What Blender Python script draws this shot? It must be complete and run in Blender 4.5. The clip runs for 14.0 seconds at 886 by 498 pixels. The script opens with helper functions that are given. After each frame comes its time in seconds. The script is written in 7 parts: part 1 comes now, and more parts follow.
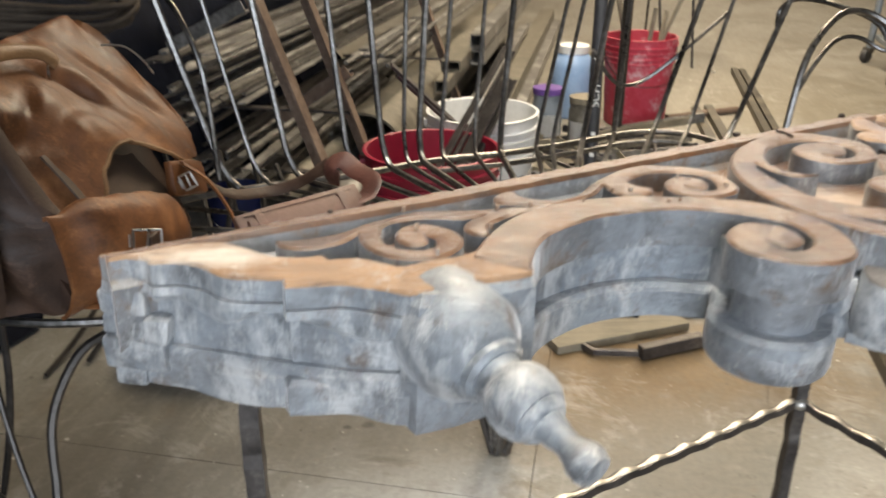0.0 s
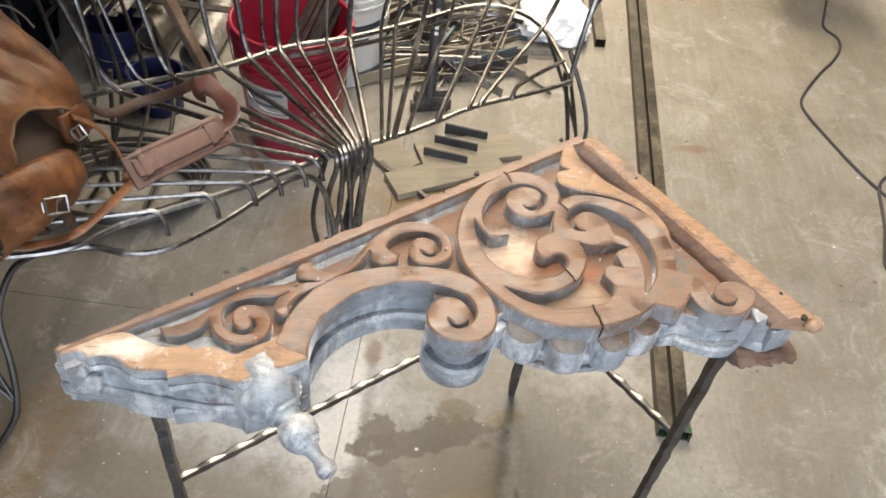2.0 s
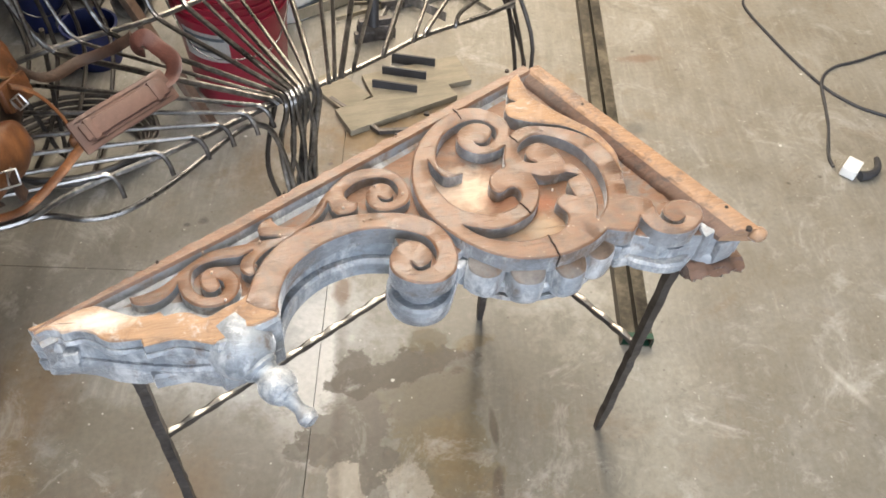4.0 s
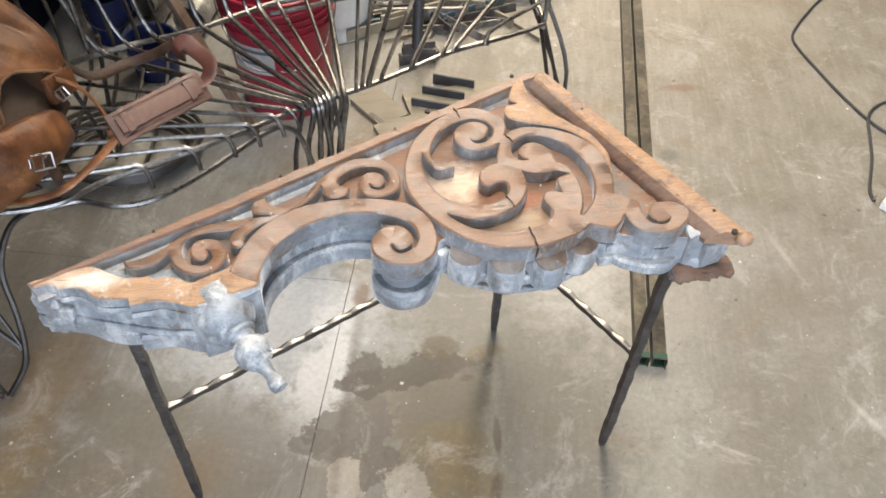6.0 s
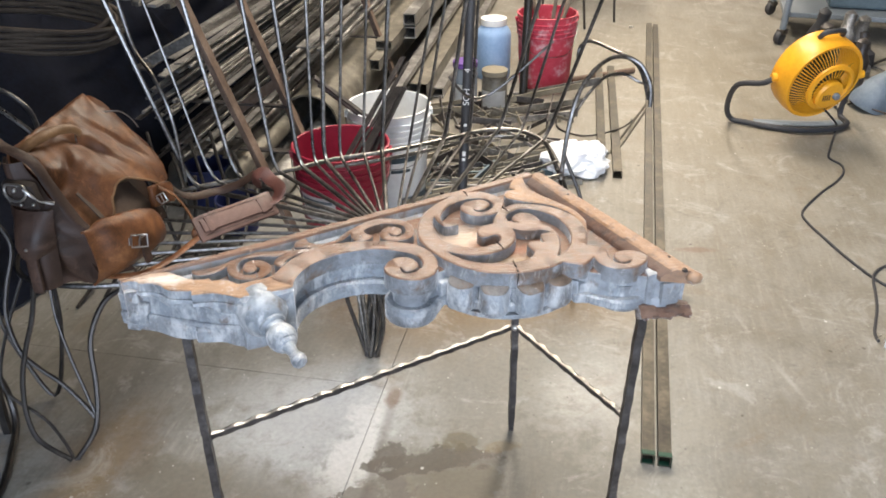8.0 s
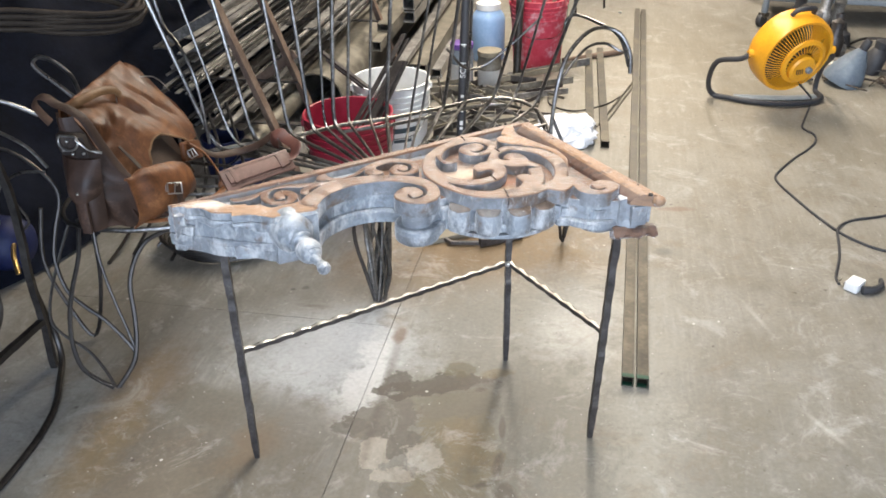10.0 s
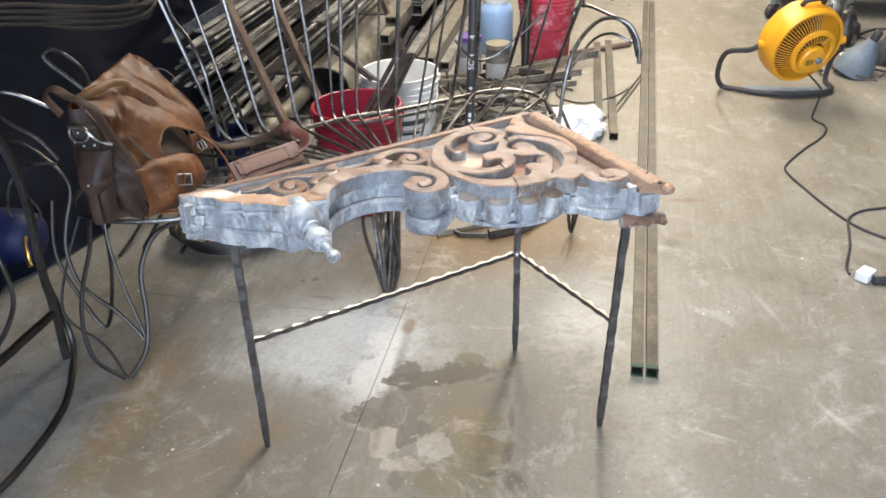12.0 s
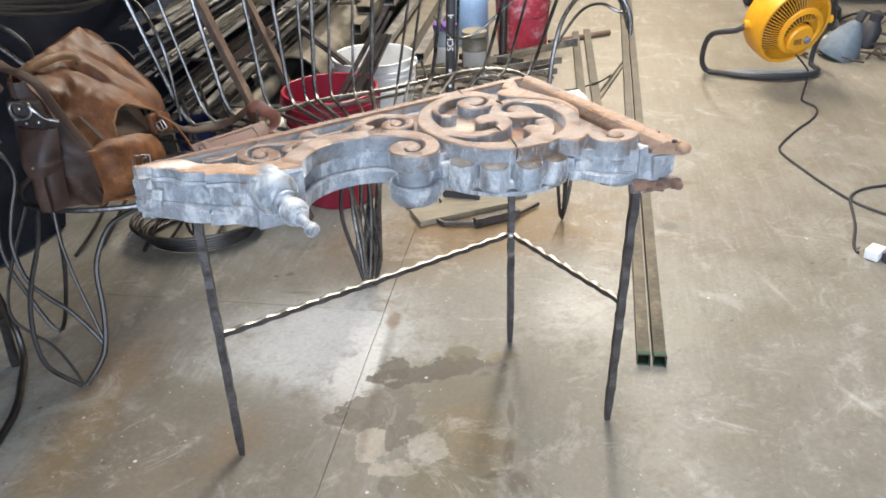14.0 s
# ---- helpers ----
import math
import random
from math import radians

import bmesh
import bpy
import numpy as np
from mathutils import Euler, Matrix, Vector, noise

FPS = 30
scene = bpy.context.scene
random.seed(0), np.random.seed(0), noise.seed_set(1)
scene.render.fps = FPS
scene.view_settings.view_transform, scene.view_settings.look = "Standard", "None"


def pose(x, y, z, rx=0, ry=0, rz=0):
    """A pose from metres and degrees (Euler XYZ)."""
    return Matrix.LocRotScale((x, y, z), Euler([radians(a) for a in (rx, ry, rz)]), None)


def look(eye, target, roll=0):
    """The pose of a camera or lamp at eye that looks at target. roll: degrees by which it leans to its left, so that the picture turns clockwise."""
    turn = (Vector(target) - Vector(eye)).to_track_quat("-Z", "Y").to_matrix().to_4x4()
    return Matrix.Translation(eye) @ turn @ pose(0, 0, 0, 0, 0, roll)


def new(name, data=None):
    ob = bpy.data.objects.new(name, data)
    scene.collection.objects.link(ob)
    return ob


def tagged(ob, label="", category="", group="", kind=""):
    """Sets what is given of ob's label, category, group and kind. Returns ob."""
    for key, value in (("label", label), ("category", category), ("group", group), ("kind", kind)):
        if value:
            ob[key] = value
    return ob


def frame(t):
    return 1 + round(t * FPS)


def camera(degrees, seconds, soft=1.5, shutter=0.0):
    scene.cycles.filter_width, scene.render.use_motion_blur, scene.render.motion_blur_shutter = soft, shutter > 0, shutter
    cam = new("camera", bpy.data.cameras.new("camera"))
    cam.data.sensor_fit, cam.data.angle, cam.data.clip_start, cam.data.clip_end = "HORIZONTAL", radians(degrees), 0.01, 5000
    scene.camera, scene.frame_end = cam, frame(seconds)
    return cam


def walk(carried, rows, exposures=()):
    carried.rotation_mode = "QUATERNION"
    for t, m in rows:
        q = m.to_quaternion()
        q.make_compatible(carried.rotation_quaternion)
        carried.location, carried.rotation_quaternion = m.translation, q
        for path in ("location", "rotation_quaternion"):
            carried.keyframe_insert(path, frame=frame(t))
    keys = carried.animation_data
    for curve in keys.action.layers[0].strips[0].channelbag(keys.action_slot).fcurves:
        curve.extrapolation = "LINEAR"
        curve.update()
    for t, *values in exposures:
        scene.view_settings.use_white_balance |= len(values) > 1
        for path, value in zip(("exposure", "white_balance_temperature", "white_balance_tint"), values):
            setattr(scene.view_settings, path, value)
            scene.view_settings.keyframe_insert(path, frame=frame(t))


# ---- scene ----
cam = camera(57.3, 14.0, soft=1.7, shutter=0.35)
PATH = [
    (0, (0.128, -0.55, 0.935), (0.235, 1.278, 0.13), -0.0),
    (0.2, (0.133, -0.539, 1.012), (0.317, 1.224, 0.087), 2.3),
    (0.5, (0.154, -0.548, 1.129), (0.405, 1.131, 0.071), 3.8),
    (0.7, (0.166, -0.568, 1.214), (0.432, 1.027, 0.037), 3.6),
    (1, (0.186, -0.595, 1.296), (0.492, 0.869, -0.032), 5.3),
    (1.5, (0.195, -0.648, 1.41), (0.564, 0.737, 0.015), 8.0),
    (2, (0.222, -0.672, 1.491), (0.549, 0.705, 0.078), 6.6),
    (2.5, (0.239, -0.659, 1.543), (0.534, 0.561, -0.014), 4.6),
    (3, (0.232, -0.642, 1.568), (0.574, 0.507, -0.033), 4.2),
    (3.2, (0.194, -0.649, 1.548), (0.634, 0.534, -0.004), 6.1),
    (5.5, (0.325, -0.708, 1.525), (0.575, 0.548, -0.011), 2.5),
    (6, (0.33, -0.771, 1.515), (0.567, 0.553, 0.035), 1.9),
    (6.5, (0.307, -0.86, 1.502), (0.521, 0.561, 0.112), -0.5),
    (7, (0.296, -0.959, 1.459), (0.5, 0.62, 0.249), -1.9),
    (7.5, (0.342, -1.072, 1.444), (0.525, 0.644, 0.433), -2.0),
    (8, (0.397, -1.2, 1.426), (0.496, 0.523, 0.415), -0.6),
    (10.5, (0.368, -1.486, 1.429), (0.469, 0.234, 0.412), -1.2),
    (11, (0.367, -1.489, 1.427), (0.456, 0.232, 0.411), -1.3),
    (11.5, (0.368, -1.486, 1.427), (0.452, 0.232, 0.405), -1.4),
    (12, (0.37, -1.481, 1.418), (0.452, 0.234, 0.394), -1.6),
    (12.5, (0.371, -1.469, 1.401), (0.445, 0.245, 0.374), -1.8),
    (13, (0.356, -1.449, 1.343), (0.418, 0.302, 0.379), -2.1),
    (13.5, (0.341, -1.418, 1.285), (0.472, 0.329, 0.32), -1.6),
    (14, (0.339, -1.358, 1.267), (0.489, 0.367, 0.265), -2.0),
]
walk(cam, [(t, look(eye, target, roll)) for t, eye, target, roll in PATH], [(0.0, -0.20, 6680, 10), (0.5, -0.10, 6660, 10), (1.2, -0.17, 6600, 10), (2.2, 0.02, 6370, 12), (3.0, 0.08, 6350, 12), (5.5, 0.07, 6280, 12), (7.0, 0.00, 6020, 12), (8.0, -0.01, 5980, 12), (10.5, 0.12, 5890, 11), (14.0, 0.12, 5890, 11)])

# ---------------------------------------------------------------- light
ROOM = pose(0, 0, 0, 0, 0, -14.5)          # the building's axes: its joints and walls run 14.5 degrees off y

world = bpy.data.worlds.new("world")
world.use_nodes = True
scene.world = world
wn = world.node_tree.nodes
sky = wn.new("ShaderNodeTexSky")
sky.sky_type, sky.sun_disc, sky.sun_elevation, sky.sun_rotation = "NISHITA", False, radians(38), radians(200)
world.node_tree.links.new(sky.outputs["Color"], wn["Background"].inputs["Color"])
wn["Background"].inputs["Strength"].default_value = 0.12


def area(name, m, sx, sy, watts, colour):
    data = bpy.data.lights.new(name, "AREA")
    data.shape, data.size, data.size_y, data.energy, data.color = "RECTANGLE", sx, sy, watts, colour
    ob = new(name, data)
    ob.matrix_world = m
    return tagged(ob, kind="structure")


# daylight through the roll-up door behind the camera, and the tube fittings on the ceiling
area("door_daylight", ROOM @ pose(1.7, -4.9, 1.75, 90, 0, 0), 4.4, 3.3, 350, (0.76, 0.86, 1.0))
FITTINGS = [(0.40, 0.3, 118), (-0.1, 3.9, 112), (0.7, 3.0, 112), (1.2, 7.4, 170)]
for k, (fx, fy, watts) in enumerate(FITTINGS):
    area("tube_glow", ROOM @ pose(fx, fy, 3.30), 0.30, 2.40, watts, (1.0, 0.84, 0.62) if k else (1.0, 0.95, 0.86))

# ---------------------------------------------------------------- materials


def material(name, rough=0.6, metal=0.0, base=(0.5, 0.5, 0.5)):
    m = bpy.data.materials.new(name)
    m.use_nodes = True
    p = m.node_tree.nodes["Principled BSDF"]
    p.inputs["Base Color"].default_value = (*base, 1)
    p.inputs["Roughness"].default_value, p.inputs["Metallic"].default_value = rough, metal
    return m, m.node_tree, p


def coords(tree, kind="Object", scale=(1, 1, 1)):
    c, mp = tree.nodes.new("ShaderNodeTexCoord"), tree.nodes.new("ShaderNodeMapping")
    mp.inputs["Scale"].default_value = scale
    tree.links.new(c.outputs[kind], mp.inputs["Vector"])
    return mp.outputs["Vector"]


def noise_tex(tree, vec, scale, detail=4.0, rough=0.55, distort=0.0):
    n = tree.nodes.new("ShaderNodeTexNoise")
    n.inputs["Scale"].default_value, n.inputs["Detail"].default_value = scale, detail
    n.inputs["Roughness"].default_value, n.inputs["Distortion"].default_value = rough, distort
    tree.links.new(vec, n.inputs["Vector"])
    return n.outputs["Fac"]


def ramp(tree, fac, stops):
    r = tree.nodes.new("ShaderNodeValToRGB")
    e = r.color_ramp.elements
    while len(e) < len(stops):
        e.new(0.5)
    for el, (pos, col) in zip(e, stops):
        el.position, el.color = pos, (*col, 1)
    tree.links.new(fac, r.inputs["Fac"])
    return r.outputs["Color"]


def grey(tree, fac, lo, hi):
    r = tree.nodes.new("ShaderNodeMapRange")
    r.inputs["From Min"].default_value, r.inputs["From Max"].default_value = lo, hi
    tree.links.new(fac, r.inputs["Value"])
    return r.outputs["Result"]


def mixed(tree, fac, a, b, mode="MIX"):
    x = tree.nodes.new("ShaderNodeMix")
    x.data_type, x.blend_type = "RGBA", mode
    for value, socket in ((fac, x.inputs["Factor"]), (a, x.inputs["A"]), (b, x.inputs["B"])):
        if isinstance(value, bpy.types.NodeSocket):
            tree.links.new(value, socket)
        elif isinstance(value, (int, float)):
            socket.default_value = value
        else:
            socket.default_value = (*value, 1)
    return x.outputs["Result"]


def maths(tree, op, a, b=0.0):
    x = tree.nodes.new("ShaderNodeMath")
    x.operation = op
    for value, socket in ((a, x.inputs[0]), (b, x.inputs[1])):
        if isinstance(value, bpy.types.NodeSocket):
            tree.links.new(value, socket)
        else:
            socket.default_value = value
    return x.outputs["Value"]


def bump(tree, p, fac, strength, distance):
    b = tree.nodes.new("ShaderNodeBump")
    b.inputs["Strength"].default_value, b.inputs["Distance"].default_value = strength, distance
    tree.links.new(fac, b.inputs["Height"])
    tree.links.new(b.outputs["Normal"], p.inputs["Normal"])


def mottled(name, stops, rough=(0.5, 0.8), metal=0.0, big=6.0, fine=60.0, relief=0.3, depth=0.002, stretch=(1, 1, 1)):
    """A surface whose colour wanders at two scales, with matching gloss and fine relief."""
    m, t, p = material(name, metal=metal)
    v = coords(t, "Object", stretch)
    a, b = noise_tex(t, v, big, 5, 0.6, 0.4), noise_tex(t, v, fine, 4, 0.6)
    both = maths(t, "ADD", maths(t, "MULTIPLY", a, 0.65), maths(t, "MULTIPLY", b, 0.35))
    t.links.new(ramp(t, both, stops), p.inputs["Base Color"])
    r = t.nodes.new("ShaderNodeMapRange")
    r.inputs["From Min"].default_value, r.inputs["From Max"].default_value = 0.3, 0.7
    r.inputs["To Min"].default_value, r.inputs["To Max"].default_value = rough
    t.links.new(both, r.inputs["Value"])
    t.links.new(r.outputs["Result"], p.inputs["Roughness"])
    bump(t, p, both, relief, depth)
    return m


def floor_material():
    """Old sealed concrete: soft grey and buff clouds, streaks, pale scuffs, a crisp-edged oil patch, rusty dirt, and
    some painted shade and lamp light.
    """
    m, t, p = material("concrete_floor")
    v = coords(t)
    large, mid, fine = noise_tex(t, v, 1.1, 6, 0.6, 0.5), noise_tex(t, v, 5, 7, 0.66, 0.4), noise_tex(t, v, 80, 4, 0.6)
    sum_ = maths(t, "ADD", maths(t, "MULTIPLY", large, 0.5), maths(t, "MULTIPLY", mid, 0.5))
    base = ramp(t, sum_, [(0.30, (0.135, 0.120, 0.095)), (0.44, (0.200, 0.189, 0.166)), (0.55, (0.250, 0.241, 0.219)), (0.70, (0.340, 0.332, 0.312))])

    def streaks(across, scale, distort):
        turned = t.nodes.new("ShaderNodeMapping")           # streaks run with the building
        turned.vector_type = "TEXTURE"
        turned.inputs["Rotation"].default_value, turned.inputs["Scale"].default_value = (0, 0, radians(-14.5)), (across, 1.0, 1)
        t.links.new(v, turned.inputs["Vector"])
        return noise_tex(t, turned.outputs["Vector"], scale, 6, 0.7, distort)

    broad, thin = streaks(0.16, 3.0, 0.3), streaks(0.07, 5.0, 0.1)
    base = mixed(t, maths(t, "MULTIPLY", grey(t, broad, 0.50, 0.68), 0.26), base, (0.40, 0.385, 0.35))
    base = mixed(t, maths(t, "MULTIPLY", grey(t, broad, 0.46, 0.34), 0.26), base, (0.16, 0.135, 0.10))
    base = mixed(t, maths(t, "MULTIPLY", grey(t, thin, 0.54, 0.68), 0.24), base, (0.46, 0.44, 0.40))
    base = mixed(t, maths(t, "MULTIPLY", grey(t, thin, 0.46, 0.34), 0.20), base, (0.13, 0.115, 0.09))
    coarse, small = noise_tex(t, v, 8.5, 5, 0.6, 0.3), noise_tex(t, v, 30, 7, 0.7, 0.2)
    ragged = maths(t, "SUBTRACT", maths(t, "ADD", maths(t, "MULTIPLY", coarse, 0.62), maths(t, "MULTIPLY", small, 0.38)), 0.5)
    col = base

    def tint(cx, cy, rx, ry, turn, edge, rag, shade, amount):
        """Colours a place of the floor, real mark or painted light: an oval whose rim is frayed by rag and softened by
        edge.
        """
        nonlocal col
        mp = t.nodes.new("ShaderNodeMapping")
        mp.vector_type = "TEXTURE"
        mp.inputs["Location"].default_value = (cx, cy, 0)
        mp.inputs["Rotation"].default_value = (0, 0, radians(turn))
        mp.inputs["Scale"].default_value = (rx, ry, 1000)
        t.links.new(v, mp.inputs["Vector"])
        ln = t.nodes.new("ShaderNodeVectorMath")
        ln.operation = "LENGTH"
        t.links.new(mp.outputs["Vector"], ln.inputs[0])
        far = maths(t, "ADD", ln.outputs["Value"], maths(t, "MULTIPLY", ragged, 1.7 * rag))
        col = mixed(t, maths(t, "MULTIPLY", grey(t, far, 1 + edge, 1 - edge), amount), col, shade)

    PALE, BROWN, OIL, BUFF = (0.46, 0.46, 0.455), (0.098, 0.070, 0.050), (0.122, 0.107, 0.088), (0.345, 0.312, 0.262)
    # soft clouds of dirt and bleached concrete, with shade and lamp light painted among them
    # first row: soft shade painted under and before the table
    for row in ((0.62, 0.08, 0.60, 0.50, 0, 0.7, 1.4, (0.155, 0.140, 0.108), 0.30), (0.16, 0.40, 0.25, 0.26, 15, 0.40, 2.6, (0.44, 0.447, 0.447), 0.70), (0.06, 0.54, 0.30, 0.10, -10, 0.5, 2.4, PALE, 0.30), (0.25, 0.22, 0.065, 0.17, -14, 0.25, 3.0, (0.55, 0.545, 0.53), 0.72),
                # brown rows left of the table, here and below: dirt with painted shade
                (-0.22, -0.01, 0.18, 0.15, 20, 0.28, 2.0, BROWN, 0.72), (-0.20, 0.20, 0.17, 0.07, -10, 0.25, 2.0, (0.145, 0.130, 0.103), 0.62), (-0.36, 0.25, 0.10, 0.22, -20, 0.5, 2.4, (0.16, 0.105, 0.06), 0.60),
                # row at -0.32, 0.64: bench shade painted together with dirt
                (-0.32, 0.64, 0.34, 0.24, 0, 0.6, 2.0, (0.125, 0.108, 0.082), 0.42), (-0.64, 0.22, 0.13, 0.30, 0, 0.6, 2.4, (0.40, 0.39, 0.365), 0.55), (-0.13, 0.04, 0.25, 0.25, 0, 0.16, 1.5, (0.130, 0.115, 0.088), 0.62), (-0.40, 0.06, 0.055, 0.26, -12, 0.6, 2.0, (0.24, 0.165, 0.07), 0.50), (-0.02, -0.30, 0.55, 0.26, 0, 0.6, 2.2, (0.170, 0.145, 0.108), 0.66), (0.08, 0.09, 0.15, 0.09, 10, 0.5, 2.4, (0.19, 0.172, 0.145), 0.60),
                # row at 0.74, 0.40: the table's shadow painted on the floor
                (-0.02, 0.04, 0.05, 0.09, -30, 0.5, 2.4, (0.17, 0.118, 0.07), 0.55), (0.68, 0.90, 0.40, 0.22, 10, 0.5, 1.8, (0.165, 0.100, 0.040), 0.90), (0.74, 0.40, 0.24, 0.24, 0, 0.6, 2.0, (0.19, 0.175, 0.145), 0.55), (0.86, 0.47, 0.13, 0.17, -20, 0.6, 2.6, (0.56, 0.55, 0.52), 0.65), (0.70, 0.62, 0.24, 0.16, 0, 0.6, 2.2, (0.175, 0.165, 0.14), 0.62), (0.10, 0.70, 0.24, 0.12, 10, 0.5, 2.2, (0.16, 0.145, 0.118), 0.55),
                # first row: olive floor, painted darker to offset the door's daylight
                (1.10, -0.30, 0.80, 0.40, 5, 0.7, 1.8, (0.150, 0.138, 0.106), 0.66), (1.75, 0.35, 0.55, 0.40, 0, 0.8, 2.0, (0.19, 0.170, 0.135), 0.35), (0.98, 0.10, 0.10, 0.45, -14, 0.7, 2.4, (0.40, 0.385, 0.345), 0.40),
                # last row: warm lamp light painted onto the far floor
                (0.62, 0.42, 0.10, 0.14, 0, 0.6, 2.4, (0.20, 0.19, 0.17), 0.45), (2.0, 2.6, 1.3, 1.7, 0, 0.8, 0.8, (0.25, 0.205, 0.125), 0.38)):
        tint(*row)
    # the old oil stain: grey left lobe, ochre middle, blackened upper rim, pale islands
    for row in ((0.478, -0.02, 0.108, 0.25, -8, 0.10, 1.8, (0.165, 0.137, 0.085), 0.84), (0.50, 0.02, 0.05, 0.10, 0, 0.5, 2.8, (0.21, 0.145, 0.065), 0.55), (0.47, 0.160, 0.15, 0.070, 0, 0.10, 2.0, (0.150, 0.132, 0.098), 0.78), (0.315, 0.112, 0.100, 0.070, 22, 0.05, 2.2, OIL, 0.85),
                (0.345, 0.02, 0.060, 0.060, 0, 0.05, 2.4, OIL, 0.80), (0.222, 0.086, 0.046, 0.024, 12, 0.06, 2.2, OIL, 0.75), (0.44, 0.225, 0.16, 0.036, 4, 0.07, 2.6, (0.070, 0.058, 0.042), 0.86), (0.345, 0.250, 0.042, 0.056, -20, 0.07, 2.6, (0.072, 0.060, 0.046), 0.84),
                (0.525, 0.290, 0.040, 0.030, 0, 0.12, 2.4, (0.115, 0.095, 0.055), 0.75), (0.62, 0.262, 0.050, 0.018, 8, 0.2, 2.4, (0.17, 0.125, 0.06), 0.65), (0.57, 0.22, 0.05, 0.02, -10, 0.3, 2.6, (0.09, 0.075, 0.055), 0.6),
                (0.290, -0.015, 0.040, 0.058, 0, 0.05, 2.2, BUFF, 0.90), (0.400, -0.030, 0.056, 0.046, 15, 0.05, 2.2, BUFF, 0.90), (0.330, -0.085, 0.060, 0.034, 0, 0.06, 2.4, BUFF, 0.85),
                (0.324, -0.004, 0.013, 0.042, -4, 0.08, 1.4, OIL, 0.85), (0.31, -0.14, 0.022, 0.040, 0, 0.1, 2.2, (0.13, 0.113, 0.088), 0.7), (0.605, 0.05, 0.009, 0.046, -8, 0.25, 1.2, (0.075, 0.062, 0.045), 0.80), (0.577, -0.083, 0.011, 0.040, -14, 0.25, 1.4, (0.075, 0.062, 0.045), 0.80),
                (0.582, -0.165, 0.026, 0.034, 0, 0.25, 2.0, (0.085, 0.070, 0.050), 0.75), (0.545, -0.134, 0.036, 0.009, 12, 0.3, 1.6, (0.085, 0.070, 0.050), 0.7)):
        tint(*row)
    # single marks: oily drips, a rubbed red line, long pale scratches, dirt along the saw joint
    for row in ((1.267, 0.857, 0.030, 0.022, 0, 0.4, 1.5, (0.10, 0.095, 0.09), 0.6), (1.403, 1.159, 0.065, 0.016, -5, 0.4, 1.5, (0.17, 0.095, 0.065), 0.6), (1.40, 0.74, 0.006, 0.05, 4, 0.8, 2.6, (0.48, 0.46, 0.42), 0.35), (1.43, 0.44, 0.006, 0.06, 6, 0.8, 2.6, (0.48, 0.46, 0.42), 0.35),
                # the last row here paints contact shade before the long tubes' ends
                (1.405, -0.02, 0.007, 0.05, 20, 0.8, 2.8, (0.52, 0.50, 0.46), 0.5), (0.305, 0.20, 0.012, 0.22, -12, 0.6, 2.2, (0.085, 0.070, 0.055), 0.55), (0.36, 0.47, 0.018, 0.035, -14, 0.4, 2.2, (0.13, 0.075, 0.045), 0.7), (0.97, 0.155, 0.07, 0.018, 0, 0.6, 1.2, (0.12, 0.11, 0.10), 0.45),
                (0.06, 0.745, 0.012, 0.010, 0, 0.4, 1.5, (0.06, 0.055, 0.05), 0.7), (0.02, 0.740, 0.008, 0.007, 0, 0.4, 1.5, (0.06, 0.055, 0.05), 0.7), (0.10, 0.635, 0.05, 0.010, -16, 0.5, 2.0, (0.12, 0.10, 0.08), 0.6)):
        tint(*row)

    def dots(scale, share, size, shade, amount):
        """Scattered specks: some of the cells of a Voronoi grid carry one."""
        nonlocal col
        vo = t.nodes.new("ShaderNodeTexVoronoi")
        vo.inputs["Scale"].default_value = scale
        t.links.new(v, vo.inputs["Vector"])
        sep = t.nodes.new("ShaderNodeSeparateColor")
        t.links.new(vo.outputs["Color"], sep.inputs["Color"])
        near = grey(t, maths(t, "ADD", vo.outputs["Distance"], maths(t, "MULTIPLY", fine, 0.25)), size + 0.17, size + 0.09)
        k = maths(t, "MULTIPLY", near, maths(t, "GREATER_THAN", sep.outputs["Red"], 1 - share))
        col = mixed(t, maths(t, "MULTIPLY", k, amount), col, shade)

    def cloud(scale, distort, lo, hi, amount, shade, within=None):
        nonlocal col
        k = grey(t, noise_tex(t, v, scale, 7, 0.74, distort), lo, hi)
        if within:
            k = maths(t, "MULTIPLY", k, grey(t, noise_tex(t, v, within[0], 4, 0.6, 0.8), within[1], within[2]))
        col = mixed(t, maths(t, "MULTIPLY", k, amount), col, shade)

    cloud(16, 1.5, 0.55, 0.68, 0.26, (0.18, 0.150, 0.112))
    cloud(2.4, 2.0, 0.55, 0.66, 0.40, (0.180, 0.135, 0.090))
    cloud(4.6, 1.2, 0.56, 0.68, 0.40, (0.130, 0.118, 0.097))
    cloud(3.7, 1.6, 0.55, 0.68, 0.48, (0.46, 0.45, 0.425))
    cloud(7.5, 1.8, 0.54, 0.64, 0.38, (0.155, 0.142, 0.115), (1.6, 0.46, 0.60))
    cloud(11, 1.4, 0.56, 0.66, 0.26, (0.50, 0.49, 0.465), (1.9, 0.48, 0.60))
    cloud(24, 0.8, 0.58, 0.70, 0.26, (0.48, 0.46, 0.42), (2.6, 0.48, 0.62))
    cloud(85, 0.6, 0.60, 0.66, 0.42, (0.58, 0.565, 0.53), (5.2, 0.55, 0.64))
    cloud(60, 0.6, 0.58, 0.66, 0.36, (0.10, 0.085, 0.065), (3.6, 0.50, 0.62))
    cloud(34, 0.9, 0.60, 0.67, 0.42, (0.085, 0.075, 0.062), (4.3, 0.50, 0.60))
    dots(26, 0.035, 0.09, (0.72, 0.70, 0.66), 0.75)
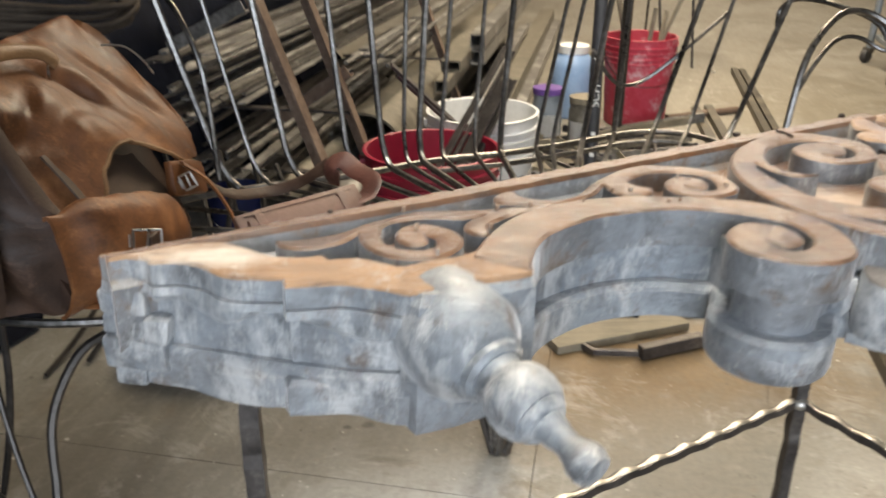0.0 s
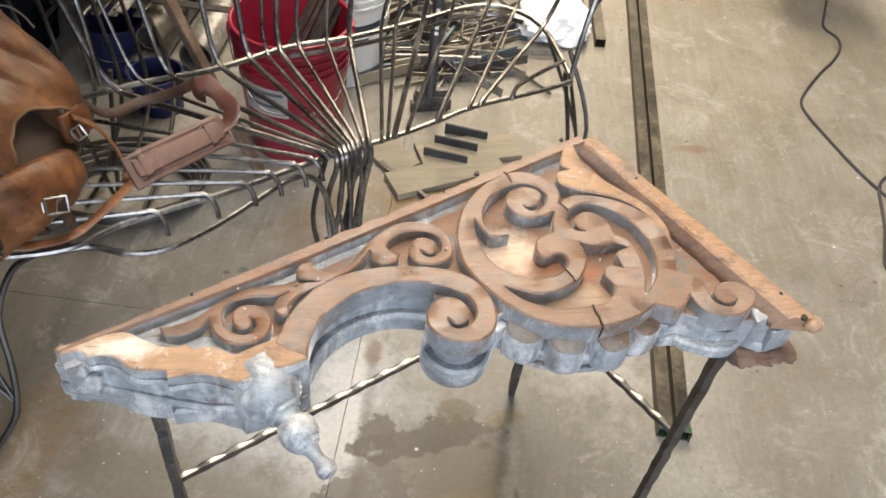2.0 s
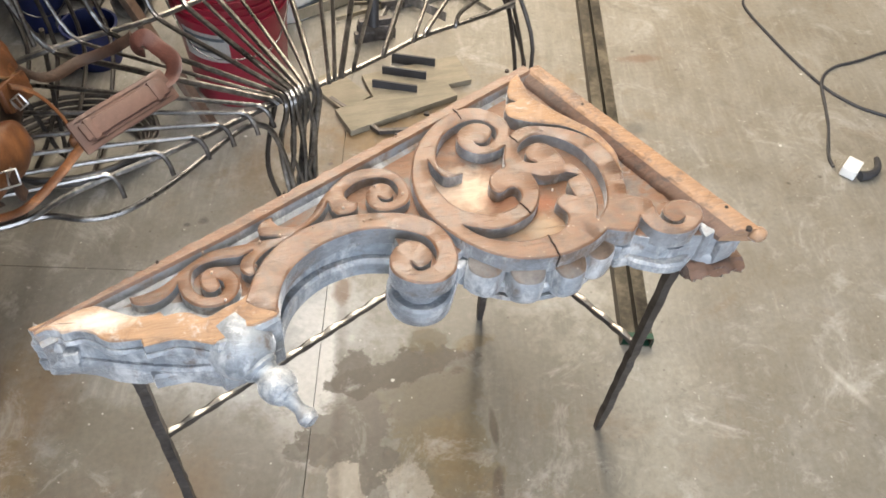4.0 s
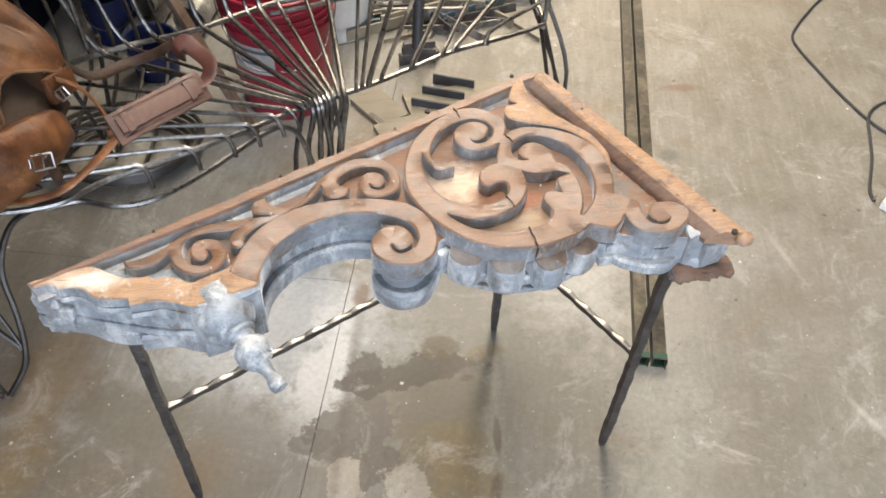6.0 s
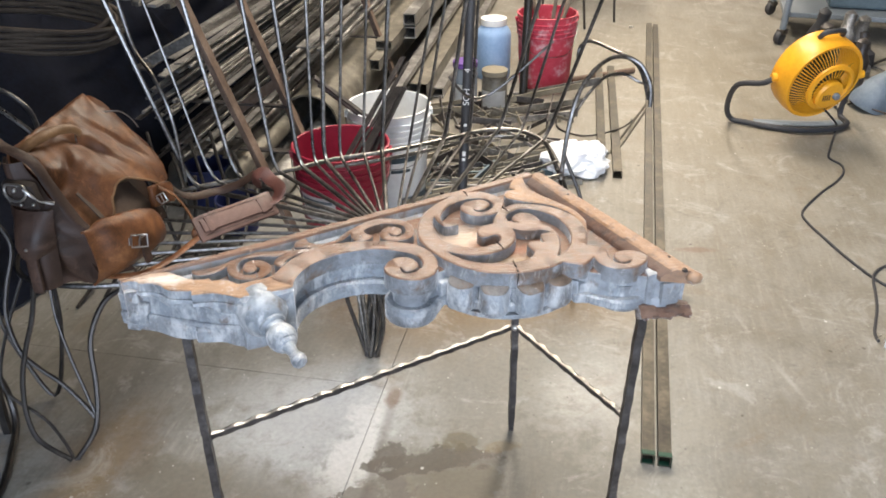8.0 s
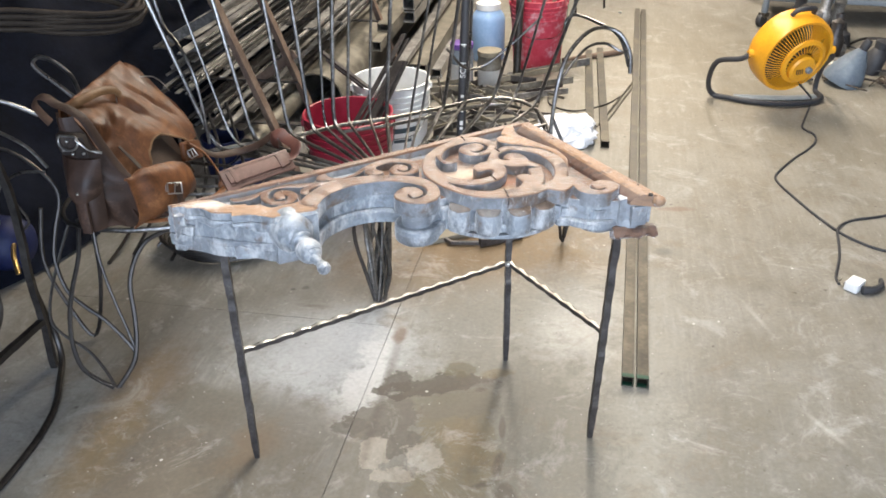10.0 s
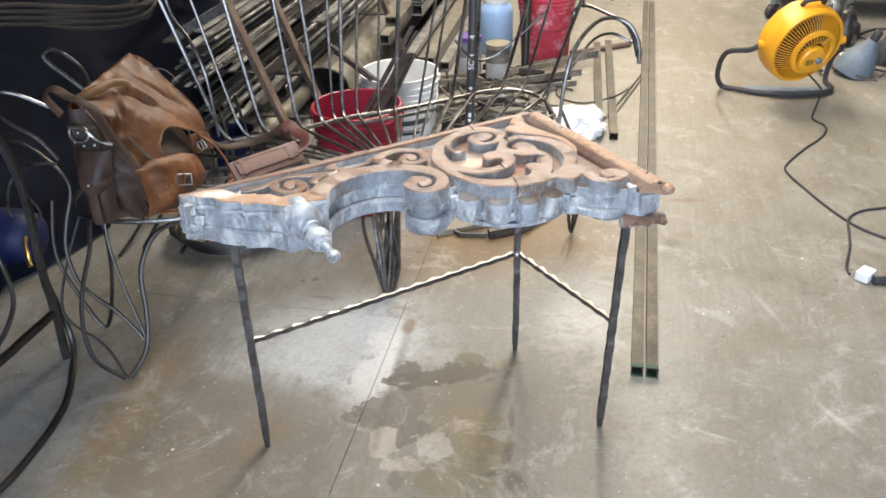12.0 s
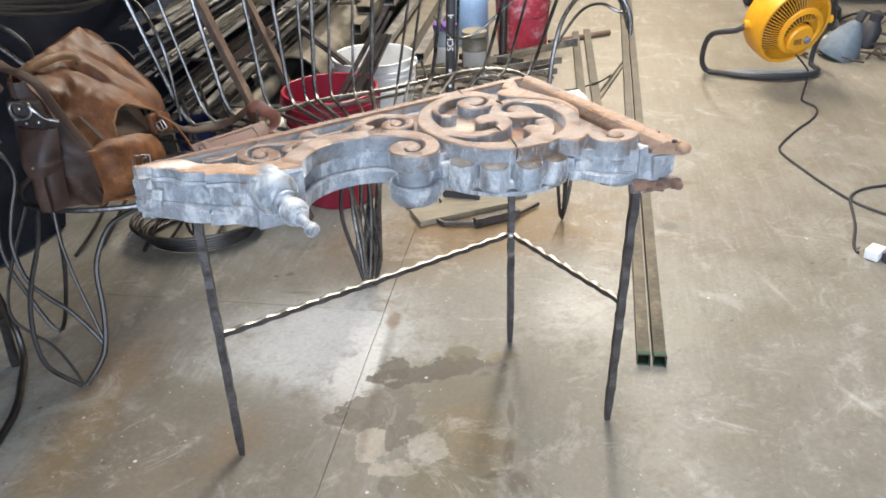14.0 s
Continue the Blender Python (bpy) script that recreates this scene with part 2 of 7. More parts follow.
    dots(75, 0.030, 0.15, (0.62, 0.60, 0.55), 0.6)
    dots(20, 0.04, 0.10, (0.07, 0.055, 0.045), 0.7)
    dots(60, 0.04, 0.14, (0.08, 0.065, 0.05), 0.5)
    col = mixed(t, 0.22, col, ramp(t, fine, [(0.3, (0.16, 0.15, 0.13)), (0.7, (0.58, 0.55, 0.50))]), "OVERLAY")
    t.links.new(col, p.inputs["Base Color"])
    r = t.nodes.new("ShaderNodeMapRange")
    r.inputs["From Min"].default_value, r.inputs["From Max"].default_value = 0.35, 0.7
    r.inputs["To Min"].default_value, r.inputs["To Max"].default_value = 0.42, 0.60
    p.inputs["Specular IOR Level"].default_value = 0.40
    t.links.new(mid, r.inputs["Value"])
    t.links.new(r.outputs["Result"], p.inputs["Roughness"])
    bump(t, p, maths(t, "ADD", fine, maths(t, "MULTIPLY", mid, 0.5)), 0.20, 0.0015)
    return m


def carved_material(name, wood, paint, share, white, gloss=0.6, tint=0.5, bare=()):
    """Old carved wood: grain, remains of blue-grey paint and pale primer in patches, dark stains, pits and cracks."""
    m, t, p = material(name)
    v = coords(t)
    grain = noise_tex(t, coords(t, "Object", (14, 90, 60)), 2.0, 6, 0.65, 0.8)
    w = ramp(t, grain, [(0.3, tuple(c * 0.66 for c in wood)), (0.5, wood), (0.7, tuple(min(1, c * 1.25) for c in wood))])
    big, mid = noise_tex(t, v, 11, 6, 0.68, 0.2), noise_tex(t, v, 42, 5, 0.7, 0.2)
    wear = maths(t, "ADD", maths(t, "MULTIPLY", big, 0.6), maths(t, "MULTIPLY", mid, 0.4))
    pc = ramp(t, mid, [(0.32, tuple(c * 0.55 for c in paint)), (0.5, paint), (0.7, tuple(min(1, c * 1.35) for c in paint))])
    col = mixed(t, grey(t, wear, share + 0.04, share - 0.04), w, pc)
    dust = grey(t, noise_tex(t, v, 5.5, 6, 0.6, 0.3), 0.42, 0.72)
    col = mixed(t, maths(t, "MULTIPLY", dust, 0.25), col, (0.34, 0.28, 0.235))
    dark = grey(t, noise_tex(t, v, 13, 7, 0.75, 0.3), 0.53, 0.66)
    col = mixed(t, maths(t, "MULTIPLY", dark, tint), col, tuple(c * 0.28 for c in wood))
    chalk = grey(t, noise_tex(t, coords(t, "Object", (1, 1, 0.45)), 24, 8, 0.78, 0.25), white, white + 0.12)
    col = mixed(t, maths(t, "MULTIPLY", chalk, 0.75), col, (0.62, 0.62, 0.61))
    for cx, cy, rx, ry, shade, amount in bare:                # splintered places of bare wood, with ragged rims
        mp = t.nodes.new("ShaderNodeMapping")
        mp.vector_type = "TEXTURE"
        mp.inputs["Location"].default_value, mp.inputs["Scale"].default_value = (cx, cy, 0), (rx, ry, 1000)
        t.links.new(v, mp.inputs["Vector"])
        ln = t.nodes.new("ShaderNodeVectorMath")
        ln.operation = "LENGTH"
        t.links.new(mp.outputs["Vector"], ln.inputs[0])
        far = maths(t, "ADD", ln.outputs["Value"], maths(t, "MULTIPLY", maths(t, "SUBTRACT", noise_tex(t, v, 38, 6, 0.7, 0.6), 0.5), 1.8))
        col = mixed(t, maths(t, "MULTIPLY", grey(t, far, 1.35, 0.45), amount), col, ramp(t, grain, [(0.35, tuple(c * 0.8 for c in shade)), (0.62, shade)]))
    fleck = grey(t, noise_tex(t, v, 120, 3, 0.7), 0.68, 0.74)
    col = mixed(t, maths(t, "MULTIPLY", fleck, 0.6), col, (0.60, 0.54, 0.47))
    pit = grey(t, noise_tex(t, v, 75, 4, 0.7, 0.5), 0.33, 0.26)
    col = mixed(t, maths(t, "MULTIPLY", pit, 0.75), col, (0.045, 0.032, 0.025))
    split = grey(t, noise_tex(t, coords(t, "Object", (5, 60, 40)), 2.4, 5, 0.7, 0.6), 0.335, 0.30)
    col = mixed(t, maths(t, "MULTIPLY", split, 0.55), col, (0.05, 0.032, 0.022))
    t.links.new(col, p.inputs["Base Color"])
    r = t.nodes.new("ShaderNodeMapRange")
    r.inputs["From Min"].default_value, r.inputs["From Max"].default_value = 0.35, 0.65
    r.inputs["To Min"].default_value, r.inputs["To Max"].default_value = gloss - 0.10, gloss + 0.12
    t.links.new(wear, r.inputs["Value"])
    t.links.new(r.outputs["Result"], p.inputs["Roughness"])
    p.inputs["Sheen Weight"].default_value, p.inputs["Sheen Roughness"].default_value = 0.8, 0.28
    height = maths(t, "ADD", maths(t, "ADD", grain, maths(t, "MULTIPLY", wear, 1.6)), maths(t, "MULTIPLY", maths(t, "ADD", pit, split), -0.5))
    bump(t, p, height, 0.6, 0.003)
    return m


M_FLOOR = floor_material()
M_JOINT = mottled("joint_dirt", [(0.3, (0.14, 0.125, 0.10)), (0.7, (0.26, 0.24, 0.21))])
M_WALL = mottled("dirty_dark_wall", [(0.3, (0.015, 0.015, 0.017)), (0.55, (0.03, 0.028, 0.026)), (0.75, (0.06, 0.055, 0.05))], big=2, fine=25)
M_PALE_WALL = mottled("shop_wall_paint", [(0.3, (0.20, 0.18, 0.15)), (0.7, (0.32, 0.29, 0.25))], big=2, fine=30)
M_CEIL = mottled("ceiling_board", [(0.3, (0.20, 0.19, 0.17)), (0.7, (0.30, 0.29, 0.27))], big=1.5, fine=20)
M_TOP = carved_material("worn_carving_wood", (0.142, 0.056, 0.015), (0.130, 0.066, 0.033), 0.49, 0.67, 0.42, 0.62)
M_BARE = carved_material("bare_pale_wood", (0.34, 0.20, 0.105), (0.27, 0.15, 0.078), 0.45, 0.56, 0.55, 0.35, ((0.005, -0.045, 0.042, 0.017, (0.74, 0.66, 0.57), 0.85),))
M_SIDE = carved_material("weathered_blue_paint", (0.130, 0.103, 0.086), (0.235, 0.263, 0.290), 0.57, 0.500, 0.40, 0.55)
M_SCROLL = carved_material("worn_scroll_side", (0.145, 0.092, 0.058), (0.208, 0.224, 0.242), 0.545, 0.535, 0.42, 0.52)
M_GROUND = carved_material("recess_wood", (0.150, 0.066, 0.026), (0.145, 0.118, 0.102), 0.46, 0.62, 0.5, 0.6, ((0.508, 0.098, 0.044, 0.040, (0.60, 0.45, 0.33), 0.85), (0.545, 0.072, 0.022, 0.020, (0.25, 0.10, 0.045), 0.8), (0.600, 0.055, 0.030, 0.016, (0.27, 0.095, 0.04), 0.8), (0.585, 0.010, 0.05, 0.022, (0.40, 0.28, 0.17), 0.6)))
M_ORANGE = carved_material("orange_pine", (0.30, 0.165, 0.082), (0.17, 0.10, 0.065), 0.46, 0.66, 0.5, 0.75)
M_LEAF = carved_material("orange_leaf_wood", (0.34, 0.19, 0.09), (0.24, 0.13, 0.07), 0.46, 0.60, 0.5, 0.35)
M_PALE = carved_material("splintered_pale_wood", (0.46, 0.34, 0.24), (0.34, 0.21, 0.13), 0.45, 0.50, 0.6, 0.35)
M_GRAIN = carved_material("worn_end_grain", (0.120, 0.075, 0.045), (0.17, 0.150, 0.133), 0.51, 0.62, 0.5, 0.6)
M_DARKWOOD = carved_material("dark_brown_wood", (0.12, 0.06, 0.035), (0.07, 0.04, 0.03), 0.45, 0.75)
M_CRACK = mottled("crack_dirt", [(0.3, (0.012, 0.008, 0.006)), (0.7, (0.03, 0.02, 0.015))])
M_IRON = mottled("forged_iron", [(0.35, (0.06, 0.055, 0.055)), (0.55, (0.12, 0.11, 0.105)), (0.7, (0.22, 0.20, 0.18))], rough=(0.35, 0.6), metal=0.8, big=25, fine=120, relief=0.5, depth=0.002)
M_BRIGHT = mottled("bright_ground_steel", [(0.35, (0.36, 0.34, 0.31)), (0.6, (0.66, 0.63, 0.57))], rough=(0.30, 0.5), metal=0.85, big=40, fine=150, relief=0.3)
M_ROD = mottled("steel_rod", [(0.35, (0.065, 0.061, 0.057)), (0.52, (0.19, 0.181, 0.171)), (0.7, (0.46, 0.445, 0.425))], rough=(0.22, 0.45), metal=0.95, big=6, fine=90, relief=0.15)
M_DARKROD = mottled("dark_steel_rod", [(0.35, (0.035, 0.032, 0.03)), (0.6, (0.09, 0.082, 0.075))], rough=(0.3, 0.55), metal=0.8, big=10, fine=90, relief=0.15)
M_TUBE = mottled("mill_scale_tube", [(0.38, (0.018, 0.015, 0.010)), (0.50, (0.055, 0.046, 0.031)), (0.62, (0.125, 0.106, 0.074))], rough=(0.34, 0.55), metal=0.35, big=9, fine=70)
M_GREEN = mottled("green_paint", [(0.3, (0.008, 0.035, 0.018)), (0.7, (0.02, 0.085, 0.045))])


def leather(name, dark, mid, pale, gloss):
    """Old oiled leather: cloudy browns, rubbed pale patches, fine creases and pores."""
    m, t, p = material(name)
    v = coords(t)
    cloud, grain = noise_tex(t, v, 8, 6, 0.62, 0.9), noise_tex(t, v, 230, 3, 0.6)
    crack = t.nodes.new("ShaderNodeTexVoronoi")
    crack.feature = "DISTANCE_TO_EDGE"
    crack.inputs["Scale"].default_value = 24
    wv = t.nodes.new("ShaderNodeVectorMath")
    wv.operation = "ADD"
    nz = t.nodes.new("ShaderNodeTexNoise")
    nz.inputs["Scale"].default_value, nz.inputs["Detail"].default_value = 14, 5
    t.links.new(v, nz.inputs["Vector"])
    sc = t.nodes.new("ShaderNodeVectorMath")
    sc.operation = "SCALE"
    sc.inputs["Scale"].default_value = 0.09
    t.links.new(nz.outputs["Color"], sc.inputs[0])
    t.links.new(v, wv.inputs[0])
    t.links.new(sc.outputs["Vector"], wv.inputs[1])
    t.links.new(wv.outputs["Vector"], crack.inputs["Vector"])
    line = maths(t, "MULTIPLY", grey(t, crack.outputs["Distance"], 0.055, 0.0), grey(t, noise_tex(t, v, 12, 3), 0.44, 0.60))
    col = ramp(t, maths(t, "ADD", maths(t, "MULTIPLY", cloud, 0.85), maths(t, "MULTIPLY", grain, 0.15)), [(0.36, dark), (0.54, mid), (0.70, pale)])
    rub = grey(t, noise_tex(t, v, 17, 8, 0.78, 0.6), 0.54, 0.68)
    col = mixed(t, maths(t, "MULTIPLY", rub, 0.45), col, tuple(min(1, c * 1.5 + 0.012) for c in pale))
    col = mixed(t, maths(t, "MULTIPLY", line, 0.14), col, tuple(c * 0.45 for c in dark))
    t.links.new(col, p.inputs["Base Color"])
    r = t.nodes.new("ShaderNodeMapRange")
    r.inputs["From Min"].default_value, r.inputs["From Max"].default_value = 0.35, 0.65
    r.inputs["To Min"].default_value, r.inputs["To Max"].default_value = gloss, gloss + 0.25
    t.links.new(cloud, r.inputs["Value"])
    t.links.new(r.outputs["Result"], p.inputs["Roughness"])
    bump(t, p, maths(t, "ADD", maths(t, "MULTIPLY", line, -0.08), maths(t, "ADD", maths(t, "MULTIPLY", grain, 0.25), cloud)), 0.55, 0.004)
    return m


M_LEATHER = leather("tan_leather", (0.060, 0.021, 0.007), (0.160, 0.060, 0.019), (0.29, 0.125, 0.043), 0.40)
M_LEATHER_D = leather("dark_brown_leather", (0.020, 0.009, 0.005), (0.050, 0.025, 0.015), (0.110, 0.061, 0.039), 0.50)
M_LEATHER_K = leather("black_leather", (0.012, 0.009, 0.008), (0.028, 0.020, 0.016), (0.060, 0.043, 0.033), 0.60)
M_STRAP = leather("pale_tan_leather", (0.105, 0.050, 0.019), (0.215, 0.115, 0.048), (0.34, 0.20, 0.095), 0.38)
M_LEATHER_P = leather("pad_leather", (0.060, 0.031, 0.022), (0.115, 0.061, 0.044), (0.18, 0.10, 0.073), 0.42)
M_LEATHER_R = leather("reddish_leather", (0.04, 0.014, 0.010), (0.085, 0.030, 0.021), (0.15, 0.064, 0.045), 0.40)
M_LINING = mottled("leather_inside", [(0.35, (0.05, 0.032, 0.022)), (0.65, (0.11, 0.075, 0.052))], big=9, fine=120)
M_BUCKLE = mottled("nickel_buckle", [(0.3, (0.36, 0.35, 0.33)), (0.7, (0.60, 0.58, 0.55))], rough=(0.25, 0.45), metal=1.0)
M_RED = mottled("red_plastic", [(0.3, (0.21, 0.010, 0.026)), (0.6, (0.30, 0.018, 0.042)), (0.75, (0.36, 0.07, 0.09))], rough=(0.3, 0.5), big=5, fine=50, relief=0.05)
M_REDDUST = mottled("dusty_red_plastic", [(0.36, (0.40, 0.016, 0.04)), (0.52, (0.48, 0.05, 0.08)), (0.66, (0.60, 0.38, 0.40))], rough=(0.45, 0.7), big=10, fine=50, relief=0.05)
M_WHITE = mottled("white_plastic", [(0.3, (0.62, 0.62, 0.60)), (0.65, (0.82, 0.82, 0.80))], rough=(0.35, 0.5), big=6, fine=60, relief=0.05)
M_LABEL = mottled("paper_label", [(0.3, (0.60, 0.58, 0.55)), (0.7, (0.78, 0.77, 0.74))], big=12)
M_BLUEPL = mottled("pale_blue_jug", [(0.3, (0.20, 0.33, 0.55)), (0.7, (0.36, 0.50, 0.72))], rough=(0.3, 0.45), big=8, relief=0.05)
M_PURPLE = mottled("purple_lid", [(0.3, (0.09, 0.04, 0.20)), (0.7, (0.15, 0.07, 0.30))])
M_CLOTH = mottled("white_cloth", [(0.3, (0.72, 0.72, 0.73)), (0.7, (0.86, 0.86, 0.86))], rough=(0.85, 0.95), big=15, fine=220)
M_YELLOW = mottled("yellow_plastic", [(0.3, (0.62, 0.27, 0.012)), (0.6, (0.80, 0.38, 0.015)), (0.75, (0.85, 0.45, 0.05))], rough=(0.3, 0.45), big=6, fine=80, relief=0.05)
M_BLACK = mottled("black_rubber", [(0.3, (0.018, 0.018, 0.020)), (0.7, (0.05, 0.05, 0.055))], rough=(0.45, 0.7))
M_GREYPL = mottled("grey_blue_plastic", [(0.3, (0.12, 0.14, 0.16)), (0.7, (0.22, 0.25, 0.28))], rough=(0.35, 0.55))
M_RUST = mottled("rusty_angle", [(0.33, (0.075, 0.047, 0.034)), (0.52, (0.165, 0.112, 0.080)), (0.7, (0.26, 0.19, 0.145))], rough=(0.55, 0.8), metal=0.2, big=12, fine=90)
M_STOCK = mottled("bar_stock", [(0.33, (0.085, 0.080, 0.073)), (0.52, (0.26, 0.25, 0.235)), (0.7, (0.60, 0.585, 0.555))], rough=(0.28, 0.5), metal=0.5, big=10, fine=80)
M_SCRAP = mottled("scrap_steel", [(0.33, (0.09, 0.080, 0.062)), (0.52, (0.185, 0.168, 0.135)), (0.7, (0.32, 0.295, 0.245))], rough=(0.4, 0.65), metal=0.4, big=14, fine=90)
M_BOARD = mottled("pale_offcut_board", [(0.33, (0.14, 0.119, 0.080)), (0.6, (0.26, 0.226, 0.165))], big=5, fine=60, stretch=(1, 6, 1))
M_TARP = mottled("dark_blue_tarp", [(0.33, (0.008, 0.009, 0.014)), (0.65, (0.022, 0.026, 0.042))], rough=(0.75, 0.95), big=5, fine=50)
M_HOSE = mottled("dusty_hose", [(0.33, (0.030, 0.023, 0.017)), (0.65, (0.080, 0.063, 0.048))], rough=(0.5, 0.7), big=8)
M_BLUE = mottled("blue_enamel", [(0.33, (0.002, 0.005, 0.030)), (0.65, (0.005, 0.014, 0.09))], rough=(0.5, 0.7))
M_SHADE = mottled("grey_blue_enamel_shade", [(0.33, (0.20, 0.25, 0.31)), (0.65, (0.34, 0.40, 0.46))], rough=(0.35, 0.6), big=10)
M_BRASS = mottled("brass", [(0.33, (0.30, 0.20, 0.07)), (0.65, (0.50, 0.36, 0.15))], rough=(0.3, 0.5), metal=0.9)
M_INK = mottled("white_stencil", [(0.3, (0.55, 0.55, 0.53)), (0.7, (0.72, 0.72, 0.70))])
M_STEELBLUE = mottled("blue_grey_enamel", [(0.33, (0.05, 0.075, 0.09)), (0.65, (0.10, 0.14, 0.165))], rough=(0.4, 0.6))
M_LAMP, lt, lp = material("lit_tube", 0.4, 0.0, (0.9, 0.9, 0.85))
lp.inputs["Emission Color"].default_value, lp.inputs["Emission Strength"].default_value = (1.0, 0.93, 0.8, 1), 6.0

for soft, level in ((M_TARP, 0.10), (M_WALL, 0.15), (M_HOSE, 0.2), (M_TOP, 1.0), (M_BARE, 0.6), (M_SIDE, 1.0), (M_SCROLL, 1.0)):
    soft.node_tree.nodes["Principled BSDF"].inputs["Specular IOR Level"].default_value = level

# ---------------------------------------------------------------- mesh tools


def part(name, bm, mat, parent=None, label="", smooth=False):
    """Links a bmesh as one mesh object under a thing or a part; the mesh is in world metres."""
    me = bpy.data.meshes.new(name)
    bmesh.ops.recalc_face_normals(bm, faces=bm.faces)
    for f in bm.faces:
        f.smooth = smooth
    bm.to_mesh(me)
    bm.free()
    for one in mat if isinstance(mat, (list, tuple)) else (mat,):
        me.materials.append(one)
    ob = new(name, me)
    if smooth:
        me.set_sharp_from_angle(angle=radians(38))
    if parent:
        ob.parent = parent
        ob.matrix_parent_inverse = world_of(parent).inverted()
    return tagged(ob, label)


def world_of(ob):
    m = ob.matrix_basis.copy()
    while ob.parent:
        m = ob.parent.matrix_basis @ ob.matrix_parent_inverse @ m
        ob = ob.parent
    return m


def thing(name, at, label, category, group=""):
    ob = new(name)
    ob.empty_display_size = 0.05
    ob.matrix_basis = Matrix.Translation(at)
    return tagged(ob, label, category, group)


def solid(name, bm, mat, label, category, group="", smooth=False):
    return tagged(part(name, bm, mat, None, "", smooth), label, category, group)


def box(bm, m, sx, sy, sz, bevel=0.0, mat=0):
    """A box centred on the pose m."""
    made = bmesh.ops.create_cube(bm, size=1.0, matrix=m @ Matrix.Diagonal((sx, sy, sz, 1)))
    faces = list({f for v in made["verts"] for f in v.link_faces})
    if bevel:
        edges = list({e for f in faces for e in f.edges})
        faces += bmesh.ops.bevel(bm, geom=edges, offset=bevel, segments=2, affect="EDGES", profile=0.6)["faces"]
    for f in faces:
        if f.is_valid:
            f.material_index = mat
    return faces


def curve(points, step=6, closed=False):
    """A smooth line (Catmull-Rom) through points."""
    p = [Vector(q) for q in points]
    n, out = len(p), []
    for i in range(n if closed else n - 1):
        a, b, c, d = (p[(i + k) % n] if closed else p[min(max(i + k, 0), n - 1)] for k in (-1, 0, 1, 2))
        for s in range(step):
            u = s / step
            out.append(0.5 * (2 * b + (c - a) * u + (2 * a - 5 * b + 4 * c - d) * u * u + (3 * b - a - 3 * c + d) * u ** 3))
    return out if closed else out + [p[-1]]


def tube(bm, points, r, sides=8, closed=False, twist=0.0, taper=None, square=False, flat=1.0, lead=None):
    """A bar swept along a line of points; square gives a four-cornered bar, twist turns it, in radians a metre."""
    p = [Vector(q) for q in points]
    n = len(p)
    way = [((p[(i + 1) % n] if closed or i < n - 1 else p[i]) - (p[i - 1] if closed or i else p[i])).normalized() for i in range(n)]
    up = Vector((0, 0, 1)) if abs(way[0].z) < 0.9 else Vector((0, 1, 0))
    side, rings, run = Vector(lead) if lead else way[0].cross(up).normalized(), [], 0.0
    sides = 4 if square else sides
    for i in range(n):
        side = (side - way[i] * side.dot(way[i])).normalized()
        over = way[i].cross(side)
        run += (p[i] - p[i - 1]).length if i else 0
        rad = r * (taper(i / (n - 1)) if taper else 1) * (1.414 if square else 1)
        ring = []
        for k in range(sides):
            a = 2 * math.pi * (k + (0.5 if square else 0)) / sides + twist * run
            ring.append(bm.verts.new(p[i] + rad * (math.cos(a) * side + flat * math.sin(a) * over)))
        rings.append(ring)
    for i in range(n if closed else n - 1):
        a, b = rings[i], rings[(i + 1) % n]
        for k in range(sides):
            bm.faces.new((a[k], a[(k + 1) % sides], b[(k + 1) % sides], b[k]))
    if not closed:
        bm.faces.new(rings[0][::-1])
        bm.faces.new(rings[-1])
    return bm


def lathe(bm, profile, m, segments=24, wobble=0.0):
    """Turns a profile of (radius, height) about the z axis of m."""
    rings = []
    for r, z in profile:
        if r < 1e-5:
            rings.append([bm.verts.new(m @ Vector((0, 0, z)))])
        else:
            rings.append([bm.verts.new(m @ Vector((r * (1 + wobble * math.sin(3 * a + 7 * z)) * math.cos(a), r * math.sin(a), z)))
                          for a in (2 * math.pi * k / segments for k in range(segments))])
    for a, b in zip(rings, rings[1:]):
        for k in range(segments):
            q = [a[k % len(a)], a[(k + 1) % len(a)], b[(k + 1) % len(b)], b[k % len(b)]]
            q = [v for i, v in enumerate(q) if v not in q[:i]]
            if len(q) > 2:
                bm.faces.new(q)
    return bm


